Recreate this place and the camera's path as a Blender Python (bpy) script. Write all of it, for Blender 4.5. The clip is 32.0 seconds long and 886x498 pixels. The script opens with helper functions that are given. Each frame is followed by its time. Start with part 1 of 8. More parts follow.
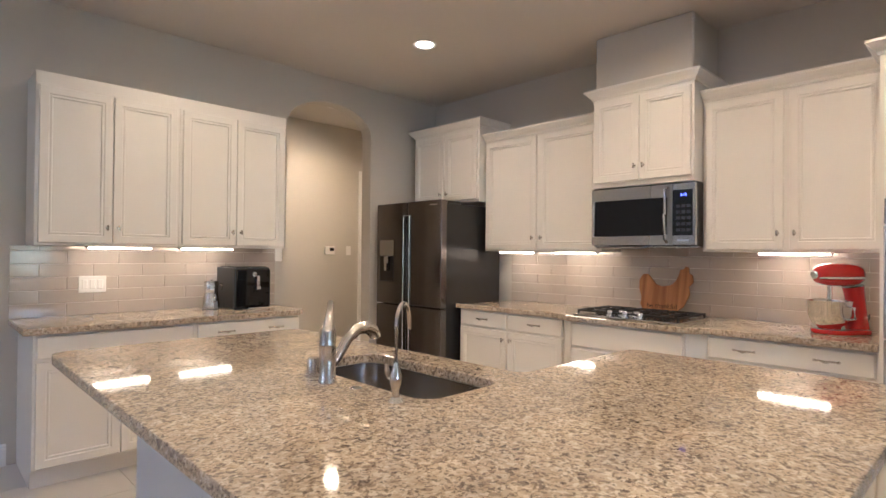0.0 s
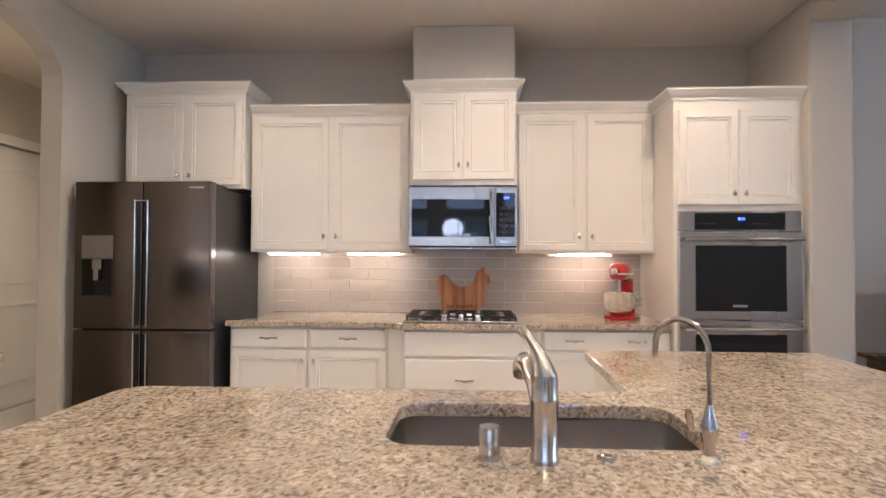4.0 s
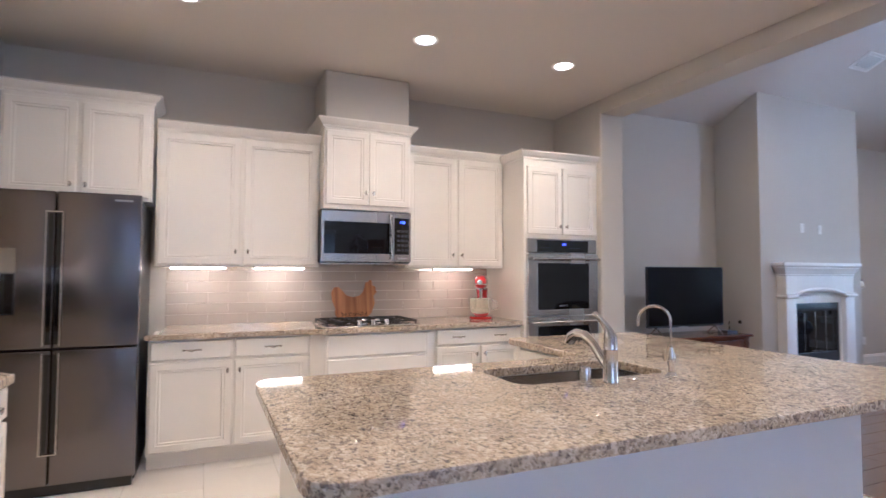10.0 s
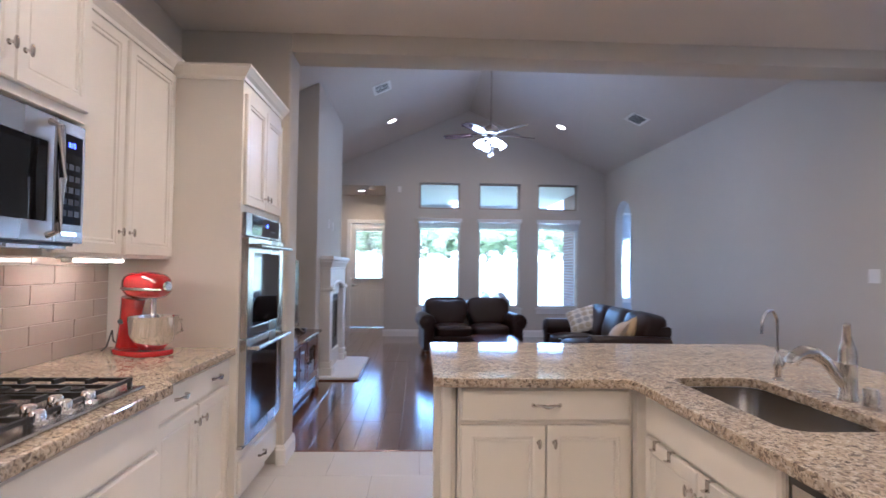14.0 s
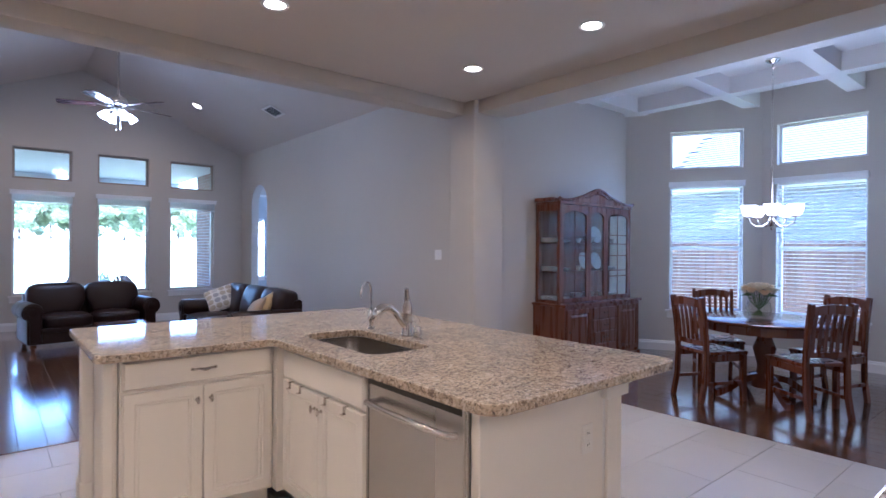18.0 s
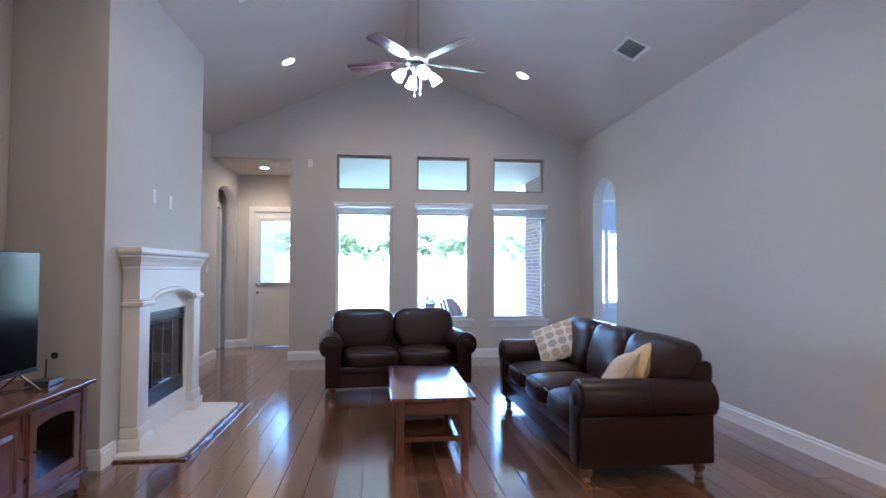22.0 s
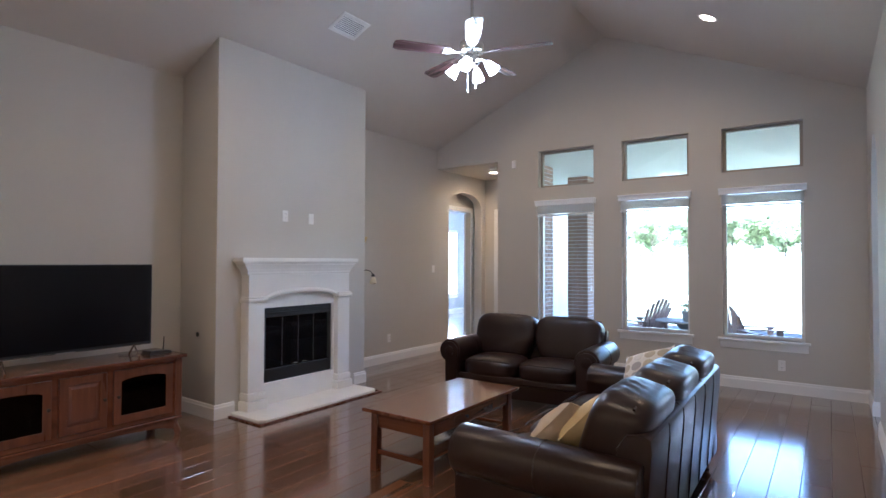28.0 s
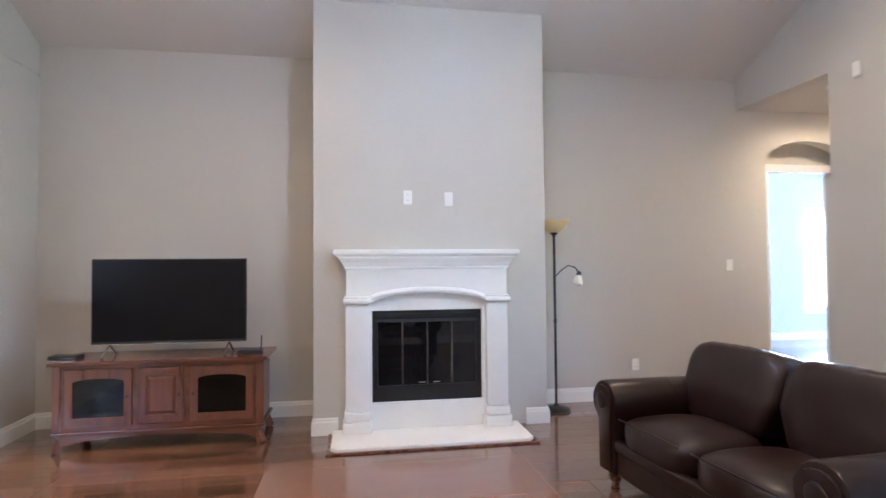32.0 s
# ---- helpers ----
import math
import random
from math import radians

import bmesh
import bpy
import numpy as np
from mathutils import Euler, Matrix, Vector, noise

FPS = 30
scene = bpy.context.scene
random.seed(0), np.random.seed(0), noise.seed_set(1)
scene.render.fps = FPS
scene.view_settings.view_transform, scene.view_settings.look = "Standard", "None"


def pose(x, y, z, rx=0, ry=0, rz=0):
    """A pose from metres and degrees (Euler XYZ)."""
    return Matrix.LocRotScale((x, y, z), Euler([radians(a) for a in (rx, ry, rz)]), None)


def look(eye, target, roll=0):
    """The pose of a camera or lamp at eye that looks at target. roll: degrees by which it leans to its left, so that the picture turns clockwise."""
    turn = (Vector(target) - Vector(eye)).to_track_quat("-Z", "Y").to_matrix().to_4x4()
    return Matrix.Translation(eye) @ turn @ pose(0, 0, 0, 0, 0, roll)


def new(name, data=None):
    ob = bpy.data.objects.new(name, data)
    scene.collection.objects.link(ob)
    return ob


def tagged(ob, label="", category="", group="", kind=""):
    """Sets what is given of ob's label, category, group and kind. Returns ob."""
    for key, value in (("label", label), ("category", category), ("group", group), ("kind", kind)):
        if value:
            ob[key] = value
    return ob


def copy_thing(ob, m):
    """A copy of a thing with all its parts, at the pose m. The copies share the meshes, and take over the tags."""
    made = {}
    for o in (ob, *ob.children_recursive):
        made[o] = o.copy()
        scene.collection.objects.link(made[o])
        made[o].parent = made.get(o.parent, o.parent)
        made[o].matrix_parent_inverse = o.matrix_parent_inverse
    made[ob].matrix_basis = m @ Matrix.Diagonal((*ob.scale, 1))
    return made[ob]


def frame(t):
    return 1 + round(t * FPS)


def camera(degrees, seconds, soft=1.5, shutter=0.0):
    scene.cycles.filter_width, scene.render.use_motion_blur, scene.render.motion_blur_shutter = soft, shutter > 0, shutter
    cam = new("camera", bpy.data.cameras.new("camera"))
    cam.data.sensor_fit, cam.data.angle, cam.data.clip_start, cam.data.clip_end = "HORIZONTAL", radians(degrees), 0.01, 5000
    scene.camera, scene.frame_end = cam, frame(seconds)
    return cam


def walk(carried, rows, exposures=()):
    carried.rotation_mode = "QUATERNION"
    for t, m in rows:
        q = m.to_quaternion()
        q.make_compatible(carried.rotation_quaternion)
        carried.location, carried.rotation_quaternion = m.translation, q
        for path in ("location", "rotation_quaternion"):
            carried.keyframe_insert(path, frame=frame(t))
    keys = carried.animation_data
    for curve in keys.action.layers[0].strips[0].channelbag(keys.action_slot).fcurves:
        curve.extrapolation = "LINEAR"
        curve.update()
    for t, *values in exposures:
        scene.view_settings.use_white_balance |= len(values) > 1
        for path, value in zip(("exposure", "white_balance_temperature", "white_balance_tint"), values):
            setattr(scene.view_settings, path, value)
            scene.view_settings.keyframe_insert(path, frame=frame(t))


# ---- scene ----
cam = camera(78.4, 32.0, soft=1.5, shutter=0.4)
# seconds, eye x y z, pitch, roll, yaw
PATH = [
    (0.0, 0.614, 0.431, 1.348, 0.54, -0.54, -44.34),
    (0.5, 0.776, 0.560, 1.312, 0.50, -0.46, -43.72),
    (1.0, 0.880, 0.732, 1.289, 0.49, -0.27, -43.42),
    (1.5, 0.894, 0.952, 1.302, 0.48, -0.34, -45.75),
    (2.0, 0.915, 1.189, 1.302, 0.58, -0.49, -54.18),
    (2.5, 0.859, 1.470, 1.280, 0.96, -0.39, -63.84),
    (3.0, 0.819, 1.740, 1.282, 0.92, -0.32, -72.06),
    (3.5, 0.733, 1.984, 1.298, 1.17, -0.32, -80.95),
    (4.0, 0.495, 2.152, 1.320, 1.25, -0.24, -87.17),
    (4.5, 0.181, 2.292, 1.340, 1.17, -0.20, -90.23),
    (6.5, -0.743, 2.497, 1.356, 1.32, -0.12, -92.42),
    (7.0, -0.897, 2.532, 1.357, 1.20, -0.13, -92.20),
    (7.5, -0.999, 2.539, 1.342, 1.13, -0.11, -92.16),
    (8.0, -1.011, 2.597, 1.292, 0.97, -0.09, -92.25),
    (8.5, -0.876, 2.728, 1.276, 0.82, -0.15, -94.64),
    (9.0, -0.631, 2.966, 1.318, 1.16, -0.18, -100.40),
    (9.5, -0.375, 3.197, 1.335, 2.37, -0.15, -106.54),
    (10.0, -0.052, 3.440, 1.332, 2.56, -0.14, -113.85),
    (10.5, 0.284, 3.648, 1.308, 2.93, 0.08, -123.09),
    (11.0, 0.736, 3.751, 1.350, 2.43, -0.27, -130.96),
    (11.5, 1.055, 3.771, 1.384, 1.90, -0.57, -139.40),
    (12.0, 1.336, 3.764, 1.353, 1.95, -0.58, -147.88),
    (12.5, 1.763, 3.709, 1.357, 1.88, -0.61, -155.30),
    (13.0, 2.225, 3.720, 1.341, 2.05, -0.48, -164.40),
    (13.5, 2.680, 3.713, 1.323, 2.00, -0.54, -172.24),
    (14.0, 3.085, 3.811, 1.358, 1.87, -0.64, -182.53),
    (14.5, 3.372, 3.982, 1.407, 1.91, -0.73, -191.34),
    (15.0, 3.485, 4.172, 1.442, 1.97, -0.54, -197.57),
    (15.5, 3.535, 4.313, 1.425, 1.99, -0.56, -202.87),
    (17.5, 3.468, 4.448, 1.379, 0.27, -0.40, -217.36),
    (18.0, 3.375, 4.415, 1.400, -0.12, -0.40, -219.86),
    (18.5, 3.290, 4.365, 1.452, -0.60, -0.43, -221.34),
    (19.0, 3.075, 4.176, 1.455, -0.57, -0.63, -216.42),
    (19.5, 3.044, 3.602, 1.487, -0.80, -0.55, -209.50),
    (20.0, 2.914, 3.014, 1.481, -0.89, -0.53, -203.45),
    (20.5, 2.788, 2.550, 1.480, -1.24, -0.26, -198.50),
    (21.0, 2.605, 2.076, 1.458, -1.06, -0.29, -193.73),
    (21.5, 2.526, 1.618, 1.407, 0.64, -0.06, -189.56),
    (22.0, 2.449, 1.287, 1.318, 2.13, -0.10, -186.55),
    (22.5, 2.411, 0.940, 1.313, 3.05, -0.08, -183.57),
    (23.0, 2.417, 0.651, 1.233, 3.27, -0.19, -182.75),
    (23.5, 2.455, 0.445, 1.235, 3.16, -0.43, -183.20),
    (24.0, 2.438, 0.274, 1.217, 3.30, -0.41, -183.15),
    (24.5, 2.316, 0.154, 1.238, 2.90, -0.46, -182.32),
    (25.0, 2.079, 0.077, 1.306, 1.75, -0.39, -175.76),
    (25.5, 1.700, -0.034, 1.344, 1.65, -0.26, -169.05),
    (27.5, 0.005, 0.223, 1.449, 1.43, -0.16, -148.12),
    (28.0, -0.268, 0.281, 1.440, 1.31, -0.17, -144.60),
    (28.5, -0.428, 0.279, 1.446, 1.14, -0.20, -141.78),
    (29.0, -0.404, 0.176, 1.431, 1.09, -0.20, -138.71),
    (29.5, -0.298, -0.116, 1.444, 0.98, -0.25, -135.95),
    (30.0, -0.217, -0.621, 1.431, 0.95, -0.23, -131.25),
    (30.5, -0.200, -1.178, 1.411, 1.13, 0.06, -124.58),
    (31.0, -0.205, -1.743, 1.394, 1.13, 0.05, -117.88),
    (31.5, -0.211, -2.343, 1.365, 1.43, 0.32, -109.25),
    (32.0, -0.175, -2.879, 1.347, 1.63, 0.44, -99.21),
]
EXPOSURES = [(0, 3.7, 4880, 13), (1, 3.64, 4880, 13), (2, 3.6, 4880, 14), (3, 3.8, 4800, 14), (4, 3.95, 4700, 14), (7, 4.08, 4500, 16), (8, 4.0, 4500, 16), (10, 4.03, 4480, 16), (11, 3.83, 4470, 16), (12, 3.64, 4530, 18), (13, 3.54, 4560, 18), (15, 3.7, 4450, 18), (18, 3.53, 4420, 20), (19, 3.54, 4430, 20), (20, 3.74, 4480, 17), (21, 3.8, 4500, 16), (22, 3.95, 4500, 15), (24, 3.75, 4460, 13), (25, 3.71, 4490, 13), (28, 3.74, 4950, 14), (29, 3.74, 4930, 14), (30, 4.0, 4930, 13), (31, 4.36, 4900, 12), (32, 4.6, 4880, 12)]
walk(cam, [(t, pose(x, y, z, 90 + p, r, w)) for t, x, y, z, p, r, w in PATH], EXPOSURES)

# ---- light ----
world = bpy.data.worlds.new("sky_world")
scene.world = world
world.use_nodes = True
_nt = world.node_tree
_sky = _nt.nodes.new("ShaderNodeTexSky")
_sky.sky_type, _sky.sun_disc = "NISHITA", False
_sky.sun_elevation, _sky.sun_rotation = radians(55), radians(-2)
_nt.links.new(_sky.outputs[0], _nt.nodes["Background"].inputs[0])
_nt.nodes["Background"].inputs[1].default_value = 0.15
_sun = new("sun", bpy.data.lights.new("sun", "SUN"))
_sun.data.energy, _sun.data.angle, _sun.data.color = 5.0, radians(0.6), (1.0, 0.97, 0.93)
_sun.matrix_world = look((0, 0, 20), (0.3, -9, 7.2))
WARM = (1.0, 0.655, 0.325)
FAN_W, CHAND_W, KITCHEN_W, GLOW = 2.0, 2.0, 5.2, 0.155
WINDOW_SKY = 20.0

# ---- materials ----
def material(name, color, rough=0.5, metal=0.0, var=0.08, scale=6.0, bump=0.0, bump_scale=80.0, coat=0.0, fine=0.0, rvar=0.0, rand=0.0, stretch=None):
    """A painted, metal or plain surface with stains at a large scale, grain at a small one, and relief."""
    m = bpy.data.materials.new(name)
    m.use_nodes = True
    nt, b = m.node_tree, m.node_tree.nodes["Principled BSDF"]
    L = nt.links.new
    b.inputs["Roughness"].default_value, b.inputs["Metallic"].default_value = rough, metal
    b.inputs["Coat Weight"].default_value, b.inputs["Coat Roughness"].default_value = coat, 0.06
    co = nt.nodes.new("ShaderNodeTexCoord").outputs["Object"]
    if stretch:
        mp = nt.nodes.new("ShaderNodeMapping")
        mp.inputs["Scale"].default_value = stretch
        L(co, mp.inputs[0])
        co = mp.outputs[0]
    n1, n2 = nt.nodes.new("ShaderNodeTexNoise"), nt.nodes.new("ShaderNodeTexNoise")
    n1.inputs["Scale"].default_value, n2.inputs["Scale"].default_value = scale, bump_scale
    n1.inputs["Detail"].default_value, n2.inputs["Detail"].default_value = 4, 3
    L(co, n1.inputs["Vector"]), L(co, n2.inputs["Vector"])
    mul = nt.nodes.new("ShaderNodeMath")
    mul.operation = "MULTIPLY_ADD"
    L(n1.outputs[0], mul.inputs[0])
    mul.inputs[1].default_value, mul.inputs[2].default_value = 2 * var, 1 - var
    add = nt.nodes.new("ShaderNodeMath")
    add.operation = "MULTIPLY_ADD"
    L(n2.outputs[0], add.inputs[0])
    add.inputs[1].default_value = fine
    L(mul.outputs[0], add.inputs[2])
    last = add.outputs[0]
    if rand:
        info = nt.nodes.new("ShaderNodeObjectInfo")
        r = nt.nodes.new("ShaderNodeMath")
        r.operation = "MULTIPLY_ADD"
        L(info.outputs["Random"], r.inputs[0])
        r.inputs[1].default_value = rand
        r.inputs[2].default_value = -rand / 2
        s = nt.nodes.new("ShaderNodeMath")
        L(r.outputs[0], s.inputs[0]), L(last, s.inputs[1])
        last = s.outputs[0]
    mix = nt.nodes.new("ShaderNodeVectorMath")
    mix.operation = "SCALE"
    mix.inputs[0].default_value = color[:3]
    L(last, mix.inputs["Scale"])
    L(mix.outputs[0], b.inputs["Base Color"])
    if rvar:
        rr = nt.nodes.new("ShaderNodeMath")
        rr.operation = "MULTIPLY_ADD"
        L(n1.outputs[0], rr.inputs[0])
        rr.inputs[1].default_value, rr.inputs[2].default_value = 2 * rvar, rough - rvar
        L(rr.outputs[0], b.inputs["Roughness"])
    if bump:
        bp = nt.nodes.new("ShaderNodeBump")
        bp.inputs["Strength"].default_value, bp.inputs["Distance"].default_value = bump, 0.004
        L(n2.outputs[0], bp.inputs["Height"])
        L(bp.outputs[0], b.inputs["Normal"])
    return m


def ramp(nt, stops, interp="LINEAR"):
    r = nt.nodes.new("ShaderNodeValToRGB")
    r.color_ramp.interpolation = interp
    while len(r.color_ramp.elements) < len(stops):
        r.color_ramp.elements.new(0.5)
    for e, (p, c) in zip(r.color_ramp.elements, stops):
        e.position, e.color = p, (*c, 1)
    return r


def granite_material(name):
    m = bpy.data.materials.new(name)
    m.use_nodes = True
    nt, b = m.node_tree, m.node_tree.nodes["Principled BSDF"]
    L = nt.links.new
    co = nt.nodes.new("ShaderNodeTexCoord").outputs["Object"]
    wob = nt.nodes.new("ShaderNodeTexNoise")
    wob.inputs["Scale"].default_value, wob.inputs["Detail"].default_value = 38, 4
    L(co, wob.inputs["Vector"])
    ma = nt.nodes.new("ShaderNodeVectorMath")
    ma.operation = "MULTIPLY_ADD"
    L(wob.outputs["Color"], ma.inputs[0])
    ma.inputs[1].default_value = (0.03, 0.03, 0.03)
    L(co, ma.inputs[2])
    cells = []
    for sc, stops in ((92, ((0.0, (0.49, 0.42, 0.33)), (0.34, (0.55, 0.48, 0.385)), (0.62, (0.64, 0.575, 0.48)), (0.82, (0.35, 0.295, 0.24)), (0.93, (0.23, 0.195, 0.17)))),
                      (170, ((0.0, (1, 1, 1)), (0.64, (0.70, 0.66, 0.62)), (0.80, (0.30, 0.27, 0.26)), (0.93, (0.09, 0.085, 0.09))))):
        v = nt.nodes.new("ShaderNodeTexVoronoi")
        v.inputs["Scale"].default_value = sc
        L(ma.outputs[0], v.inputs["Vector"])
        sep = nt.nodes.new("ShaderNodeSeparateColor")
        L(v.outputs["Color"], sep.inputs[0])
        r = ramp(nt, stops, "CONSTANT")
        L(sep.outputs[0], r.inputs[0])
        cells.append(r.outputs[0])
    mx = nt.nodes.new("ShaderNodeMix")
    mx.data_type, mx.blend_type = "RGBA", "MULTIPLY"
    mx.inputs[0].default_value = 0.66
    L(cells[0], mx.inputs[6]), L(cells[1], mx.inputs[7])
    big = nt.nodes.new("ShaderNodeTexNoise")
    big.inputs["Scale"].default_value, big.inputs["Detail"].default_value = 7, 5
    L(co, big.inputs["Vector"])
    rb = ramp(nt, ((0.3, (0.80, 0.78, 0.76)), (0.7, (1.12, 1.08, 1.0))))
    L(big.outputs[0], rb.inputs[0])
    m2 = nt.nodes.new("ShaderNodeMix")
    m2.data_type, m2.blend_type = "RGBA", "MULTIPLY"
    m2.inputs[0].default_value = 1
    L(mx.outputs[2], m2.inputs[6]), L(rb.outputs[0], m2.inputs[7])
    L(m2.outputs[2], b.inputs["Base Color"])
    b.inputs["Roughness"].default_value = 0.055
    b.inputs["Specular IOR Level"].default_value = 0.5
    return m


def wood_material(name, dark, light, rough=0.35, grain=18.0, axis="x", rand=0.35, coat=0.2, bump=0.15, coat_rough=0.15):
    """Long grain along one axis, tone differing from piece to piece."""
    m = bpy.data.materials.new(name)
    m.use_nodes = True
    nt, b = m.node_tree, m.node_tree.nodes["Principled BSDF"]
    L = nt.links.new
    co = nt.nodes.new("ShaderNodeTexCoord").outputs["Object"]
    info = nt.nodes.new("ShaderNodeObjectInfo")
    off = nt.nodes.new("ShaderNodeVectorMath")
    off.operation = "MULTIPLY_ADD"
    L(info.outputs["Random"], off.inputs[0])
    off.inputs[1].default_value = (37, 19, 11)
    L(co, off.inputs[2])
    mp = nt.nodes.new("ShaderNodeMapping")
    mp.inputs["Scale"].default_value = {"x": (0.07, 1, 1), "y": (1, 0.07, 1), "z": (1, 1, 0.07)}[axis]
    L(off.outputs[0], mp.inputs[0])
    n = nt.nodes.new("ShaderNodeTexNoise")
    n.inputs["Scale"].default_value, n.inputs["Detail"].default_value, n.inputs["Distortion"].default_value = grain, 6, 0.6
    L(mp.outputs[0], n.inputs["Vector"])
    r = ramp(nt, ((0.30, dark), (0.72, light)))
    L(n.outputs[0], r.inputs[0])
    tone = nt.nodes.new("ShaderNodeMath")
    tone.operation = "MULTIPLY_ADD"
    L(info.outputs["Random"], tone.inputs[0])
    tone.inputs[1].default_value, tone.inputs[2].default_value = rand, 1 - rand / 2
    sc = nt.nodes.new("ShaderNodeVectorMath")
    sc.operation = "SCALE"
    L(r.outputs[0], sc.inputs[0]), L(tone.outputs[0], sc.inputs["Scale"])
    L(sc.outputs[0], b.inputs["Base Color"])
    b.inputs["Roughness"].default_value, b.inputs["Coat Weight"].default_value, b.inputs["Coat Roughness"].default_value = rough, coat, coat_rough
    rr = nt.nodes.new("ShaderNodeMath")
    rr.operation = "MULTIPLY_ADD"
    L(n.outputs[0], rr.inputs[0])
    rr.inputs[1].default_value, rr.inputs[2].default_value = 0.18, rough - 0.09
    L(rr.outputs[0], b.inputs["Roughness"])
    bp = nt.nodes.new("ShaderNodeBump")
    bp.inputs["Strength"].default_value, bp.inputs["Distance"].default_value = bump, 0.003
    L(n.outputs[0], bp.inputs["Height"])
    L(bp.outputs[0], b.inputs["Normal"])
    return m


def glowing(name, color, strength):
    m = bpy.data.materials.new(name)
    m.use_nodes = True
    b = m.node_tree.nodes["Principled BSDF"]
    b.inputs["Base Color"].default_value = (0.8, 0.8, 0.8, 1)
    b.inputs["Emission Color"].default_value = (*color, 1)
    b.inputs["Emission Strength"].default_value = strength
    return m


def glass_material(name, color=(1, 1, 1), rough=0.0):
    m = bpy.data.materials.new(name)
    m.use_nodes = True
    nt = m.node_tree
    for n in list(nt.nodes):
        nt.nodes.remove(n)
    out = nt.nodes.new("ShaderNodeOutputMaterial")
    t, g, f, mx = nt.nodes.new("ShaderNodeBsdfTransparent"), nt.nodes.new("ShaderNodeBsdfGlossy"), nt.nodes.new("ShaderNodeMath"), nt.nodes.new("ShaderNodeMixShader")
    lw, pw = nt.nodes.new("ShaderNodeLayerWeight"), nt.nodes.new("ShaderNodeMath")
    lw.inputs["Blend"].default_value = 0.5
    pw.operation, f.operation = "POWER", "MULTIPLY_ADD"
    pw.inputs[1].default_value = 5.0
    f.inputs[1].default_value, f.inputs[2].default_value = 0.9, 0.035
    nt.links.new(lw.outputs["Facing"], pw.inputs[0]), nt.links.new(pw.outputs[0], f.inputs[0])
    t.inputs[0].default_value = (*color, 1)
    g.inputs["Roughness"].default_value = rough
    nt.links.new(f.outputs[0], mx.inputs[0]), nt.links.new(t.outputs[0], mx.inputs[1]), nt.links.new(g.outputs[0], mx.inputs[2])
    nt.links.new(mx.outputs[0], out.inputs[0])
    return m


WALL = material("wall_paint", (0.56, 0.525, 0.464), 0.75, var=0.03, scale=1.5, bump=0.12, bump_scale=220)
CEIL = material("ceiling_paint", (0.62, 0.575, 0.52), 0.85, var=0.03, scale=1.2, bump=0.2, bump_scale=160)
WHITE = material("white_trim_paint", (0.80, 0.79, 0.76), 0.38, var=0.03, scale=3, bump=0.03, bump_scale=60)
CAB = material("cream_cabinet_paint", (0.80, 0.765, 0.70), 0.36, var=0.03, scale=4, bump=0.04, bump_scale=90)
PANEL = material("island_panel_paint", (0.74, 0.73, 0.71), 0.5, var=0.02, scale=3, bump=0.06, bump_scale=200)
PLATE = material("white_plastic", (0.82, 0.80, 0.76), 0.35, var=0.02)
STONE = material("painted_stone", (0.80, 0.78, 0.74), 0.45, var=0.06, scale=5, bump=0.2, bump_scale=45)
GRANITE = granite_material("speckled_granite")
STEEL = material("brushed_steel", (0.52, 0.50, 0.47), 0.26, 1.0, var=0.06, scale=3, bump=0.06, bump_scale=260, rvar=0.06, stretch=(1, 1, 0.06))
SINKSTEEL = material("sink_steel", (0.42, 0.395, 0.37), 0.24, 1.0, var=0.08, scale=3, bump=0.05, bump_scale=240, rvar=0.06)
NICKEL = material("satin_nickel", (0.60, 0.57, 0.53), 0.22, 1.0, var=0.05, scale=20)
CHROME = material("polished_chrome", (0.78, 0.78, 0.78), 0.08, 1.0, var=0.02)
DARKSTEEL = material("black_stainless", (0.165, 0.15, 0.147), 0.20, 1.0, var=0.10, scale=2.5, bump=0.05, bump_scale=260, rvar=0.05, stretch=(1, 1, 0.06))
BLACK = material("black_plastic", (0.018, 0.018, 0.019), 0.35, var=0.1)
BLACKGLASS = material("black_glass", (0.006, 0.006, 0.007), 0.03, var=0.05)
IRON = material("cast_iron", (0.035, 0.033, 0.031), 0.55, 0.4, var=0.15, bump=0.2)
RED = material("red_enamel", (0.42, 0.012, 0.010), 0.12, var=0.05, coat=0.8)


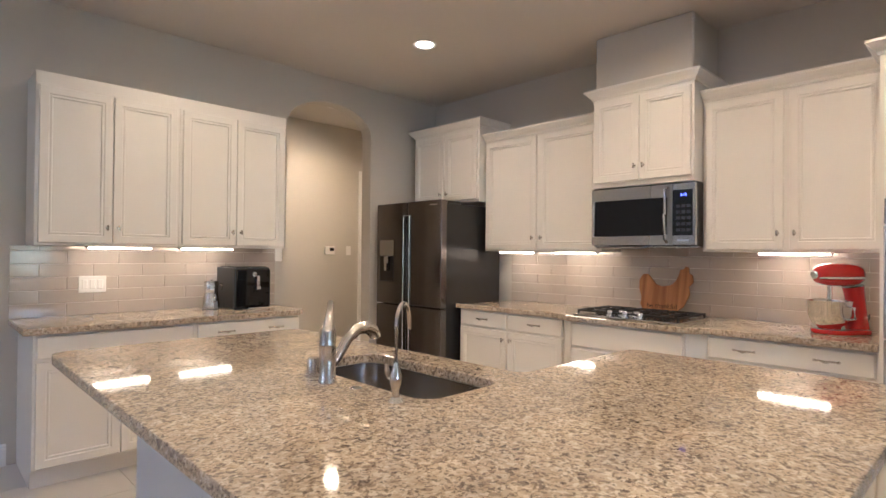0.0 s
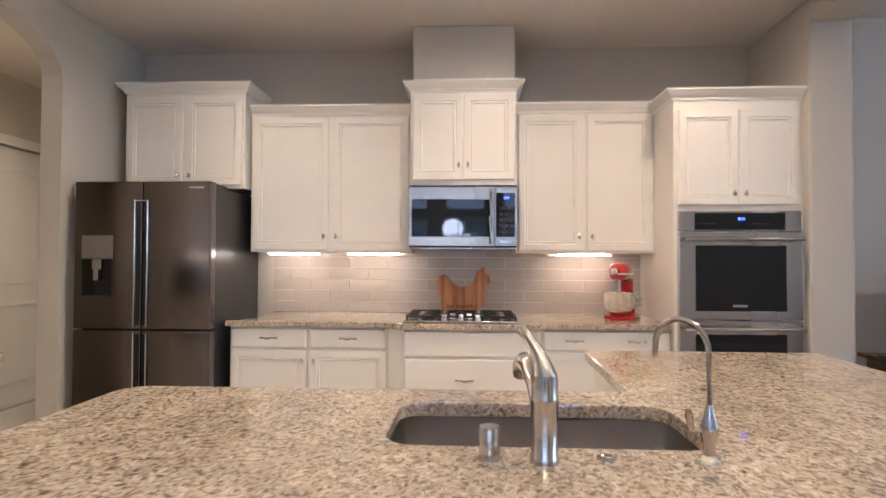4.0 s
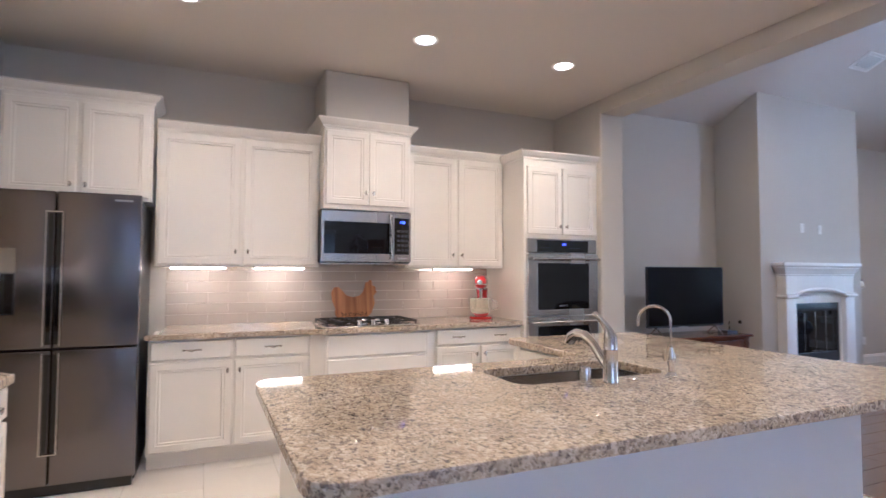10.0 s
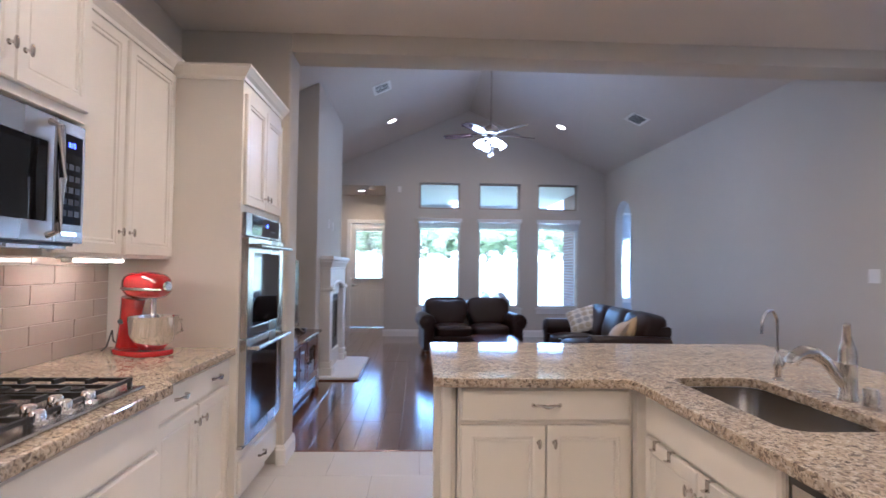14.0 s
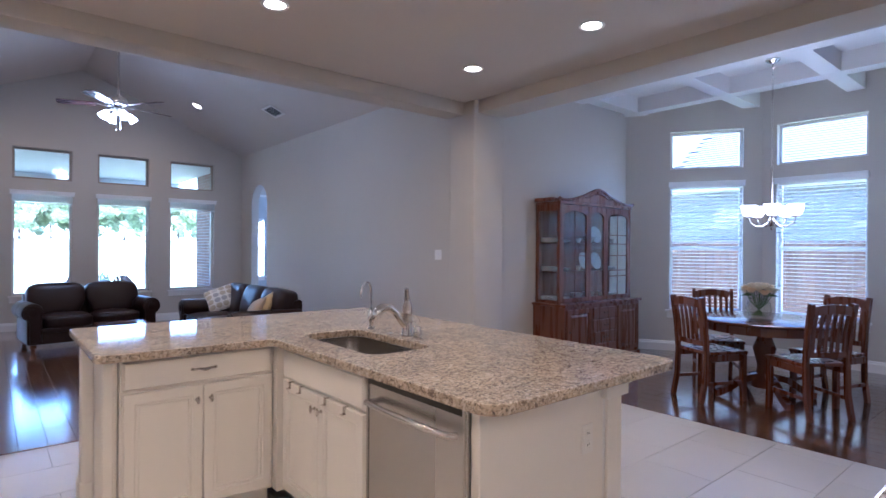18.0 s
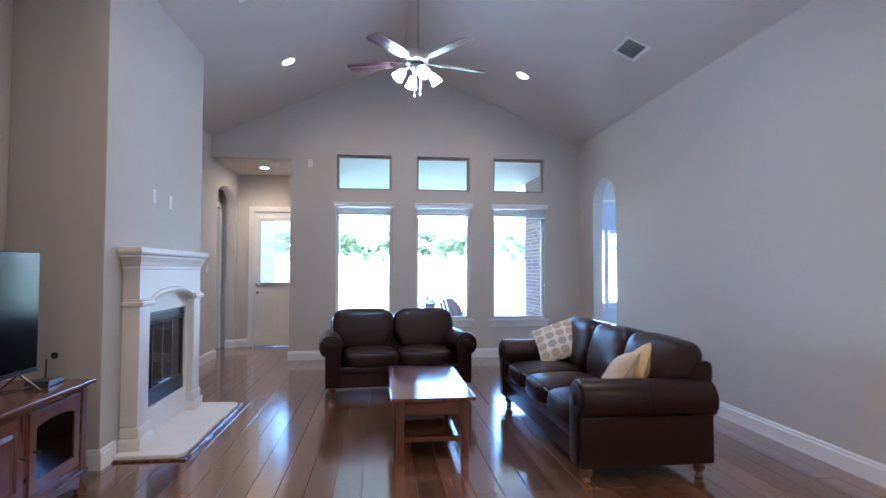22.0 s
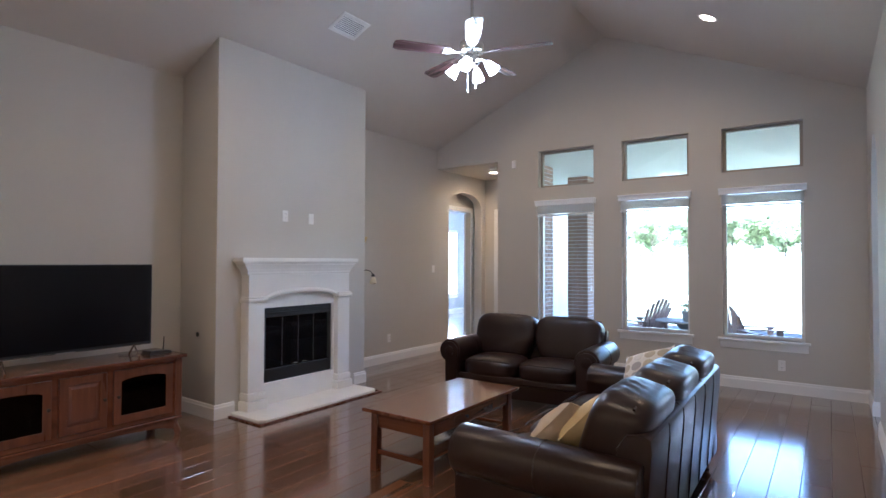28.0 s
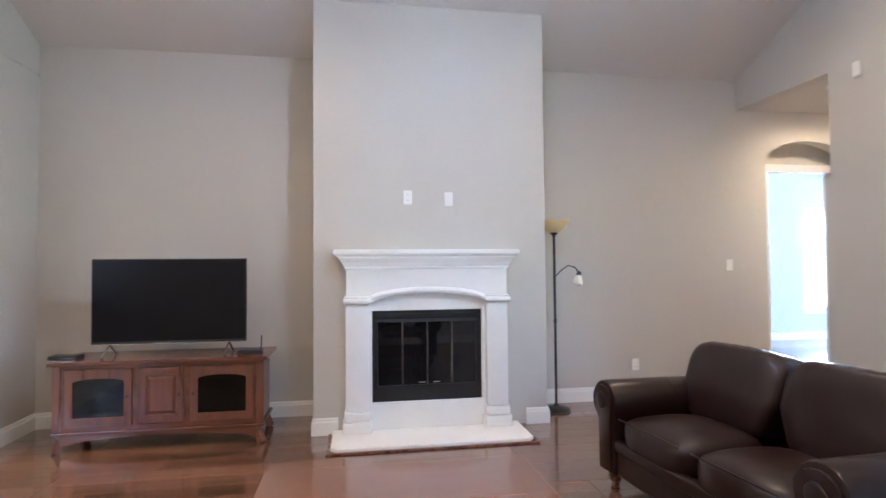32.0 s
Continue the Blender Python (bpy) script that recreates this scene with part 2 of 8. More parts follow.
def leather_material(name, base, rough):
    """Soft hide: pebbled grain, long creases, worn patches that are a little paler and duller."""
    m = bpy.data.materials.new(name)
    m.use_nodes = True
    nt, b = m.node_tree, m.node_tree.nodes["Principled BSDF"]
    L = nt.links.new
    co = nt.nodes.new("ShaderNodeTexCoord").outputs["Object"]

    def noise(scale, detail, stretch=(1, 1, 1), dist=0.0):
        mp = nt.nodes.new("ShaderNodeMapping")
        mp.inputs["Scale"].default_value = stretch
        L(co, mp.inputs[0])
        n = nt.nodes.new("ShaderNodeTexNoise")
        n.inputs["Scale"].default_value = scale
        n.inputs["Detail"].default_value = detail
        n.inputs["Distortion"].default_value = dist
        L(mp.outputs[0], n.inputs["Vector"])
        return n.outputs["Fac"]

    def spread(fac, lo, hi):
        r = nt.nodes.new("ShaderNodeMapRange")
        r.inputs["From Min"].default_value, r.inputs["From Max"].default_value = 0.3, 0.7
        r.inputs["To Min"].default_value, r.inputs["To Max"].default_value = lo, hi
        L(fac, r.inputs["Value"])
        return r.outputs[0]

    mix = nt.nodes.new("ShaderNodeMix")
    mix.data_type = "RGBA"
    L(spread(noise(5.5, 5), 0, 1), mix.inputs[0])
    mix.inputs[6].default_value = tuple(c * 0.95 for c in base) + (1,)
    mix.inputs[7].default_value = tuple(c * 1.06 for c in base) + (1,)
    L(mix.outputs[2], b.inputs["Base Color"])
    L(spread(noise(8, 4), rough - 0.02, rough + 0.03), b.inputs["Roughness"])
    vo = nt.nodes.new("ShaderNodeTexVoronoi")
    vo.inputs["Scale"].default_value = 210
    L(co, vo.inputs["Vector"])
    prev = None
    for src, strength, dist in ((noise(14, 2, (1.0, 0.35, 0.22), 0.9), 0.13, 0.007), (noise(6, 1, (1, 0.6, 0.6), 0.3), 0.10, 0.008), (vo.outputs["Distance"], 0.16, 0.0008)):
        bp = nt.nodes.new("ShaderNodeBump")
        bp.inputs["Strength"].default_value = strength
        bp.inputs["Distance"].default_value = dist
        L(src, bp.inputs["Height"])
        if prev is not None:
            L(prev, bp.inputs["Normal"])
        prev = bp.outputs[0]
    L(prev, b.inputs["Normal"])
    b.inputs["Specular IOR Level"].default_value = 0.34
    return m


LEATHER = leather_material("dark_brown_leather", (0.021, 0.0098, 0.0083), 0.31)
TILE = material("subway_tile", (0.50, 0.44, 0.375), 0.10, var=0.05, scale=3, rand=0.09, coat=0.3)
GROUT = material("pale_grout", (0.78, 0.74, 0.68), 0.85, var=0.06)
FTILE = material("porcelain_floor_tile", (0.63, 0.60, 0.555), 0.34, var=0.025, scale=3, rand=0.05, bump=0.02, bump_scale=30)
FGROUT = material("floor_grout", (0.42, 0.39, 0.35), 0.9, var=0.08)
PLANK = wood_material("walnut_floor_plank", (0.095, 0.044, 0.025), (0.225, 0.112, 0.058), 0.17, 9, "y", 0.75, 1.0, 0.12, 0.12)
SUBFLOOR = material("dark_plank_joint", (0.03, 0.018, 0.012), 0.7)
CHERRY = wood_material("reddish_cherry_wood", (0.088, 0.028, 0.015), (0.20, 0.072, 0.034), 0.30, 16, "z", 0.1, 0.35, 0.1)
CHERRYX = wood_material("cherry_wood_long_grain", (0.088, 0.028, 0.015), (0.20, 0.072, 0.034), 0.24, 16, "x", 0.1, 0.4, 0.08)
CHERRYY = wood_material("cherry_wood_board", (0.105, 0.034, 0.017), (0.225, 0.086, 0.040), 0.16, 16, "y", 0.1, 0.9, 0.05, 0.08)
MAHOG = wood_material("dark_mahogany", (0.105, 0.031, 0.015), (0.16, 0.050, 0.023), 0.28, 16, "z", 0.12, 0.35, 0.08)
BOARDWOOD = wood_material("acacia_board", (0.25, 0.085, 0.025), (0.56, 0.26, 0.085), 0.40, 20, "z", 0.25, 0.1, 0.1)
BRICK = material("red_brown_brick", (0.42, 0.28, 0.225), 0.85, var=0.25, scale=14, bump=0.5, bump_scale=70, rand=0.5)
MORTAR = material("light_mortar", (0.70, 0.68, 0.65), 0.9, var=0.1, scale=20, bump=0.3)
GLASS = glass_material("window_glass")
CLEAR = glass_material("clear_glass", (0.96, 0.98, 0.97))
TINT = glass_material("smoked_glass", (0.16, 0.15, 0.14))
CAN = glowing("recessed_lamp_lens", (1.0, 0.78, 0.54), 14 * GLOW)
BAR = glowing("under_cabinet_led", (1.0, 0.71, 0.41), 17 * GLOW)
FANGLASS = glowing("frosted_fan_shade", (0.92, 0.96, 1.0), 20 * GLOW)
CHANDGLASS = glowing("frosted_chandelier_shade", (1.0, 0.93, 0.86), 4 * GLOW)
BLUELED = glowing("blue_display_digits", (0.05, 0.08, 1.0), 5 * GLOW)
BLIND = material("white_blind_slat", (0.84, 0.85, 0.86), 0.45, var=0.03)
CREAMSHADE = material("amber_lamp_glass", (0.80, 0.62, 0.30), 0.3, var=0.05)


# ---- mesh builders ----
def finish(name, bm, mat, parent=None, smooth=False, m=None):
    me = bpy.data.meshes.new(name)
    bmesh.ops.recalc_face_normals(bm, faces=bm.faces)
    if smooth:
        for f in bm.faces:
            f.smooth = True
        for e in bm.edges:
            e.smooth = len(e.link_faces) == 2 and e.calc_face_angle(0) < 0.7
    bm.to_mesh(me)
    bm.free()
    me.materials.append(mat)
    ob = new(name, me)
    if parent:
        ob.parent = parent
    if m is not None:
        ob.matrix_basis = m
    return ob


def part(name, bm, mat, parent, label="", smooth=False, m=None):
    ob = finish(name, bm, mat, parent, smooth, m)
    return tagged(ob, label) if label else ob


def again(name, ob, parent, m):
    """Another part on the same mesh."""
    o = new(name, ob.data)
    o.parent, o.matrix_basis = parent, m
    return o


def thing(name, label, category, m=None, group="", kind=""):
    ob = new(name)
    if m is not None:
        ob.matrix_basis = m
    return tagged(ob, label, category, group, kind)


def struct(name, bm, mat, label, smooth=False):
    return tagged(finish(name, bm, mat, smooth=smooth), label, "", "", "structure")


def box(x0, y0, z0, x1, y1, z1, bevel=0.0, bm=None, seg=1):
    bm = bm or bmesh.new()
    vs = [bm.verts.new((x, y, z)) for x in (x0, x1) for y in (y0, y1) for z in (z0, z1)]
    fs = [bm.faces.new([vs[i] for i in q]) for q in ((0, 1, 3, 2), (4, 6, 7, 5), (0, 4, 5, 1), (2, 3, 7, 6), (0, 2, 6, 4), (1, 5, 7, 3))]
    if bevel:
        es = list({e for f in fs for e in f.edges})
        bmesh.ops.bevel(bm, geom=es, offset=bevel, segments=seg, affect="EDGES", profile=0.6)
    return bm


def boxes(*bs, bevel=0.0):
    bm = bmesh.new()
    for b in bs:
        box(*b, bevel=bevel, bm=bm)
    return bm


def slab(loops, m, depth, bevel=0.0):
    """A flat plate: an outline and holes in a plane, pushed back along local z by depth, set by the matrix m."""
    bm = bmesh.new()
    es = []
    for lp in loops:
        vs = [bm.verts.new((u, v, 0)) for u, v in lp]
        es += [bm.edges.new((vs[i], vs[(i + 1) % len(vs)])) for i in range(len(vs))]
    bmesh.ops.triangle_fill(bm, use_beauty=True, use_dissolve=True, edges=es)
    ex = bmesh.ops.extrude_face_region(bm, geom=list(bm.faces))
    bmesh.ops.translate(bm, vec=(0, 0, depth), verts=[g for g in ex["geom"] if isinstance(g, bmesh.types.BMVert)])
    if bevel:
        bmesh.ops.recalc_face_normals(bm, faces=bm.faces)
        rim = [e for e in bm.edges if len(e.link_faces) == 2 and e.calc_face_angle(0) > 0.9]
        bmesh.ops.bevel(bm, geom=rim, offset=bevel, segments=2, affect="EDGES", profile=0.6)
    bmesh.ops.transform(bm, matrix=m, verts=bm.verts)
    return bm


def rect(u0, v0, u1, v1):
    return [(u0, v0), (u1, v0), (u1, v1), (u0, v1)]


def arch(u0, u1, v0, spring, rise, n=14):
    c, r = (u0 + u1) / 2, (u1 - u0) / 2
    return [(u0, v0), (u1, v0)] + [(c + r * math.cos(a), spring + rise * math.sin(a)) for a in [math.pi * i / n for i in range(n + 1)]]


def rounded(x0, y0, x1, y1, r, n=5):
    out = []
    for cx, cy, a0 in ((x1 - r, y1 - r, 0), (x0 + r, y1 - r, 90), (x0 + r, y0 + r, 180), (x1 - r, y0 + r, 270)):
        out += [(cx + r * math.cos(radians(a0 + 90 * i / n)), cy + r * math.sin(radians(a0 + 90 * i / n))) for i in range(n + 1)]
    return out


# frames of reference: u right, v up, w through the wall
FACE_Y = Matrix(((1, 0, 0, 0), (0, 0, 1, 0), (0, 1, 0, 0), (0, 0, 0, 1)))     # u=x v=z w=y
FACE_X = Matrix(((0, 0, 1, 0), (1, 0, 0, 0), (0, 1, 0, 0), (0, 0, 0, 1)))     # u=y v=z w=x
FLAT = Matrix.Identity(4)


def at(x=0, y=0, z=0):
    return Matrix.Translation((x, y, z))


def lathe(profile, n=20, bm=None, m=None):
    bm = bm or bmesh.new()
    rings = []
    for r, z in profile:
        rings.append([bm.verts.new((max(r, 1e-4) * math.cos(2 * math.pi * i / n), max(r, 1e-4) * math.sin(2 * math.pi * i / n), z)) for i in range(n)])
    for a, b in zip(rings, rings[1:]):
        for i in range(n):
            bm.faces.new((a[i], a[(i + 1) % n], b[(i + 1) % n], b[i]))
    bm.faces.new(rings[0][::-1]), bm.faces.new(rings[-1])
    if m is not None:
        bmesh.ops.transform(bm, matrix=m, verts=[v for r in rings for v in r])
    return bm


def tube(points, radius, n=10, bm=None, rect_wh=None, up=(0, 0, 1)):
    """A bar along a path, round (radius: one, or one a point) or rectangular (width across, thickness)."""
    bm = bm or bmesh.new()
    pts = [Vector(p) for p in points]
    rings, up = [], Vector(up)
    for i, p in enumerate(pts):
        d = (pts[min(i + 1, len(pts) - 1)] - pts[max(i - 1, 0)]).normalized()
        s = d.cross(up)
        if s.length < 1e-3:
            s = d.cross(Vector((1, 0, 0)))
        s.normalize()
        t = s.cross(d).normalized()
        if rect_wh:
            w, h = rect_wh[0] / 2, rect_wh[1] / 2
            ring = [p + s * a * w + t * b * h for a, b in ((-1, -1), (1, -1), (1, 1), (-1, 1))]
        else:
            r = radius[i] if isinstance(radius, (list, tuple)) else radius
            ring = [p + s * math.cos(2 * math.pi * k / n) * r + t * math.sin(2 * math.pi * k / n) * r for k in range(n)]
        rings.append([bm.verts.new(q) for q in ring])
    k = len(rings[0])
    for a, b in zip(rings, rings[1:]):
        for i in range(k):
            bm.faces.new((a[i], a[(i + 1) % k], b[(i + 1) % k], b[i]))
    bm.faces.new(rings[0][::-1]), bm.faces.new(rings[-1])
    return bm


def molding(path, profile, closed=False, bm=None):
    """A trim run along a path on the floor plan; the profile is (out to the right of the path, z)."""
    bm = bm or bmesh.new()
    pts = [Vector((p[0], p[1])) for p in path]
    n = len(pts)
    rings = []
    for i, p in enumerate(pts):
        a = pts[i - 1] if i or closed else None
        b = pts[(i + 1) % n] if i < n - 1 or closed else None
        da = (p - a).normalized() if a is not None else (b - p).normalized()
        db = (b - p).normalized() if b is not None else da
        na, nb = Vector((da.y, -da.x)), Vector((db.y, -db.x))
        nn = (na + nb).normalized()
        k = 1 / max(nn.dot(na), 0.3)
        rings.append([bm.verts.new((p.x + nn.x * o * k, p.y + nn.y * o * k, z)) for o, z in profile])
    m = len(profile)
    for i in range(n if closed else n - 1):
        a, b = rings[i], rings[(i + 1) % n]
        for j in range(m):
            bm.faces.new((a[j], a[(j + 1) % m], b[(j + 1) % m], b[j]))
    if not closed:
        bm.faces.new(rings[0]), bm.faces.new(rings[-1][::-1])
    return bm


BASE = [(0.0, 0.0), (0.016, 0.0), (0.016, 0.10), (0.010, 0.112), (0.010, 0.124), (0.004, 0.135), (0.0, 0.135)]
CROWN = [(0.0, 0.0), (0.010, 0.0), (0.014, 0.016), (0.030, 0.030), (0.048, 0.052), (0.054, 0.058), (0.054, 0.072), (0.0, 0.072)]


def rings_panel(w, h, rings, back, bm=None, m=None):
    """A rectangular front: rings of (inset, y), nested from the edge to the middle, with sides down to y=back."""
    bm = bm or bmesh.new()
    rs = []
    for ins, y in [(0.0, back)] + list(rings):
        rs.append([bm.verts.new(p) for p in ((ins, y, ins), (w - ins, y, ins), (w - ins, y, h - ins), (ins, y, h - ins))])
    for a, b in zip(rs, rs[1:]):
        for i in range(4):
            bm.faces.new((a[i], a[(i + 1) % 4], b[(i + 1) % 4], b[i]))
    bm.faces.new(rs[-1]), bm.faces.new(rs[0][::-1])
    if m is not None:
        bmesh.ops.transform(bm, matrix=m, verts=[v for r in rs for v in r])
    return bm


DOOR = [(0.0, -0.014), (0.004, -0.020), (0.046, -0.020), (0.050, -0.014), (0.055, -0.014), (0.058, -0.017), (0.064, -0.017), (0.068, -0.008), (0.075, -0.008)]
DRAWER = [(0.0, -0.010), (0.008, -0.020)]


def soft(sx, sy, sz, p=4.0, n=9, bulge=0.0, bm=None, m=None):
    """A stuffed cushion: a box of that size with round edges and swelling faces."""
    bm = bm or bmesh.new()
    tmp = bmesh.new()
    bmesh.ops.create_cube(tmp, size=2)
    bmesh.ops.subdivide_edges(tmp, edges=tmp.edges, cuts=n, use_grid_fill=True)
    for v in tmp.verts:
        x, y, z = v.co
        l = (abs(x) ** p + abs(y) ** p + abs(z) ** p) ** (1 / p)
        x, y, z = x / l, y / l, z / l
        b = 1 + bulge * (1 - min(1, x * x)) * (1 - min(1, y * y))
        v.co = (x * sx / 2, y * sy / 2, z * sz / 2 * b)
    me = bpy.data.meshes.new("tmp")
    tmp.to_mesh(me)
    tmp.free()
    if m is not None:
        me.transform(m)
    bm.from_mesh(me)
    bpy.data.meshes.remove(me)
    return bm


def wrinkle(bm, amount, size, seed=0.0):
    for v in bm.verts:
        q = Vector(v.co) / size + Vector((seed, seed * 2, 0))
        v.co += v.normal * noise.noise(q) * amount if v.normal.length else Vector()
    return bm

# ---- structure ----
XE, YN, YS, XW, XL = 4.74, 4.78, -6.80, -0.60, 4.88
CZ, BZ, SPRING, RIDGE, RX = 2.98, 2.84, 3.24, 4.44, 2.14


def outline(u0, u1, h, doors=()):
    """A wall's outline with openings that reach the floor: (from, to, spring, rise)."""
    pts = [(u0, 0.0)]
    for a, b, s, r in sorted(doors):
        pts.append((a, 0.0))
        if r:
            c, w = (a + b) / 2, (b - a) / 2
            pts += [(c - w * math.cos(math.pi * i / 16), s + r * math.sin(math.pi * i / 16)) for i in range(17)]
        else:
            pts += [(a, s), (b, s)]
        pts.append((b, 0.0))
    return pts + [(u1, 0.0), (u1, h), (u0, h)]


def vault(x):
    return SPRING + (min(x - XW, XL - x)) * (RIDGE - SPRING) / (RX - XW)


struct("wall_kitchen_east", box(XE, 0.03, 0, XE + 0.16, YN, CZ), WALL, "greige painted kitchen wall behind the cabinets")
struct("wall_north", slab([outline(-4.56, XE + 0.16, 3.5, [(2.95, 3.85, 2.50, 0.25)])], FACE_Y @ at(0, 0, YN), 0.14), WALL, "greige painted wall with an arched opening to the hall")
struct("wall_stub", box(3.99, -0.24, 0, XL + 0.02, 0.03, CZ, 0.018, seg=3), WALL, "greige wall end beside the double oven", True)
struct("beam_south", box(-0.57, -0.24, BZ, 3.99, 0.03, CZ, 0.012, seg=2), WALL, "painted beam between kitchen and living room", True)
struct("wall_column", box(-1.02, -0.20, 0, -0.57, 0.20, CZ, 0.02, seg=3), WALL, "painted wall column at the dining room corner", True)
struct("beam_west", box(-1.02, 0.20, BZ, -0.62, YN, 3.5, 0.012, seg=2), WALL, "painted beam between kitchen and dining room", True)
struct("ceiling_kitchen", box(-0.62, -0.10, CZ, XE + 0.16, YN, CZ + 0.12), CEIL, "flat beige kitchen ceiling")
_g = [(XW, CZ), (XL, CZ), (XL, SPRING), (RX, RIDGE), (XW, SPRING)]
struct("wall_gable_north", slab([_g], FACE_Y @ at(0, 0, -0.24), 0.12), WALL, "gable wall over the kitchen beam")
struct("wall_living_east", slab([outline(-8.44, -0.24, SPRING, [(-8.17, -7.13, 2.38, 0.25)])], FACE_X @ at(0, 0, XL), 0.14), WALL, "greige living room wall with an arched opening")
struct("wall_west", slab([outline(-6.94, -0.20, SPRING, [(-6.25, -5.48, 2.20, 0.385)])], FACE_X @ at(0, 0, XW - 0.14), 0.14), WALL, "greige living room wall with a narrow arched opening")
WINX = [(2.29, 3.10), (1.11, 1.92), (-0.05, 0.75)]
_o = [(XW, 0), (3.76, 0), (3.76, 2.93), (XL, 2.93), (XL, SPRING), (RX, RIDGE), (XW, SPRING)]
struct("wall_south", slab([_o] + [rect(a, 0.57, b, 2.29) for a, b in WINX] + [rect(a, 2.49, b, 3.01) for a, b in WINX], FACE_Y @ at(0, 0, YS - 0.14), 0.14), WALL, "gable end wall with three tall windows and transoms")
_v = bmesh.new()
for a, b in (((XW - 0.14, vault(XW) - 0.14 * 0.438), (RX, RIDGE)), ((RX, RIDGE), (XL + 0.14, vault(XL) - 0.14 * 0.438))):
    bm_ = slab([[a, b, (b[0], b[1] + 0.12), (a[0], a[1] + 0.12)]], FACE_Y @ at(0, 0, YS - 0.14), -YS - 0.10)
    me_ = bpy.data.meshes.new("tmp")
    bm_.to_mesh(me_)
    _v.from_mesh(me_)
    bpy.data.meshes.remove(me_)
struct("ceiling_living", _v, CEIL, "vaulted beige living room ceiling")
struct("chimney_breast", slab([[(4.27, 0), (XL, 0), (XL, SPRING), (4.27, vault(4.27))]], FACE_Y @ at(0, 0, -4.49), 1.94, 0.018), WALL, "greige chimney breast rising to the vault", True)
# back hall
struct("wall_hall_west", box(3.62, -8.30, 0, 3.76, YS - 0.14, 3.2), WALL, "hall wall beside the back door")
struct("wall_hall_south", slab([outline(3.62, XL + 0.14, 3.2, [(3.78, 4.60, 2.30, 0)])], FACE_Y @ at(0, 0, -8.44), 0.14), WALL, "hall end wall with the back door")
struct("ceiling_hall", box(3.76, -8.30, 2.93, XL, YS - 0.14, 3.05), CEIL, "low hall ceiling")
struct("wall_niche_south", box(XL + 0.14, -8.40, 0, 5.14, -8.290, 3.0), WALL, "jamb of the arched niche")
struct("wall_niche_north", box(XL + 0.14, -7.13, 0, 5.14, -7.0, 3.0), WALL, "jamb of the arched niche")
struct("ceiling_niche", box(XL + 0.14, -8.29, 2.66, 5.14, -7.13, 2.78), CEIL, "niche ceiling")
struct("wall_bedroom_west", slab([outline(-12.9, -5.2, 3.0, [(-8.20, -7.36, 2.34, 0)])], FACE_X @ at(0, 0, 5.14), 0.10), WALL, "bedroom wall with a cased doorway")
BLUEGREY = material("pale_blue_grey_wall", (0.52, 0.55, 0.58), 0.8, var=0.03, bump=0.1, bump_scale=200)
BEDW = [(-12.30, -11.57), (-11.37, -10.64)]
struct("wall_bedroom_east", slab([outline(-12.9, -5.2, 3.0), *[rect(a, 0.55, b, 2.30) for a, b in BEDW]], FACE_X @ at(0, 0, 8.2), 0.14), BLUEGREY, "pale bedroom wall with two windows")
struct("wall_bedroom_south", box(5.14, -13.04, 0, 8.34, -12.9, 3.0), BLUEGREY, "pale bedroom side wall")
struct("wall_bedroom_north", box(5.24, -5.2, 0, 8.34, -5.06, 3.0), BLUEGREY, "pale bedroom side wall")
struct("ceiling_bedroom", box(5.14, -13.04, 3.0, 8.34, -5.06, 3.1), CEIL, "bedroom ceiling")
# room beyond the narrow arch
WINGW = [(-2.85, -2.20), (-2.10, -1.50)]
struct("wall_wing_south", slab([outline(-4.2, -0.50, 3.4), *[rect(a, 0.64, b, 2.12) for a, b in WINGW]], FACE_Y @ at(0, 0, -9.54), 0.14), BLUEGREY, "pale blue wall of the side room with windows")
struct("wall_wing_west", box(-4.34, -9.54, 0, -4.2, -4.4, 3.4), BLUEGREY, "pale blue side room wall")
struct("wall_wing_north", box(-4.2, -4.54, 0, -0.74, -4.4, 3.4), BLUEGREY, "pale blue side room wall")
struct("wall_wing_east", box(-0.64, -9.40, 0, -0.50, -6.94, 3.4), BLUEGREY, "pale blue side room wall")
struct("wall_wing_frieze", box(-4.199, -9.399, 2.74, -0.641, -9.37, 3.279), WALL, "cream painted frieze above the side room windows")
struct("trim", box(-4.199, -9.3999, 2.68, -0.641, -9.35, 2.7395, 0.006), WHITE, "white trim under the frieze")
struct("ceiling_wing", box(-4.2, -9.4, 3.28, -0.74, -4.54, 3.40), CEIL, "side room ceiling")
# north hall
struct("wall_hall_north", slab([outline(1.6, 7.0, 3.0, [(4.80, 5.62, 2.32, 0)])], FACE_Y @ at(0, 0, 6.20), 0.14), WALL, "hall wall with thermostat and panel door")
# unseen wall, added to stop daylight leaking round the closed hall door
struct("wall_light_block", box(4.6, 6.36, 0, 5.8, 6.46, 3.0), WALL, "unseen wall blocking daylight behind the closed hall door")
struct("wall_hall_end_west", box(1.46, YN + 0.14, 0, 1.6, 6.34, 3.0), WALL, "hall end wall")
struct("wall_hall_end_east", box(7.0, YN + 0.14, 0, 7.14, 6.34, 3.0), WALL, "hall end wall")
struct("wall_hall_south_east", box(XE + 0.16, YN, 0, 7.0, YN + 0.14, 3.0), WALL, "hall wall")
struct("ceiling_hall_north", box(1.46, YN + 0.14, 2.93, 7.14, 6.34, 3.05), CEIL, "hall ceiling")
# dining room
DA, DB = Vector((-3.58, 0.14)), Vector((-4.42, 1.62))
DL = (DB - DA).length
DDIR = (DB - DA) / DL
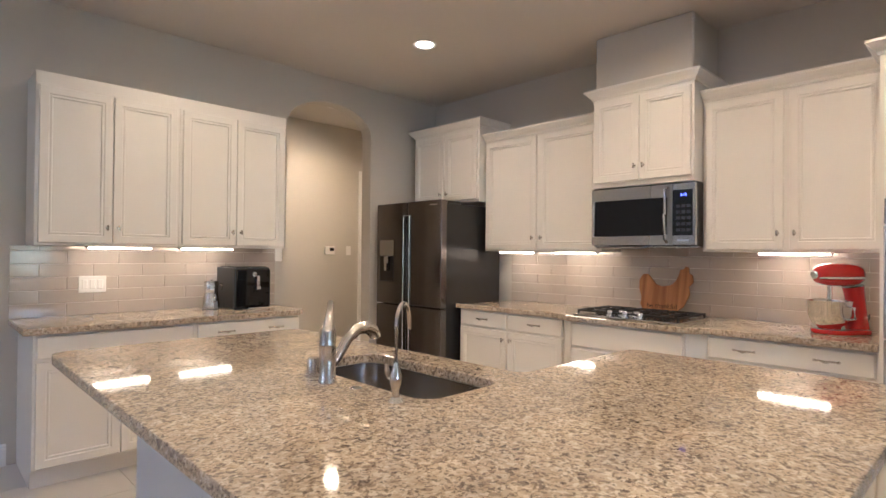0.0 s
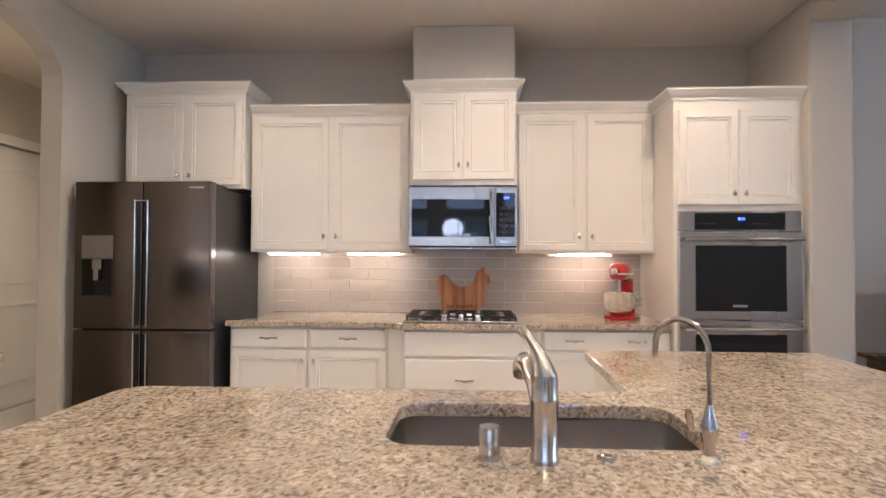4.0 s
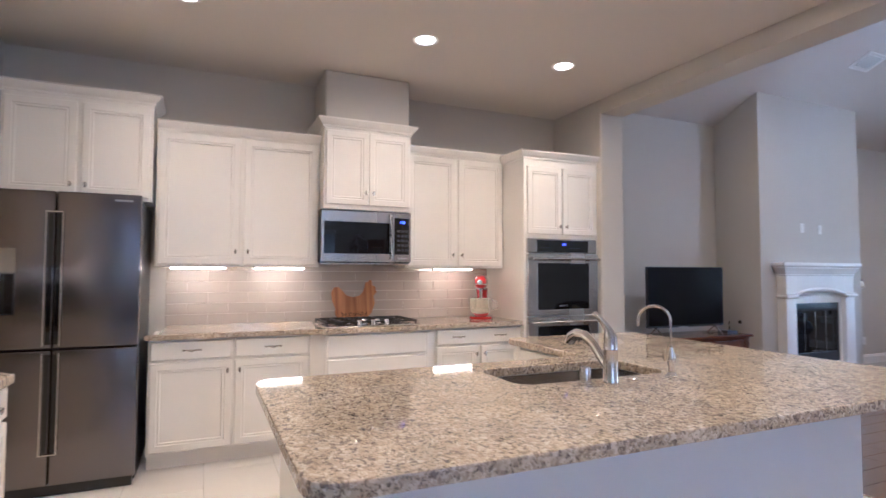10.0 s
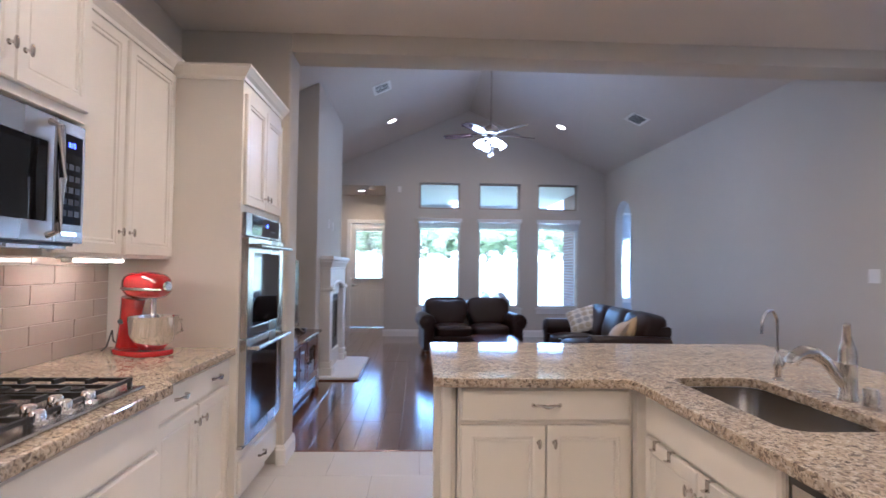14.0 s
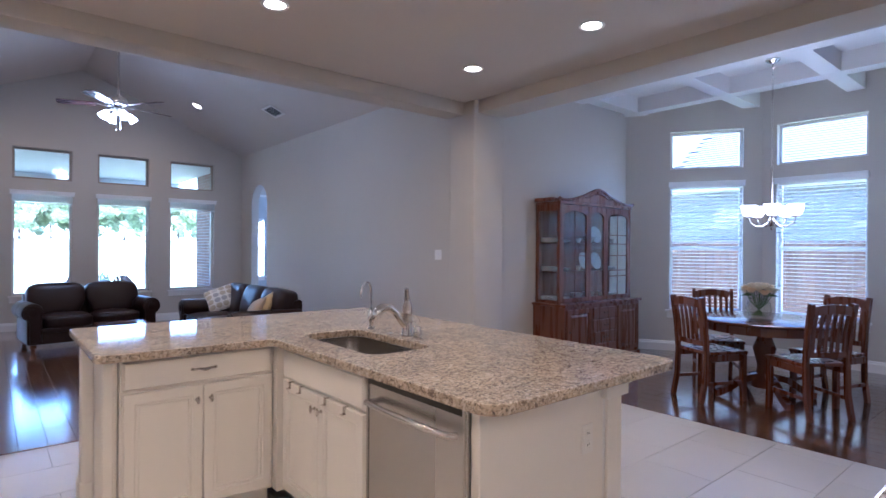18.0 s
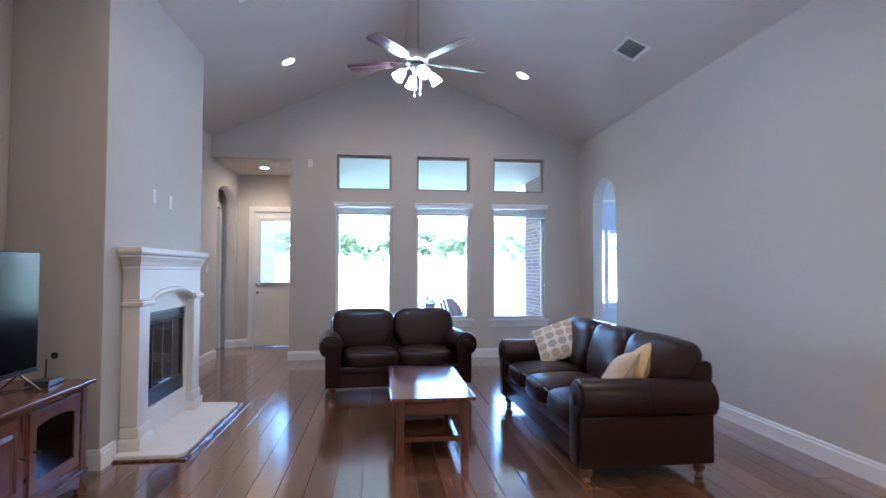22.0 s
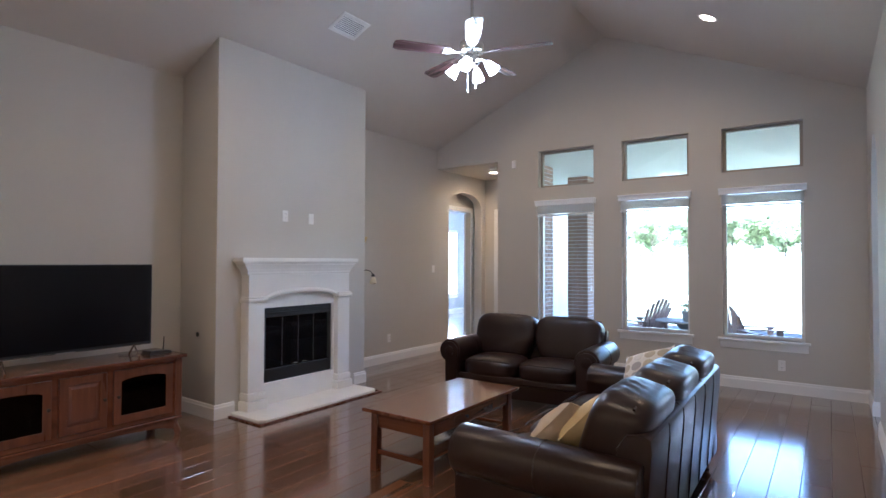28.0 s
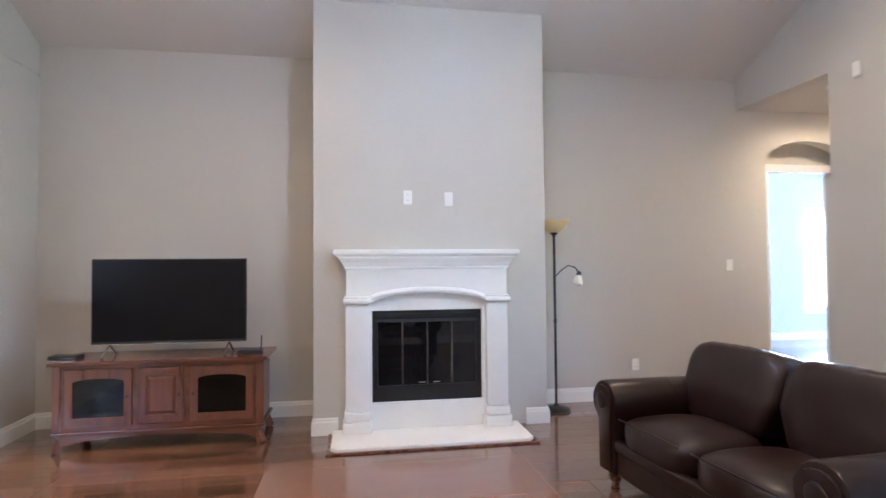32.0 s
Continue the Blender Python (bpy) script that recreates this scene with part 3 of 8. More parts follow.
# u along the angled wall, v up, w outward
BAY = Matrix(((DDIR.x, 0, -DDIR.y, DA.x), (DDIR.y, 0, DDIR.x, DA.y), (0, 1, 0, 0), (0, 0, 0, 1)))
struct("wall_dining_south", box(-3.86, 0.0, 0, -1.02, 0.14, 3.5), WALL, "pale greige dining room wall behind the hutch")
SILL, HEAD, TRB, TRT = 0.57, 2.28, 2.50, 3.02
struct("wall_dining_bay", slab([rect(-0.06, 0, DL, 3.5), rect(0.58, SILL, 1.48, HEAD), rect(0.58, TRB, 1.48, TRT)], BAY, 0.14), WALL, "angled bay wall with a window and transom")
DINW = [(1.79, 2.74), (3.12, 4.08)]
struct("wall_dining_west", slab([rect(1.62, 0, YN, 3.5)] + [rect(a, SILL, b, HEAD) for a, b in DINW] + [rect(a, TRB, b, TRT) for a, b in DINW], FACE_X @ at(0, 0, -4.56), 0.14), WALL, "dining room wall with windows and transoms")
_c = box(-4.6, 0.0, 3.48, -1.02, YN, 3.6)
for x in (-3.55, -2.45, -1.30):
    box(x - 0.09, 0.14, 3.28, x + 0.09, YN, 3.4799, bm=_c)
for y in (0.30, 1.50, 2.62, 3.75, 4.66):
    for x0, x1 in ((-4.42, -3.64), (-3.46, -2.54), (-2.36, -1.39), (-1.21, -1.02)):
        box(x0, y - 0.09, 3.282, x1, y + 0.09, 3.4799, bm=_c)
struct("ceiling_dining", _c, material("coffer_paint", (0.74, 0.73, 0.71), 0.7, var=0.02, bump=0.08, bump_scale=150), "white coffered dining room ceiling")

# floors
struct("floor_kitchen", box(-1.04, -0.24, -0.06, 7.1, 6.3, -0.004), FGROUT, "grout bed under the kitchen floor tiles")
struct("floor_living", box(-4.3, -12.9, -0.06, 8.3, -0.24, -0.004), SUBFLOOR, "dark joints under the living room planks")
struct("floor_dining", box(-4.6, -0.02, -0.06, -1.04, YN, -0.004), SUBFLOOR, "dark joints under the dining room planks")

# baseboards: the room lies to the right of each path
for i, p in enumerate([
    [(1.05, YN), (-0.62, YN)],
    [(4.04, 0.03), (3.99, 0.03), (3.99, -0.24), (XL, -0.24), (XL, -2.55), (4.27, -2.55), (4.27, -2.745)],
    [(4.27, -4.30), (4.27, -4.49), (XL, -4.49), (XL, -7.13), (5.14, -7.13)],
    [(XL + 0.14, -8.17), (XL, -8.17), (XL, -8.30), (4.69, -8.30)],
    [(3.76, -8.30), (3.76, YS), (XW, YS), (XW, -6.25), (XW - 0.14, -6.25)],
    [(XW - 0.14, -5.48), (XW, -5.48), (XW, -0.20), (-0.57, -0.20), (-0.57, 0.20), (-1.02, 0.20), (-1.02, 0.14), (-1.50, 0.14)],
    [(-3.20, 0.14), (-3.58, 0.14), (-4.42, 1.62), (-4.42, YN), (-1.02, YN)],
    [(8.2, -5.2), (8.2, -12.9), (5.24, -12.9), (5.24, -8.15)],
    [(-0.64, -9.40), (-4.2, -9.40), (-4.2, -4.54)],
    [(1.6, 4.92), (1.6, 6.20), (4.71, 6.20)], [(5.71, 6.20), (7.0, 6.20)],
    [(2.95, 4.92), (2.95, YN), (2.86, YN)], [(4.0, YN), (3.85, YN), (3.85, 4.92)],
]):
    flip = i in (0, 9, 10, 11, 12)
    struct("baseboard", molding(p if not flip else p[::-1], BASE), WHITE, "white baseboard along the wall")


# ---- windows and doors ----
def window(m, u0, v0, u1, v1, rail=True, sill=True, name="window", fw=0.035, frame_mat=None):
    """A window in an opening; the room is on the -w side of m, the opening runs from w=0 to 0.14."""
    w = thing(name, "white framed window, daylight behind it", "window", kind="structure")
    fm = frame_mat or WHITE
    part("window_frame", slab([rect(u0, v0, u1, v1), rect(u0 + fw, v0 + fw, u1 - fw, v1 - fw)], m @ at(0, 0, 0.085), 0.05, 0.003), fm, w)
    g = part("pane", slab([rect(u0 + fw, v0 + fw, u1 - fw, v1 - fw)], m @ at(0, 0, 0.108), 0.004), GLASS, w)
    g.visible_shadow = False
    if rail:
        h = (v0 + v1) / 2
        part("sash_rail", slab([rect(u0 + fw, h - 0.02, u1 - fw, h + 0.02)], m @ at(0, 0, 0.096), 0.03), fm, w)
    if sill:
        part("window_sill", slab([rect(u0 - 0.05, v0 - 0.028, u1 + 0.05, v0)], m @ at(0, 0, -0.045), 0.128, 0.004), WHITE, w)
        part("apron", slab([rect(u0 - 0.03, v0 - 0.115, u1 + 0.03, v0 - 0.028)], m @ at(0, 0, -0.016), 0.0155, 0.003), WHITE, w)
    return w


BRONZE = material("taupe_window_frame", (0.36, 0.31, 0.25), 0.5, var=0.04)
SWIN = FACE_Y @ at(0, 0, YS) @ Matrix.Diagonal((1, 1, -1, 1))
for a, b in WINX:
    window(SWIN, a, 0.57, b, 2.29, rail=False)
    window(SWIN, a, 2.49, b, 3.01, rail=False, sill=False, frame_mat=BRONZE)
DWIN = FACE_X @ at(0, 0, -4.42) @ Matrix.Diagonal((1, 1, -1, 1))
for a, b in DINW:
    window(DWIN, a, SILL, b, HEAD)
    window(DWIN, a, TRB, b, TRT, rail=False, sill=False)
window(BAY, 0.58, SILL, 1.48, HEAD)
window(BAY, 0.58, TRB, 1.48, TRT, rail=False, sill=False)
BEDM = FACE_X @ at(0, 0, 8.2)
for a, b in BEDW:
    window(BEDM, a, 0.55, b, 2.30)
WINGM = FACE_Y @ at(0, 0, -9.40) @ Matrix.Diagonal((1, 1, -1, 1))
for a, b in WINGW:
    window(WINGM, a, 0.64, b, 2.12)


def casing(m, u0, u1, v1, name, label, w=0.085, both=True):
    """White trim round a doorway, proud of the wall at w=0 towards -w."""
    bm = slab([[(u0 - w, 0), (u0, 0), (u0, v1), (u1, v1), (u1, 0), (u1 + w, 0), (u1 + w, v1 + w), (u0 - w, v1 + w)]], m @ at(0, 0, -0.018), 0.0178, 0.004)
    return struct(name, bm, WHITE, label)


HDOOR = FACE_Y @ at(0, 0, -8.30) @ Matrix.Diagonal((1, 1, -1, 1))
casing(HDOOR, 3.80, 4.60, 2.30, "trim", "white casing of the back door")
casing(FACE_X @ at(0, 0, 5.14), -8.20, -7.36, 2.34, "trim", "white casing of the bedroom doorway")
casing(FACE_Y @ at(0, 0, 6.20), 4.80, 5.62, 2.32, "trim", "white casing of the hall door")


def lever(parent, m):
    bm = lathe([(0.028, 0), (0.028, 0.008), (0.012, 0.012), (0.010, 0.05)], 14)
    tube([(0, 0, 0.045), (-0.05, 0.004, 0.05), (-0.11, 0.0, 0.048)], 0.008, 8, bm)
    part("door_handle", bm, NICKEL, parent, "satin nickel lever", True, m)


def panel_door(name, label, m, w, h, handle_u, panels):
    """A moulded door; local x right, z up, the face at y=0 towards -y."""
    d = thing(name, label, "door", m, kind="structure")
    part("leaf", box(0, 0, 0.01, w, 0.036, h, 0.002), WHITE, d)
    for x0, z0, x1, z1, rise in panels:
        if rise:
            lp = [(x0, z0), (x1, z0), (x1, z1)] + [((x0 + x1) / 2 + (x1 - x0) / 2 * math.cos(math.pi * k / 10), z1 + rise * math.sin(math.pi * k / 10)) for k in range(1, 10)] + [(x0, z1)]
        else:
            lp = rect(x0, z0, x1, z1)
        c = Vector((sum(p[0] for p in lp) / len(lp), sum(p[1] for p in lp) / len(lp)))
        inner = [((p[0] - c.x) * 0.86 + c.x, (p[1] - c.y) * 0.93 + c.y) for p in lp]
        part("panel_molding", slab([lp, inner], FACE_Y @ at(0, 0, -0.008), 0.0078, 0.003), WHITE, d)
    lever(d, pose(handle_u, 0, 0.95, 90, 0, 0))
    return d


panel_door("door_hall", "closed white arch-top two-panel hall door", pose(4.80, 6.24, 0), 0.82, 2.31, 0.07, [(0.13, 1.10, 0.69, 2.02, 0.10), (0.13, 0.20, 0.69, 0.92, 0)])
panel_door("door_bedroom", "white panel door standing open into the bedroom", pose(5.245, -8.21, 0, 0, 0, -82), 0.82, 2.32, 0.73, [(0.13, 1.10, 0.67, 2.00, 0.08), (0.13, 0.20, 0.67, 0.92, 0)])
# back door, half glazed with a blind
bd = thing("door_back", "white half-glazed back door with a closed blind and two lower panels", "door", pose(3.80, -8.32, 0) @ Matrix.Diagonal((1, -1, 1, 1)), kind="structure")
part("leaf", slab([rect(0, 0.01, 0.80, 2.29), rect(0.10, 1.06, 0.70, 2.20)], FACE_Y, 0.042, 0.002), WHITE, bd)
part("glazing_bead", slab([rect(0.075, 1.035, 0.725, 2.225), rect(0.115, 1.075, 0.685, 2.185)], FACE_Y @ at(0, 0, -0.014), 0.0138, 0.003), WHITE, bd)
g = part("pane", slab([rect(0.10, 1.06, 0.70, 2.20)], FACE_Y @ at(0, 0, 0.02), 0.004), GLASS, bd)
g.visible_shadow = False
for x0, x1 in ((0.14, 0.36), (0.44, 0.66)):
    part("panel_molding", slab([rect(x0, 0.20, x1, 0.84), rect(x0 + 0.025, 0.225, x1 - 0.025, 0.815)], FACE_Y @ at(0, 0, -0.008), 0.0078, 0.003), WHITE, bd)
lever(bd, pose(0.74, 0, 0.92, 90, 0, 0))
part("deadbolt", lathe([(0.03, 0), (0.03, 0.012), (0.012, 0.018), (0.012, 0.03)], 14), NICKEL, bd, "round nickel deadbolt", True, pose(0.74, 0, 1.06, 90, 0, 0))


# sky light entering the side rooms through their windows
def daylight(m, u0, v0, u1, v1, power):
    l = bpy.data.lights.new("window_daylight", "AREA")
    l.shape, l.size, l.size_y, l.energy, l.color = "RECTANGLE", u1 - u0, v1 - v0, power, (0.80, 0.90, 1.0)
    o = new("window_daylight", l)
    o.matrix_world = m @ at((u0 + u1) / 2, (v0 + v1) / 2, 0.075) @ (Matrix.Rotation(math.pi, 4, "Y") if m.to_3x3().determinant() < 0 else Matrix.Identity(4))


for a, b in BEDW:
    daylight(BEDM, a, 0.55, b, 2.30, WINDOW_SKY)
for a, b in WINGW:
    daylight(WINGM, a, 0.64, b, 2.12, WINDOW_SKY * 0.6)

# ---- kitchen cabinets ----
def knob_bm():
    bm = lathe([(0.009, 0), (0.009, 0.003), (0.005, 0.006), (0.005, 0.018)], 10)
    bmesh.ops.transform(bm, matrix=pose(0, 0, 0, 90, 0, 0), verts=bm.verts)
    soft(0.016, 0.012, 0.040, 2.4, 4, bm=bm, m=at(0, -0.023, 0))
    return bm


def pull_bm():
    bm = bmesh.new()
    tube([(-0.055, -0.004, 0.0), (-0.048, -0.022, 0.002), (-0.028, -0.028, 0.004), (0, -0.030, -0.002), (0.028, -0.028, 0.004), (0.048, -0.022, 0.002), (0.055, -0.004, 0.0)],
         [0.009, 0.006, 0.0055, 0.009, 0.0055, 0.006, 0.009], 8, bm)
    soft(0.034, 0.014, 0.016, 2.4, 4, bm=bm, m=at(0, -0.030, -0.001))
    return bm


_meshes = {}


def shared(key, make, name, mat, parent, m, smooth=False):
    if key not in _meshes:
        o = part(name, make(), mat, parent, "", smooth, m)
        _meshes[key] = o
        return o
    return again(name, _meshes[key], parent, m)


def cabinet(name, label, m, w, h, d, fronts, z0=0.0, toe=True, extra=None, group=""):
    """A unit whose face frame is at local y=0 looking to -y, local x to the right. Fronts: (kind, x, z, w, h, handles)."""
    c = thing(name, label, "cabinet", m, group)
    if toe:
        if name == "sink_cabinet":
            part("body", boxes((0, 0, 0.105, w, 0.018, h), (0, 0.0181, 0.105, 0.018, d, 0.60), (w - 0.018, 0.0181, 0.105, w, d, h), (0.0181, d - 0.018, 0.105, w - 0.0181, d, h), (0.0181, 0.0181, 0.105, w - 0.0181, d - 0.0181, 0.123)), CAB, c)
        else:
            part("body", boxes((0, 0, 0.105, w, d, h)), CAB, c)
        part("toe_kick", box(0.002, 0.065, 0, w - 0.002, d, 0.1045), CAB, c)
    else:
        part("body", box(0, 0, z0, w, d, z0 + h, 0.002), CAB, c)
    for kind, x, z, fw, fh, hs in fronts:
        rings = DOOR if kind == "door" else DRAWER
        f = shared((kind, round(fw, 3), round(fh, 3)), lambda: rings_panel(fw, fh, rings, -0.0005), kind, CAB, c, at(x, 0, z))
        for hk, hx, hz in hs:
            if hk == "knob":
                shared("knob", knob_bm, "knob", NICKEL, f, at(hx, -0.020, hz), True)
            else:
                shared("pull", pull_bm, "pull", NICKEL, f, at(hx, -0.018, hz), True)
    return c


def two_doors(w, z, h, low, mid=0.004, edge=0.012, knob=0.10):
    """Two doors side by side, with the knobs near the meeting edge, low (on wall units) or high (on base units)."""
    fw = (w - 2 * edge - mid) / 2
    kz = knob if low else h - knob
    return [("door", edge, z, fw, h, [("knob", fw - 0.030, kz)]), ("door", edge + fw + mid, z, fw, h, [("knob", 0.030, kz)])]


E_, N_ = -90, 0
def east(x, y):
    return pose(x, y, 0, 0, 0, -90)


# wall units on the east wall
cabinet("wall_cabinet", "cream painted wall cabinet with two doors over the counter", east(4.42, 3.765), 1.19, 1.004, 0.317, two_doors(1.19, 1.395, 0.974, True, 0.03, 0.02), 1.38, False, group="kitchen wall cabinets")
cabinet("wall_cabinet", "tall narrow cream cabinet stepped forward over the microwave", east(4.28, 2.570), 0.74, 0.66, 0.457, two_doors(0.74, 1.885, 0.60, True, 0.004, 0.016), 1.85, False, group="kitchen wall cabinets")
cabinet("wall_cabinet", "cream painted wall cabinet over the stand mixer", east(4.42, 1.825), 0.985, 1.004, 0.317, two_doors(0.985, 1.395, 0.974, True, 0.03, 0.02), 1.38, False, group="kitchen wall cabinets")
cabinet("fridge_cabinet", "cream cabinet above the refrigerator", east(4.35, 4.68), 0.895, 0.70, 0.387, two_doors(0.895, 1.862, 0.645, True, 0.03, 0.02, 0.07), 1.838, False)
tw = cabinet("oven_cabinet", "tall cream cabinet housing the double oven", east(4.05, 0.845), 0.81, 2.36, 0.688,
             two_doors(0.81, 1.685, 0.61, True, 0.01, 0.03, 0.07) + [("drawer", 0.03, 0.13, 0.75, 0.17, [("pull", 0.375, 0.09)])])
CRO = lambda pts, z: molding(pts, [(o, z + h) for o, h in CROWN])
for pts, z in (([(4.42, 3.765), (4.42, 2.571)], 2.384), ([(XE, 2.570), (4.28, 2.570), (4.28, 1.83), (XE, 1.83)], 2.51),
               ([(4.42, 1.826), (4.42, 0.846)], 2.384), ([(XE, 4.68), (4.35, 4.68), (4.35, 3.785), (XE, 3.785)], 2.538), ([(XE, 0.845), (4.05, 0.845), (4.05, 0.035)], 2.36)):
    o = tagged(finish("crown_molding", CRO(pts, z), CAB), "cream crown molding along the cabinet tops", "molding", "crown moldings")
struct("hood_chase", box(4.29, 1.84, 2.585, XE - 0.001, 2.56, CZ - 0.002, 0.01), WALL, "boxed chase above the microwave cabinet")

# base units on the east wall
def drawer_row(w, z, h, n, edge=0.012):
    fw = (w - 2 * edge - 0.02 * (n - 1)) / n
    return [("drawer", edge + i * (fw + 0.02), z, fw, h, [("pull", fw / 2, h / 2)]) for i in range(n)]


def base_doors(w, z, h, n=2, mid=0.02):
    return two_doors(w, z, h, False, mid, 0.012, 0.07)


cabinet("base_cabinet", "cream base cabinet with two drawers above two doors", east(4.10, 3.765), 1.075, 0.876, 0.638, drawer_row(1.075, 0.735, 0.13, 2) + base_doors(1.075, 0.125, 0.595), group="kitchen base cabinets")
cabinet("cooktop_cabinet", "cream cooktop base standing forward with wide drawers", east(4.03, 2.595), 0.82, 0.876, 0.708,
        [("drawer", 0.015, 0.70, 0.79, 0.165, []), ("drawer", 0.015, 0.41, 0.79, 0.275, [("pull", 0.395, 0.14)]), ("drawer", 0.015, 0.12, 0.79, 0.275, [("pull", 0.395, 0.14)])])
cabinet("base_cabinet", "cream base cabinet with a wide drawer above two doors", east(4.10, 1.68), 0.83, 0.876, 0.638,
        [("drawer", 0.012, 0.735, 0.806, 0.13, [("pull", 0.20, 0.065), ("pull", 0.60, 0.065)])] + base_doors(0.83, 0.125, 0.595), group="kitchen base cabinets")
for pts in ([(4.10, 2.689), (4.03, 2.596), (4.72, 2.596), (4.72, 2.689)], [(4.03, 1.774), (4.10, 1.681), (4.72, 1.681), (4.72, 1.774)]):
    tagged(finish("angled_filler", slab([pts], at(0, 0, 0.106), 0.77, 0.002), CAB), "cream angled filler panel at the cooktop bump-out", "panel", "angled fillers")

ct = thing("countertop_east", "speckled beige granite countertop along the cooktop wall", "countertop")
part("slab", slab([[(4.055, 3.785), (4.055, 2.72), (3.985, 2.62), (3.985, 1.75), (4.055, 1.65), (4.055, 0.85), (XE - 0.001, 0.85), (XE - 0.001, 3.70), (4.10, 3.70), (4.10, 3.785)][::-1]], at(0, 0, 0.8765), 0.0385, 0.006), GRANITE, ct)

# north run
cabinet("wall_cabinet", "cream painted wall cabinet with two doors on the north wall", pose(1.13, 4.46, 0), 0.82, 0.98, 0.319, two_doors(0.82, 1.395, 0.95, True, 0.004, 0.018), 1.38, False, group="kitchen wall cabinets")
cabinet("wall_cabinet", "cream painted wall cabinet with two doors beside the arch", pose(1.952, 4.46, 0), 0.81, 0.98, 0.319, two_doors(0.81, 1.395, 0.95, True, 0.004, 0.018), 1.38, False, group="kitchen wall cabinets")
tagged(finish("crown_molding", CRO([(1.13, YN), (1.13, 4.46), (2.762, 4.46), (2.762, YN)][::-1], 2.36), CAB), "cream crown molding along the north cabinets", "molding", "crown moldings")
cabinet("base_cabinet", "cream base cabinet with an apron panel above two doors", pose(1.10, 4.18, 0), 0.87, 0.876, 0.598, [("drawer", 0.012, 0.735, 0.846, 0.13, [])] + base_doors(0.87, 0.125, 0.595, mid=0.004), group="kitchen base cabinets")
cabinet("base_cabinet", "cream base cabinet with a two-handle drawer above two doors", pose(1.972, 4.18, 0), 0.77, 0.876, 0.598,
        [("drawer", 0.012, 0.735, 0.746, 0.13, [("pull", 0.19, 0.065), ("pull", 0.56, 0.065)])] + base_doors(0.77, 0.125, 0.595, mid=0.004), group="kitchen base cabinets")
ct = thing("countertop_north", "speckled beige granite countertop on the north wall", "countertop")
part("slab", slab([[(1.05, 4.14), (2.73, 4.14), (2.785, 4.20), (2.785, YN - 0.001), (1.05, YN - 0.001)]], at(0, 0, 0.8765), 0.0385, 0.006), GRANITE, ct)

# ---- island ----
isl = thing("island", "cream kitchen island with painted back panel and granite top", "kitchen island")
part("back_panel", box(1.35, 0.90, 0.0, 1.47, 3.15, 0.876, 0.003), PANEL, isl, "smooth painted panel facing the dining room")
part("side_panel", box(1.4705, 0.90, 0.0, 2.94, 1.02, 0.876, 0.003), PANEL, isl, "smooth painted panel facing the living room")
part("end_panel", box(1.4705, 3.108, 0.0, 2.16, 3.15, 0.876, 0.003), CAB, isl, "cream north end panel")
part("end_stile", box(1.36, 3.1505, 0.0, 1.46, 3.165, 0.80, 0.003), CAB, isl)
part("end_corbel", boxes((1.33, 3.1505, 0.80, 1.49, 3.18, 0.85), (1.32, 3.1505, 0.85, 1.50, 3.195, 0.876), bevel=0.004), CAB, isl, "stepped corbel under the top")
part("cove_molding", box(1.325, 0.885, 0.846, 1.3495, 3.15, 0.8755, 0.006), PANEL, isl)
part("corner_post", box(2.9405, 0.90, 0.0, 3.0, 0.98, 0.876, 0.006), CAB, isl)
part("corner_post", box(2.9405, 1.50, 0.0, 2.985, 1.58, 0.876, 0.006), CAB, isl)
part("post_plinth", box(2.9405, 0.895, 0.0, 3.01, 0.99, 0.14, 0.008), CAB, isl)
part("pen_end_panel", box(2.925, 1.021, 0.0, 2.94, 1.56, 0.876), CAB, isl)
E90 = lambda x, y: pose(x, y, 0, 0, 0, 90)
cabinet("sink_cabinet", "cream sink base with two doors and towel hooks", E90(2.16, 1.6405), 0.86, 0.876, 0.6, [("drawer", 0.03, 0.715, 0.80, 0.145, [])] + two_doors(0.86, 0.125, 0.575, False, 0.006, 0.03, 0.07))
cabinet("peninsula_cabinet", "cream peninsula cabinet with one drawer above two doors", pose(2.92, 1.585, 0, 0, 0, 180), 0.72, 0.876, 0.5, [("drawer", 0.012, 0.735, 0.696, 0.13, [("pull", 0.348, 0.065)])] + base_doors(0.72, 0.125, 0.595, mid=0.004))
tagged(finish("corner_filler", box(2.10, 1.585, 0.1, 2.199, 1.64, 0.876), CAB), "cream corner filler between the two cabinet faces", "panel")
for y in (1.76, 1.88, 2.14, 2.32):
    hk = thing("towel_hook", "small satin nickel hook over the sink cabinet door", "hook", pose(2.183, y, 0.70), "over-door hooks")
    part("strap", boxes((-0.022, -0.010, -0.002, 0.0, 0.010, 0.002), (-0.002, -0.010, -0.03, 0.0015, 0.010, 0.002), (-0.002, -0.010, -0.032, 0.016, 0.010, -0.028)), NICKEL, hk)
part("dishwasher_gap", box(1.50, 2.50, 0.0, 2.13, 3.107, 0.10), BLACK, isl)
dw = thing("dishwasher", "stainless steel dishwasher with a curved bar handle", "dishwasher", E90(2.16, 2.505))
part("door", box(0.0, -0.02, 0.10, 0.60, 0.5, 0.872, 0.004), STEEL, dw)
part("control_strip", box(0.006, -0.0215, 0.845, 0.594, -0.0202, 0.868), BLACK, dw)
part("handle", tube([(0.045, -0.02, 0.775), (0.05, -0.055, 0.78), (0.18, -0.068, 0.78), (0.42, -0.068, 0.78), (0.55, -0.055, 0.78), (0.555, -0.02, 0.775)], 0.013, 10), NICKEL, dw, "brushed bar handle", True)
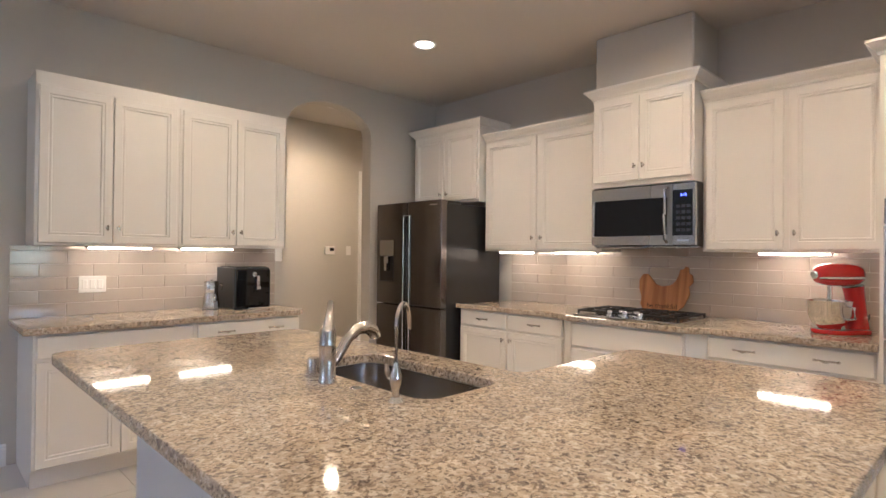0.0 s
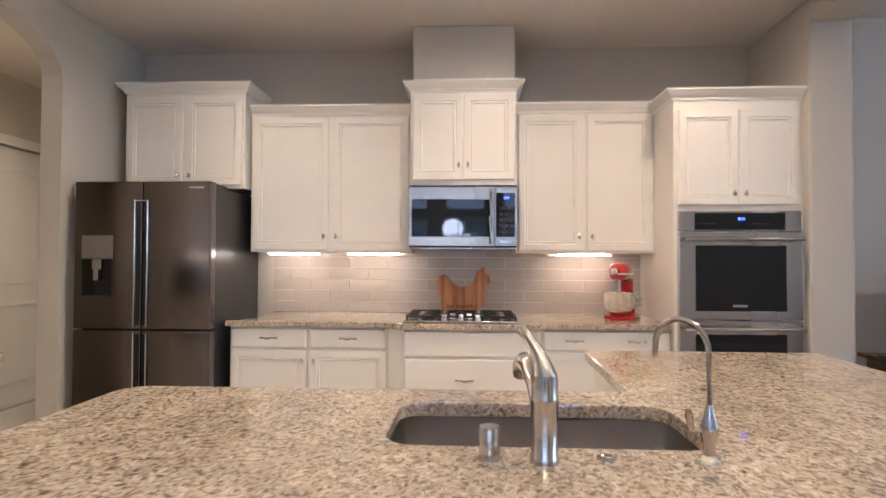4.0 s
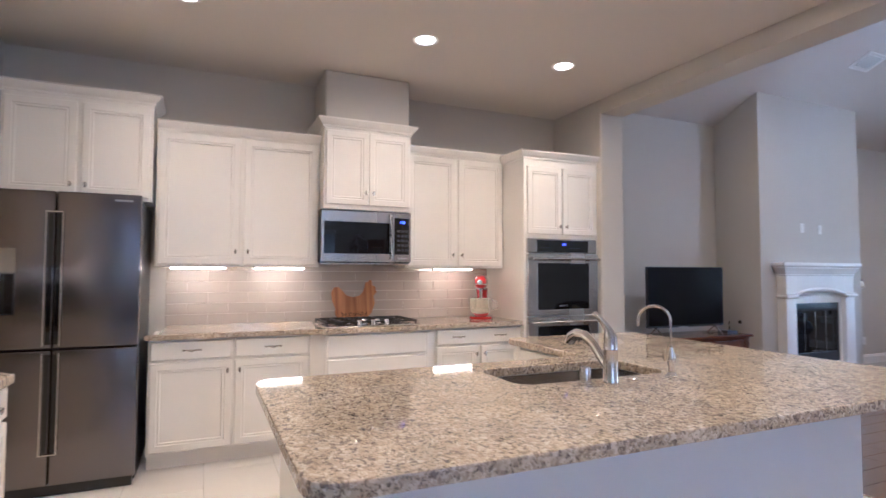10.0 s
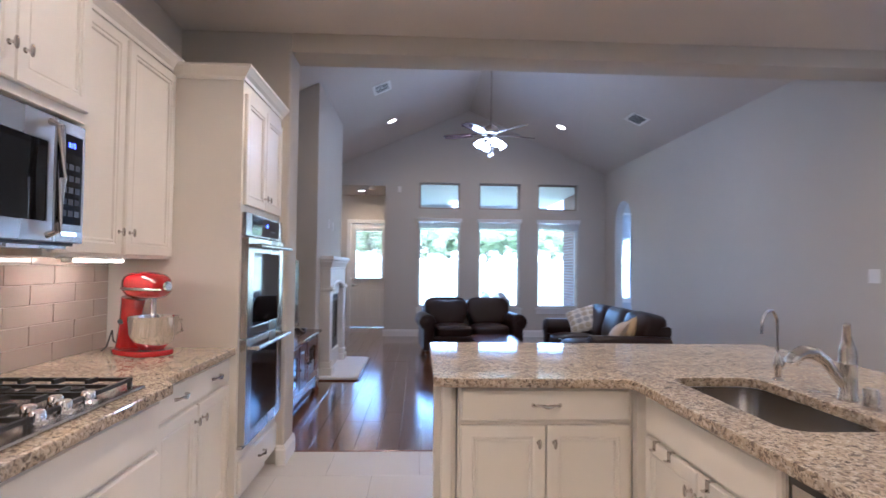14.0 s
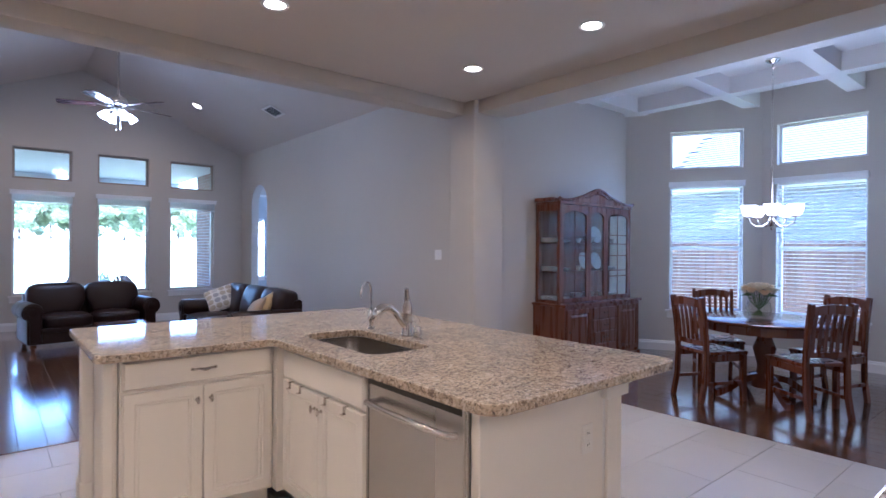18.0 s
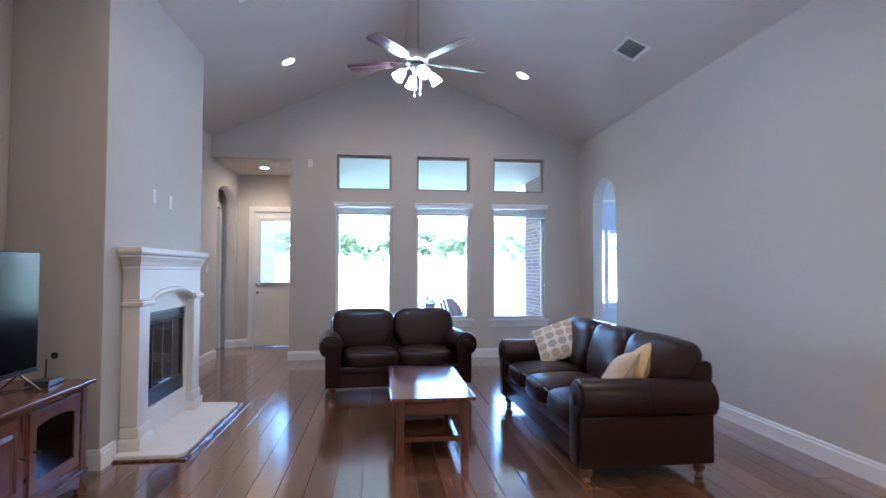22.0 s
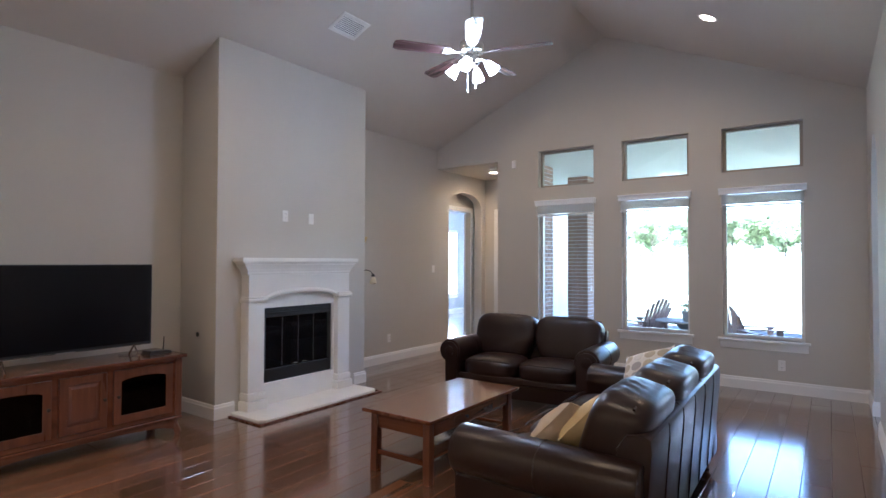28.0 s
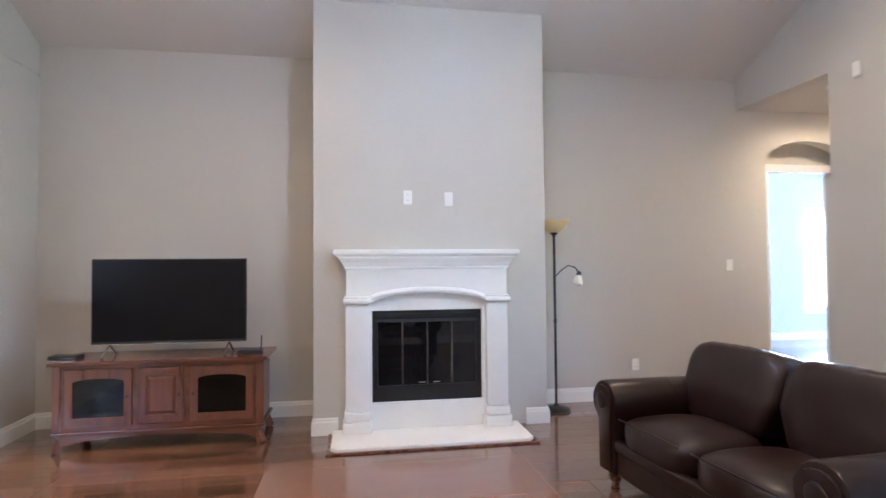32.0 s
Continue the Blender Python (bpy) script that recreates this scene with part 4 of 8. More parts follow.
for x in (0.0, 0.588):
    part("trim_edge", box(x, -0.024, 0.10, x + 0.012, -0.0203, 0.872), STEEL, dw)

top = thing("island_countertop", "L-shaped speckled beige granite island top with an undermount sink cutout", "countertop")
SK = (1.70, 1.61, 2.055, 2.345)
_op = []
_c = [((1.03, 0.63), 0.03), ((3.02, 0.60), 0.04), ((3.02, 1.635), 0.06), ((2.225, 1.655), 0.05), ((2.205, 3.25), 0.10), ((1.03, 3.25), 0.10)]
for i, (p, r) in enumerate(_c):
    a, b, q = Vector(_c[i - 1][0]), Vector(_c[(i + 1) % 6][0]), Vector(p)
    da, db = (a - q).normalized(), (b - q).normalized()
    for k in range(6):
        t = k / 5
        _op.append(tuple(q + da * r * (1 - t) ** 2 + db * r * t ** 2))
part("slab", slab([_op, rounded(*SK, 0.07)], at(0, 0, 0.8765), 0.0385, 0.006), GRANITE, top)
sk = thing("sink", "stainless steel undermount sink set into the island", "sink")
_b = bmesh.new()
_lv = [(rounded(SK[0] - 0.012, SK[1] - 0.012, SK[2] + 0.012, SK[3] + 0.012, 0.08), 0.874), (rounded(SK[0] - 0.012, SK[1] - 0.012, SK[2] + 0.012, SK[3] + 0.012, 0.08), 0.865), (rounded(SK[0] + 0.005, SK[1] + 0.005, SK[2] - 0.005, SK[3] - 0.005, 0.07), 0.72),
       (rounded(SK[0] + 0.03, SK[1] + 0.03, SK[2] - 0.03, SK[3] - 0.03, 0.06), 0.685), (rounded(SK[0] + 0.1, SK[1] + 0.1, SK[2] - 0.1, SK[3] - 0.1, 0.05), 0.68)]
_r = [[_b.verts.new((x, y, z)) for x, y in lp] for lp, z in _lv]
for a, b in zip(_r, _r[1:]):
    for i in range(len(a)):
        _b.faces.new((a[i], a[(i + 1) % len(a)], b[(i + 1) % len(b)], b[i]))
_b.faces.new(_r[-1])
part("basin", _b, SINKSTEEL, sk, "", True)
part("drain", lathe([(0.045, 0), (0.045, 0.004), (0.032, 0.004), (0.03, 0.001)], 20), CHROME, sk, "round chrome drain", True, at(1.88, 1.97, 0.6805))
fa = thing("faucet", "brushed nickel pull-out kitchen faucet with a tall lever", "faucet", at(1.612, 2.00, 0.915))
part("body", lathe([(0.030, 0), (0.030, 0.012), (0.0275, 0.016), (0.0275, 0.12), (0.0285, 0.123), (0.0285, 0.130), (0.0275, 0.133), (0.0275, 0.155), (0.026, 0.175)], 20), NICKEL, fa, "", True)
part("lever", tube([(0, 0, 0.168), (0.002, 0.002, 0.185), (0.007, 0.007, 0.205), (0.015, 0.016, 0.225), (0.026, 0.029, 0.245), (0.037, 0.043, 0.262), (0.040, 0.047, 0.267)], [0.027, 0.0225, 0.0165, 0.0130, 0.0115, 0.0115, 0.006], 14), NICKEL, fa, "tapered swept lever handle", True)
part("spout", tube([(0.015, 0, 0.055), (0.045, 0.004, 0.085), (0.085, 0.010, 0.135), (0.130, 0.016, 0.165), (0.175, 0.022, 0.168), (0.210, 0.026, 0.150)], [0.016, 0.017, 0.018, 0.021, 0.024, 0.023], 12), NICKEL, fa, "", True)
part("spray_head", tube([(0.203, 0.0255, 0.153), (0.216, 0.027, 0.138), (0.220, 0.0275, 0.128)], [0.0235, 0.023, 0.020], 12), CHROME, fa, "", True)
so = thing("soap_dispenser_cap", "brushed nickel cylindrical air gap cap beside the faucet", "cap", at(1.625, 2.11, 0.915))
part("cap", lathe([(0.026, 0), (0.026, 0.010), (0.0225, 0.012), (0.0225, 0.062), (0.020, 0.066), (0.0, 0.066)], 18), NICKEL, so, "", True)
fi = thing("filter_faucet", "slim brushed nickel gooseneck filter tap", "faucet", at(1.632, 1.665, 0.915))
part("base", lathe([(0.024, 0), (0.022, 0.005), (0.012, 0.014), (0.012, 0.035), (0.018, 0.055), (0.018, 0.075), (0.010, 0.10), (0.008, 0.115)], 16), NICKEL, fi, "", True)
part("gooseneck", tube([(0, 0, 0.11), (0, 0, 0.22)] + [(0.055 - 0.055 * math.cos(radians(a)), 0.035 - 0.035 * math.cos(radians(a)), 0.22 + 0.062 * math.sin(radians(a))) for a in range(15, 181, 15)] + [(0.112, 0.071, 0.195)], 0.0065, 8), NICKEL, fi, "", True)
part("lever", tube([(0, 0.012, 0.062), (0, 0.034, 0.064), (-0.002, 0.040, 0.085), (-0.003, 0.042, 0.105)], [0.006, 0.006, 0.008, 0.006], 8), NICKEL, fi, "small side lever", True)
bt = thing("air_switch", "small round chrome disposal button on the island", "button", at(1.635, 1.87, 0.915))
part("ring", lathe([(0.021, 0), (0.021, 0.003), (0.016, 0.006), (0.012, 0.0035), (0.0, 0.0035)], 16), CHROME, bt, "", True)


# ---- appliances ----
fr = thing("refrigerator", "black stainless four-door refrigerator with an ice dispenser", "refrigerator", east(3.885, 4.712))
part("case", box(0.008, 0.075, 0.02, 0.902, 0.80, 1.80, 0.006), BLACK, fr, "matte black side case")
part("foot_grille", box(0.02, 0.03, 0.0, 0.89, 0.30, 0.06), BLACK, fr)
for nm, x0, x1, z0, z1 in (("door", 0.002, 0.452, 0.875, 1.825), ("door", 0.458, 0.908, 0.875, 1.825), ("door", 0.002, 0.452, 0.065, 0.865), ("door", 0.458, 0.908, 0.065, 0.865)):
    part(nm, box(x0, 0.0, z0, x1, 0.073, z1, 0.010, seg=3), DARKSTEEL, fr, "", True)
for x in (0.418, 0.464):
    part("handle_recess", box(x, -0.0015, 0.90, x + 0.028, -0.0004, 1.69), BLACKGLASS, fr)
    part("handle_recess", box(x, -0.0015, 0.26, x + 0.028, -0.0004, 0.84), BLACKGLASS, fr)
for x in (0.409, 0.493):
    part("handle_trim", tube([(x, -0.006, 0.89), (x, -0.006, 1.70)], 0.005, 8), NICKEL, fr, "bright vertical edge trim", True)
    part("handle_trim", tube([(x, -0.006, 0.25), (x, -0.006, 0.85)], 0.005, 8), NICKEL, fr, "bright vertical edge trim", True)
for z in (1.70, 0.25):
    part("handle_cap", tube([(0.404, -0.006, z), (0.498, -0.006, z)], 0.005, 8), NICKEL, fr, "", True)
part("dispenser_panel", box(0.055, -0.004, 1.33, 0.265, -0.0004, 1.475), material("dispenser_display", (0.30, 0.28, 0.24), 0.25, 0.6), fr, "pale glossy dispenser display")
part("dispenser_recess", slab([rect(0.055, 1.08, 0.265, 1.328), rect(0.062, 1.087, 0.258, 1.322)], FACE_Y @ at(0, 0, -0.003), 0.0026), BLACK, fr)
part("dispenser_cavity", box(0.062, -0.0012, 1.087, 0.258, -0.0004, 1.322), BLACKGLASS, fr)
part("dispenser_chute", boxes((0.135, -0.020, 1.255, 0.195, -0.001, 1.322), (0.150, -0.028, 1.185, 0.182, -0.003, 1.258), bevel=0.004), STEEL, fr, "steel ice chute")
part("badge", box(0.76, -0.0025, 1.778, 0.86, -0.0004, 1.790), STEEL, fr)
for x in (0.02, 0.79):
    part("hinge_cover", box(x, 0.10, 1.8005, x + 0.10, 0.26, 1.822, 0.004), BLACK, fr)

mw = thing("microwave", "stainless over-the-range microwave with a dark window", "microwave", east(4.285, 2.582))
part("case", box(0, 0.03, 1.415, 0.76, 0.42, 1.848, 0.004), BLACK, mw)
part("door", slab([rect(0, 1.425, 0.598, 1.838), rect(0.022, 1.490, 0.572, 1.750)], FACE_Y @ at(0, 0, 0.0), 0.029, 0.003), STEEL, mw)
part("window", box(0.014, 0.004, 1.482, 0.580, 0.012, 1.758), BLACKGLASS, mw, "black mirrored window")
part("control_panel", slab([rect(0.602, 1.425, 0.76, 1.838)], FACE_Y @ at(0, 0, 0.0), 0.029, 0.003), STEEL, mw)
part("keypad", box(0.610, -0.0025, 1.488, 0.742, -0.0004, 1.795), BLACKGLASS, mw)
part("handle", tube([(0.572, 0.0, 1.445), (0.572, -0.036, 1.460), (0.572, -0.045, 1.63), (0.572, -0.036, 1.80), (0.572, 0.0, 1.815)], 0.012, 10), NICKEL, mw, "vertical bar handle", True)
part("vent_lip", box(0.01, 0.05, 1.405, 0.75, 0.36, 1.4148), STEEL, mw)
for r in range(5):
    for c in range(3):
        part("key", box(0.636 + c * 0.034, -0.0034, 1.515 + r * 0.040, 0.662 + c * 0.034, -0.0026, 1.535 + r * 0.040), material("key_grey", (0.035, 0.035, 0.04), 0.5) if (r, c) == (0, 0) else bpy.data.materials["key_grey"], mw)
part("badge", box(0.64, -0.0025, 1.448, 0.72, -0.0004, 1.462), CHROME, mw)


def digits(parent, text, m, size, mat, label=""):
    cu = bpy.data.curves.new("text", "FONT")
    cu.body, cu.size, cu.extrude, cu.align_x = text, size, 0.0005, "CENTER"
    tmp = bpy.data.objects.new("text", cu)
    scene.collection.objects.link(tmp)
    me = bpy.data.meshes.new_from_object(tmp.evaluated_get(bpy.context.evaluated_depsgraph_get()))
    bpy.data.objects.remove(tmp)
    me.materials.clear()
    me.materials.append(mat)
    o = new("lettering", me)
    o.parent, o.matrix_basis = parent, m
    return tagged(o, label) if label else o


digits(mw, "3:15", pose(0.683, -0.003, 1.752, 90, 0, 0), 0.024, BLUELED, "blue clock digits")

ov = thing("double_oven", "stainless built-in double oven with black glass doors", "oven", east(4.03, 0.825))
part("control_panel", box(0, -0.01, 1.515, 0.76, 0.02, 1.645, 0.004), STEEL, ov)
part("control_glass", box(0.10, -0.0125, 1.525, 0.66, -0.0102, 1.632), BLACKGLASS, ov)
for z0, z1 in ((0.955, 1.508), (0.385, 0.948)):
    d = part("oven_door", slab([rect(0, z0, 0.76, z1), rect(0.10, z0 + 0.055, 0.66, z1 - 0.085)], FACE_Y @ at(0, 0, -0.022), 0.04, 0.003), STEEL, ov)
    part("door_glass", box(0.095, -0.016, z0 + 0.05, 0.665, -0.010, z1 - 0.08), BLACKGLASS, d, "black oven window")
    part("handle", tube([(0.02, -0.075, z1 - 0.045), (0.74, -0.075, z1 - 0.045)], 0.0125, 12), NICKEL, d, "round bar handle", True)
    for x in (0.03, 0.71):
        part("handle_bracket", box(x, -0.075, z1 - 0.055, x + 0.02, -0.02, z1 - 0.035, 0.002), NICKEL, d)
part("bottom_trim", box(0, -0.01, 0.362, 0.76, 0.02, 0.382, 0.003), STEEL, ov)
part("badge", box(0.33, -0.0185, 1.035, 0.42, -0.0165, 1.050), CHROME, ov)
digits(ov, "3:15", pose(0.39, -0.0128, 1.585, 90, 0, 0), 0.026, BLUELED, "blue clock digits")
for k in range(8):
    part("touch_mark", box(0.13 + k * 0.028 + (0.22 if k > 3 else 0), -0.0128, 1.560, 0.148 + k * 0.028 + (0.22 if k > 3 else 0), -0.0126, 1.566), bpy.data.materials["key_grey"], ov)

ck = thing("cooktop", "stainless gas cooktop with black iron grates and five knobs", "cooktop", at(0, 0, 0.9155))
part("tray", box(4.045, 1.83, 0, 4.56, 2.59, 0.012, 0.005), STEEL, ck)
for i, (bx, by, r) in enumerate(((4.20, 2.44, 0.045), (4.44, 2.44, 0.038), (4.42, 2.21, 0.055), (4.20, 1.98, 0.038), (4.44, 1.98, 0.045))):
    part("burner", lathe([(r, 0), (r, 0.012), (r * 0.8, 0.016), (r * 0.8, 0.024), (0, 0.026)], 16), IRON, ck, "black burner cap", True, at(bx, by, 0.0125))
for y0, y1 in ((2.345, 2.575), (2.10, 2.32), (1.845, 2.075)):
    g_ = bmesh.new()
    for x in (4.09, 4.53):
        box(x - 0.006, y0, 0.030, x + 0.006, y1, 0.042, bm=g_)
    for y in (y0 + 0.006, (y0 + y1) / 2, y1 - 0.006):
        box(4.0961 if y0 < 2.09 or y0 > 2.3 else 4.22, y - 0.006, 0.0301, 4.5239, y + 0.006, 0.0421, bm=g_)
    for x in (4.20, 4.31, 4.42):
        for s in ((y0 + 0.0121, y0 + 0.07), (y1 - 0.07, y1 - 0.0121)):
            box(x - 0.006, s[0], 0.0302, x + 0.006, s[1], 0.047, bm=g_)
    for x in (4.09, 4.53):
        for y in (y0 + 0.006, y1 - 0.006):
            box(x - 0.006, y - 0.006, 0.0121, x + 0.006, y + 0.006, 0.0299, bm=g_)
    part("grate", g_, IRON, ck, "cast iron grate")
for x, y in ((4.085, 2.32), (4.085, 2.21), (4.085, 2.10), (4.145, 2.265), (4.145, 2.155)):
    part("knob", lathe([(0.027, 0), (0.027, 0.008), (0.021, 0.014), (0.020, 0.034), (0.016, 0.040), (0, 0.041)], 18), CHROME, ck, "chrome control knob", True, at(x, y, 0.0125))

# cutting board in the shape of a hen
_hen = [(0.06, 0.0), (0.30, 0.0), (0.36, 0.05), (0.395, 0.14), (0.385, 0.20), (0.415, 0.235), (0.405, 0.29), (0.38, 0.30), (0.375, 0.345), (0.352, 0.352), (0.335, 0.33), (0.315, 0.325), (0.305, 0.285), (0.285, 0.235),
        (0.25, 0.205), (0.19, 0.195), (0.14, 0.21), (0.105, 0.25), (0.07, 0.288), (0.03, 0.285), (0.005, 0.24), (0.01, 0.17), (0.035, 0.10), (0.03, 0.05)]
cb = thing("cutting_board", "orange-brown wooden hen-shaped cutting board leaning on the tiles, lettered be thankful", "cutting board", east(4.655, 2.41) @ at(0, 0, 0.929) @ pose(0, 0, 0, -12, 0, 0))
part("board", slab([_hen], FACE_Y, 0.018, 0.003), BOARDWOOD, cb)
digits(cb, "be thankful", pose(0.20, -0.0006, 0.028, 90, 0, 0), 0.052, material("burnt_lettering", (0.05, 0.025, 0.012), 0.7), "dark burnt lettering")

# stand mixer
mx = thing("stand_mixer", "glossy red stand mixer with a steel bowl on the counter", "stand mixer", pose(4.47, 1.045, 0.9155, 0, 0, -32) @ Matrix.Scale(1.0, 4))
part("base", slab([rounded(-0.20, -0.105, 0.12, 0.105, 0.095)], FLAT, 0.028, 0.010), RED, mx, "", True)
part("column", tube([(0.075, 0, 0.02), (0.072, 0, 0.10), (0.060, 0, 0.20), (0.045, 0, 0.27)], [0.062, 0.052, 0.050, 0.055], 14), RED, mx, "", True)
part("head", soft(0.33, 0.125, 0.135, 2.7, 8, m=at(-0.055, 0, 0.335)), RED, mx, "rounded red motor head", True)
part("trim_band", soft(0.32, 0.129, 0.022, 3.5, 6, m=at(-0.055, 0, 0.318)), CHROME, mx, "", True)
part("hub", lathe([(0.022, 0), (0.024, 0.01), (0.018, 0.018), (0, 0.018)], 14), CHROME, mx, "chrome hub cap", True, at(-0.215, 0, 0.335) @ pose(0, 0, 0, 0, -90, 0))
part("beater_shaft", tube([(-0.12, 0, 0.285), (-0.12, 0, 0.18)], 0.014, 10), CHROME, mx, "", True)
part("bowl", lathe([(0.055, 0.0), (0.06, 0.012), (0.085, 0.03), (0.105, 0.075), (0.112, 0.155), (0.116, 0.160), (0.108, 0.156), (0.10, 0.078), (0.05, 0.02)], 24), CHROME, mx, "polished steel bowl", True, at(-0.12, 0, 0.030))
part("bowl_handle", tube([(-0.12, -0.11, 0.165), (-0.12, -0.15, 0.16), (-0.12, -0.155, 0.10), (-0.12, -0.10, 0.085)], 0.007, 8), CHROME, mx, "", True)
part("lift_lever", tube([(0.05, 0.055, 0.15), (0.02, 0.08, 0.16)], [0.008, 0.012], 8), BLACK, mx, "", True)
part("cord", tube([(0.12, 0.02, 0.03), (0.16, 0.03, 0.05), (0.19, 0.02, 0.10), (0.20, 0.04, 0.02), (0.17, 0.08, 0.006)], 0.004, 6), BLACK, mx, "", True)

# coffee machine and milk frother
cm = thing("coffee_machine", "black boxy automatic coffee machine on the counter", "coffee machine", pose(2.345, 4.40, 0.9155))
part("case", box(0, 0.035, 0.0, 0.28, 0.37, 0.315, 0.008, seg=2), BLACK, cm)
part("front", box(0.01, 0.0, 0.02, 0.27, 0.0345, 0.30, 0.006), BLACKGLASS, cm, "glossy black front")
part("spout", boxes((0.15, -0.022, 0.16, 0.175, -0.0005, 0.255), (0.145, -0.030, 0.15, 0.18, -0.0005, 0.175), bevel=0.003), CHROME, cm, "chrome coffee spout")
part("drip_tray", box(0.05, -0.10, 0.0, 0.25, -0.0005, 0.022, 0.004), CHROME, cm, "chrome drip tray")
part("dial", lathe([(0.018, 0), (0.018, 0.004), (0.012, 0.006), (0, 0.006)], 16), CHROME, cm, "", True, pose(0.14, -0.0005, 0.265, 90, 0, 0))
part("lid", box(0.02, 0.05, 0.3155, 0.26, 0.35, 0.323, 0.003), BLACKGLASS, cm)
mf = thing("milk_frother", "silver milk frother with a steel jug", "milk frother", at(2.245, 4.62, 0.9155))
part("base", lathe([(0.060, 0), (0.062, 0.008), (0.058, 0.06), (0.050, 0.115), (0.048, 0.125)], 20), STEEL, mf, "brushed heating base", True)
part("foot", lathe([(0.063, -0.0), (0.063, 0.006), (0.06, 0.007)], 20), BLACK, mf, "", True)
part("jug", lathe([(0.048, 0.126), (0.050, 0.13), (0.052, 0.195), (0.050, 0.198), (0.046, 0.19)], 20), CHROME, mf, "", True)
part("lid", lathe([(0.051, 0.1985), (0.050, 0.210), (0.030, 0.214), (0.008, 0.215), (0.006, 0.224), (0, 0.224)], 18), STEEL, mf, "", True)
part("handle", tube([(0.05, 0, 0.185), (0.078, 0, 0.185), (0.082, 0, 0.17), (0.080, 0, 0.14)], 0.007, 8), STEEL, mf, "", True)
part("dial", lathe([(0.022, 0), (0.020, 0.010), (0.012, 0.012), (0, 0.012)], 16), CHROME, mf, "", True, pose(0, -0.054, 0.07, 84, 0, 0))


# ---- plates, switches, lamps ----
def wall_plate(m, gangs=1, kind="switch", label="white light switch plate on the wall"):
    w = 0.07 + 0.046 * (gangs - 1)
    p = thing("light_switch" if kind == "switch" else "wall_outlet" if kind == "outlet" else "cable_plate", label, "switch" if kind == "switch" else "outlet", m, "wall plates")
    part("plate", box(-w / 2, -0.006, -0.057, w / 2, -0.0004, 0.057, 0.002), PLATE, p)
    for i in range(gangs):
        x = (i - (gangs - 1) / 2) * 0.046
        if kind == "switch":
            part("rocker", box(x - 0.016, -0.010, -0.032, x + 0.016, -0.0062, 0.032, 0.002), PLATE, p)
        elif kind == "outlet":
            for z in (-0.022, 0.022):
                part("socket", box(x - 0.015, -0.008, z - 0.014, x + 0.015, -0.0062, z + 0.014, 0.002), PLATE, p)
                part("slot", boxes((x - 0.007, -0.0085, z - 0.005, x - 0.005, -0.0081, z + 0.005), (x + 0.005, -0.0085, z - 0.005, x + 0.007, -0.0081, z + 0.005)), BLACK, p)
        else:
            part("socket", box(x - 0.008, -0.008, -0.008, x + 0.008, -0.0062, 0.008, 0.002), PLATE, p)
    return p


wall_plate(pose(1.50, YN - 0.0075, 1.12), 3, label="white triple rocker switch on the backsplash")
wall_plate(pose(2.875, YN, 1.33), label="white switch beside the arch")
wall_plate(pose(4.57, 6.20, 1.38), label="white hall light switch")
wall_plate(pose(1.35, 2.35, 0.44, 0, 0, -90), kind="outlet", label="white outlet on the island panel")
wall_plate(pose(1.58, 3.15, 0.66, 0, 0, 180), kind="outlet", label="white outlet on the island end")
wall_plate(pose(XL, -5.63, 0.34, 0, 0, -90), kind="outlet", label="white outlet low on the living room wall")
wall_plate(pose(XL, -6.69, 1.32, 0, 0, -90), label="white switch beside the back hall")
wall_plate(pose(4.27, -3.31, 1.90, 0, 0, -90), kind="outlet", label="white outlet above the mantel")
wall_plate(pose(4.27, -3.65, 1.89, 0, 0, -90), kind="cable", label="blank white cable plate above the mantel")
wall_plate(pose(XW, -0.43, 1.32, 0, 0, 90), 2, label="white double switch on the living room wall")
wall_plate(pose(0.37 - 0.2, YS, 0.30, 0, 0, 180), kind="outlet", label="white outlet under the windows")
wall_plate(pose(XW, -1.55, 0.33, 0, 0, 90), kind="outlet", label="white outlet low on the long wall")
th = thing("thermostat", "white hall thermostat with a small display", "thermostat", pose(4.29, 6.20, 1.38))
part("case", box(-0.07, -0.022, -0.05, 0.07, -0.0004, 0.05, 0.006), PLATE, th)
part("display", box(-0.005, -0.0235, -0.005, 0.055, -0.0222, 0.032), BLACKGLASS, th)
sn = thing("alarm_sensor", "small white alarm sensor on the wall", "sensor", pose(3.48, YS, 2.86, 0, 0, 180))
part("case", box(-0.035, -0.03, -0.06, 0.035, -0.0004, 0.06, 0.008), PLATE, sn)

LIT = []


def recessed(x, y, z, m=None, power=28.0, spot=True, label="lit recessed ceiling lamp with a white trim ring"):
    m = m or at(x, y, z)
    r = thing("recessed_light", label, "ceiling lamp", m, "recessed lamps")
    part("trim_ring", lathe([(0.092, -0.001), (0.090, -0.006), (0.070, -0.004), (0.066, -0.0005)], 24), PLATE, r, "", True)
    part("lens", lathe([(0.066, -0.0008), (0.066, -0.0028), (0, -0.0035)], 24), CAN, r, "glowing lens", True)
    if spot:
        l = bpy.data.lights.new("can_light", "SPOT")
        l.energy, l.color, l.spot_size, l.spot_blend, l.shadow_soft_size = power, WARM, radians(168), 1.0, 0.06
        o = new("can_light", l)
        o.matrix_world = m @ at(0, 0, -0.02)
    return r


def tilt(x, y):
    s = math.atan2(RIDGE - SPRING, RX - XW)
    return at(x, y, vault(x)) @ Matrix.Rotation(-s if x < RX else s, 4, "Y")


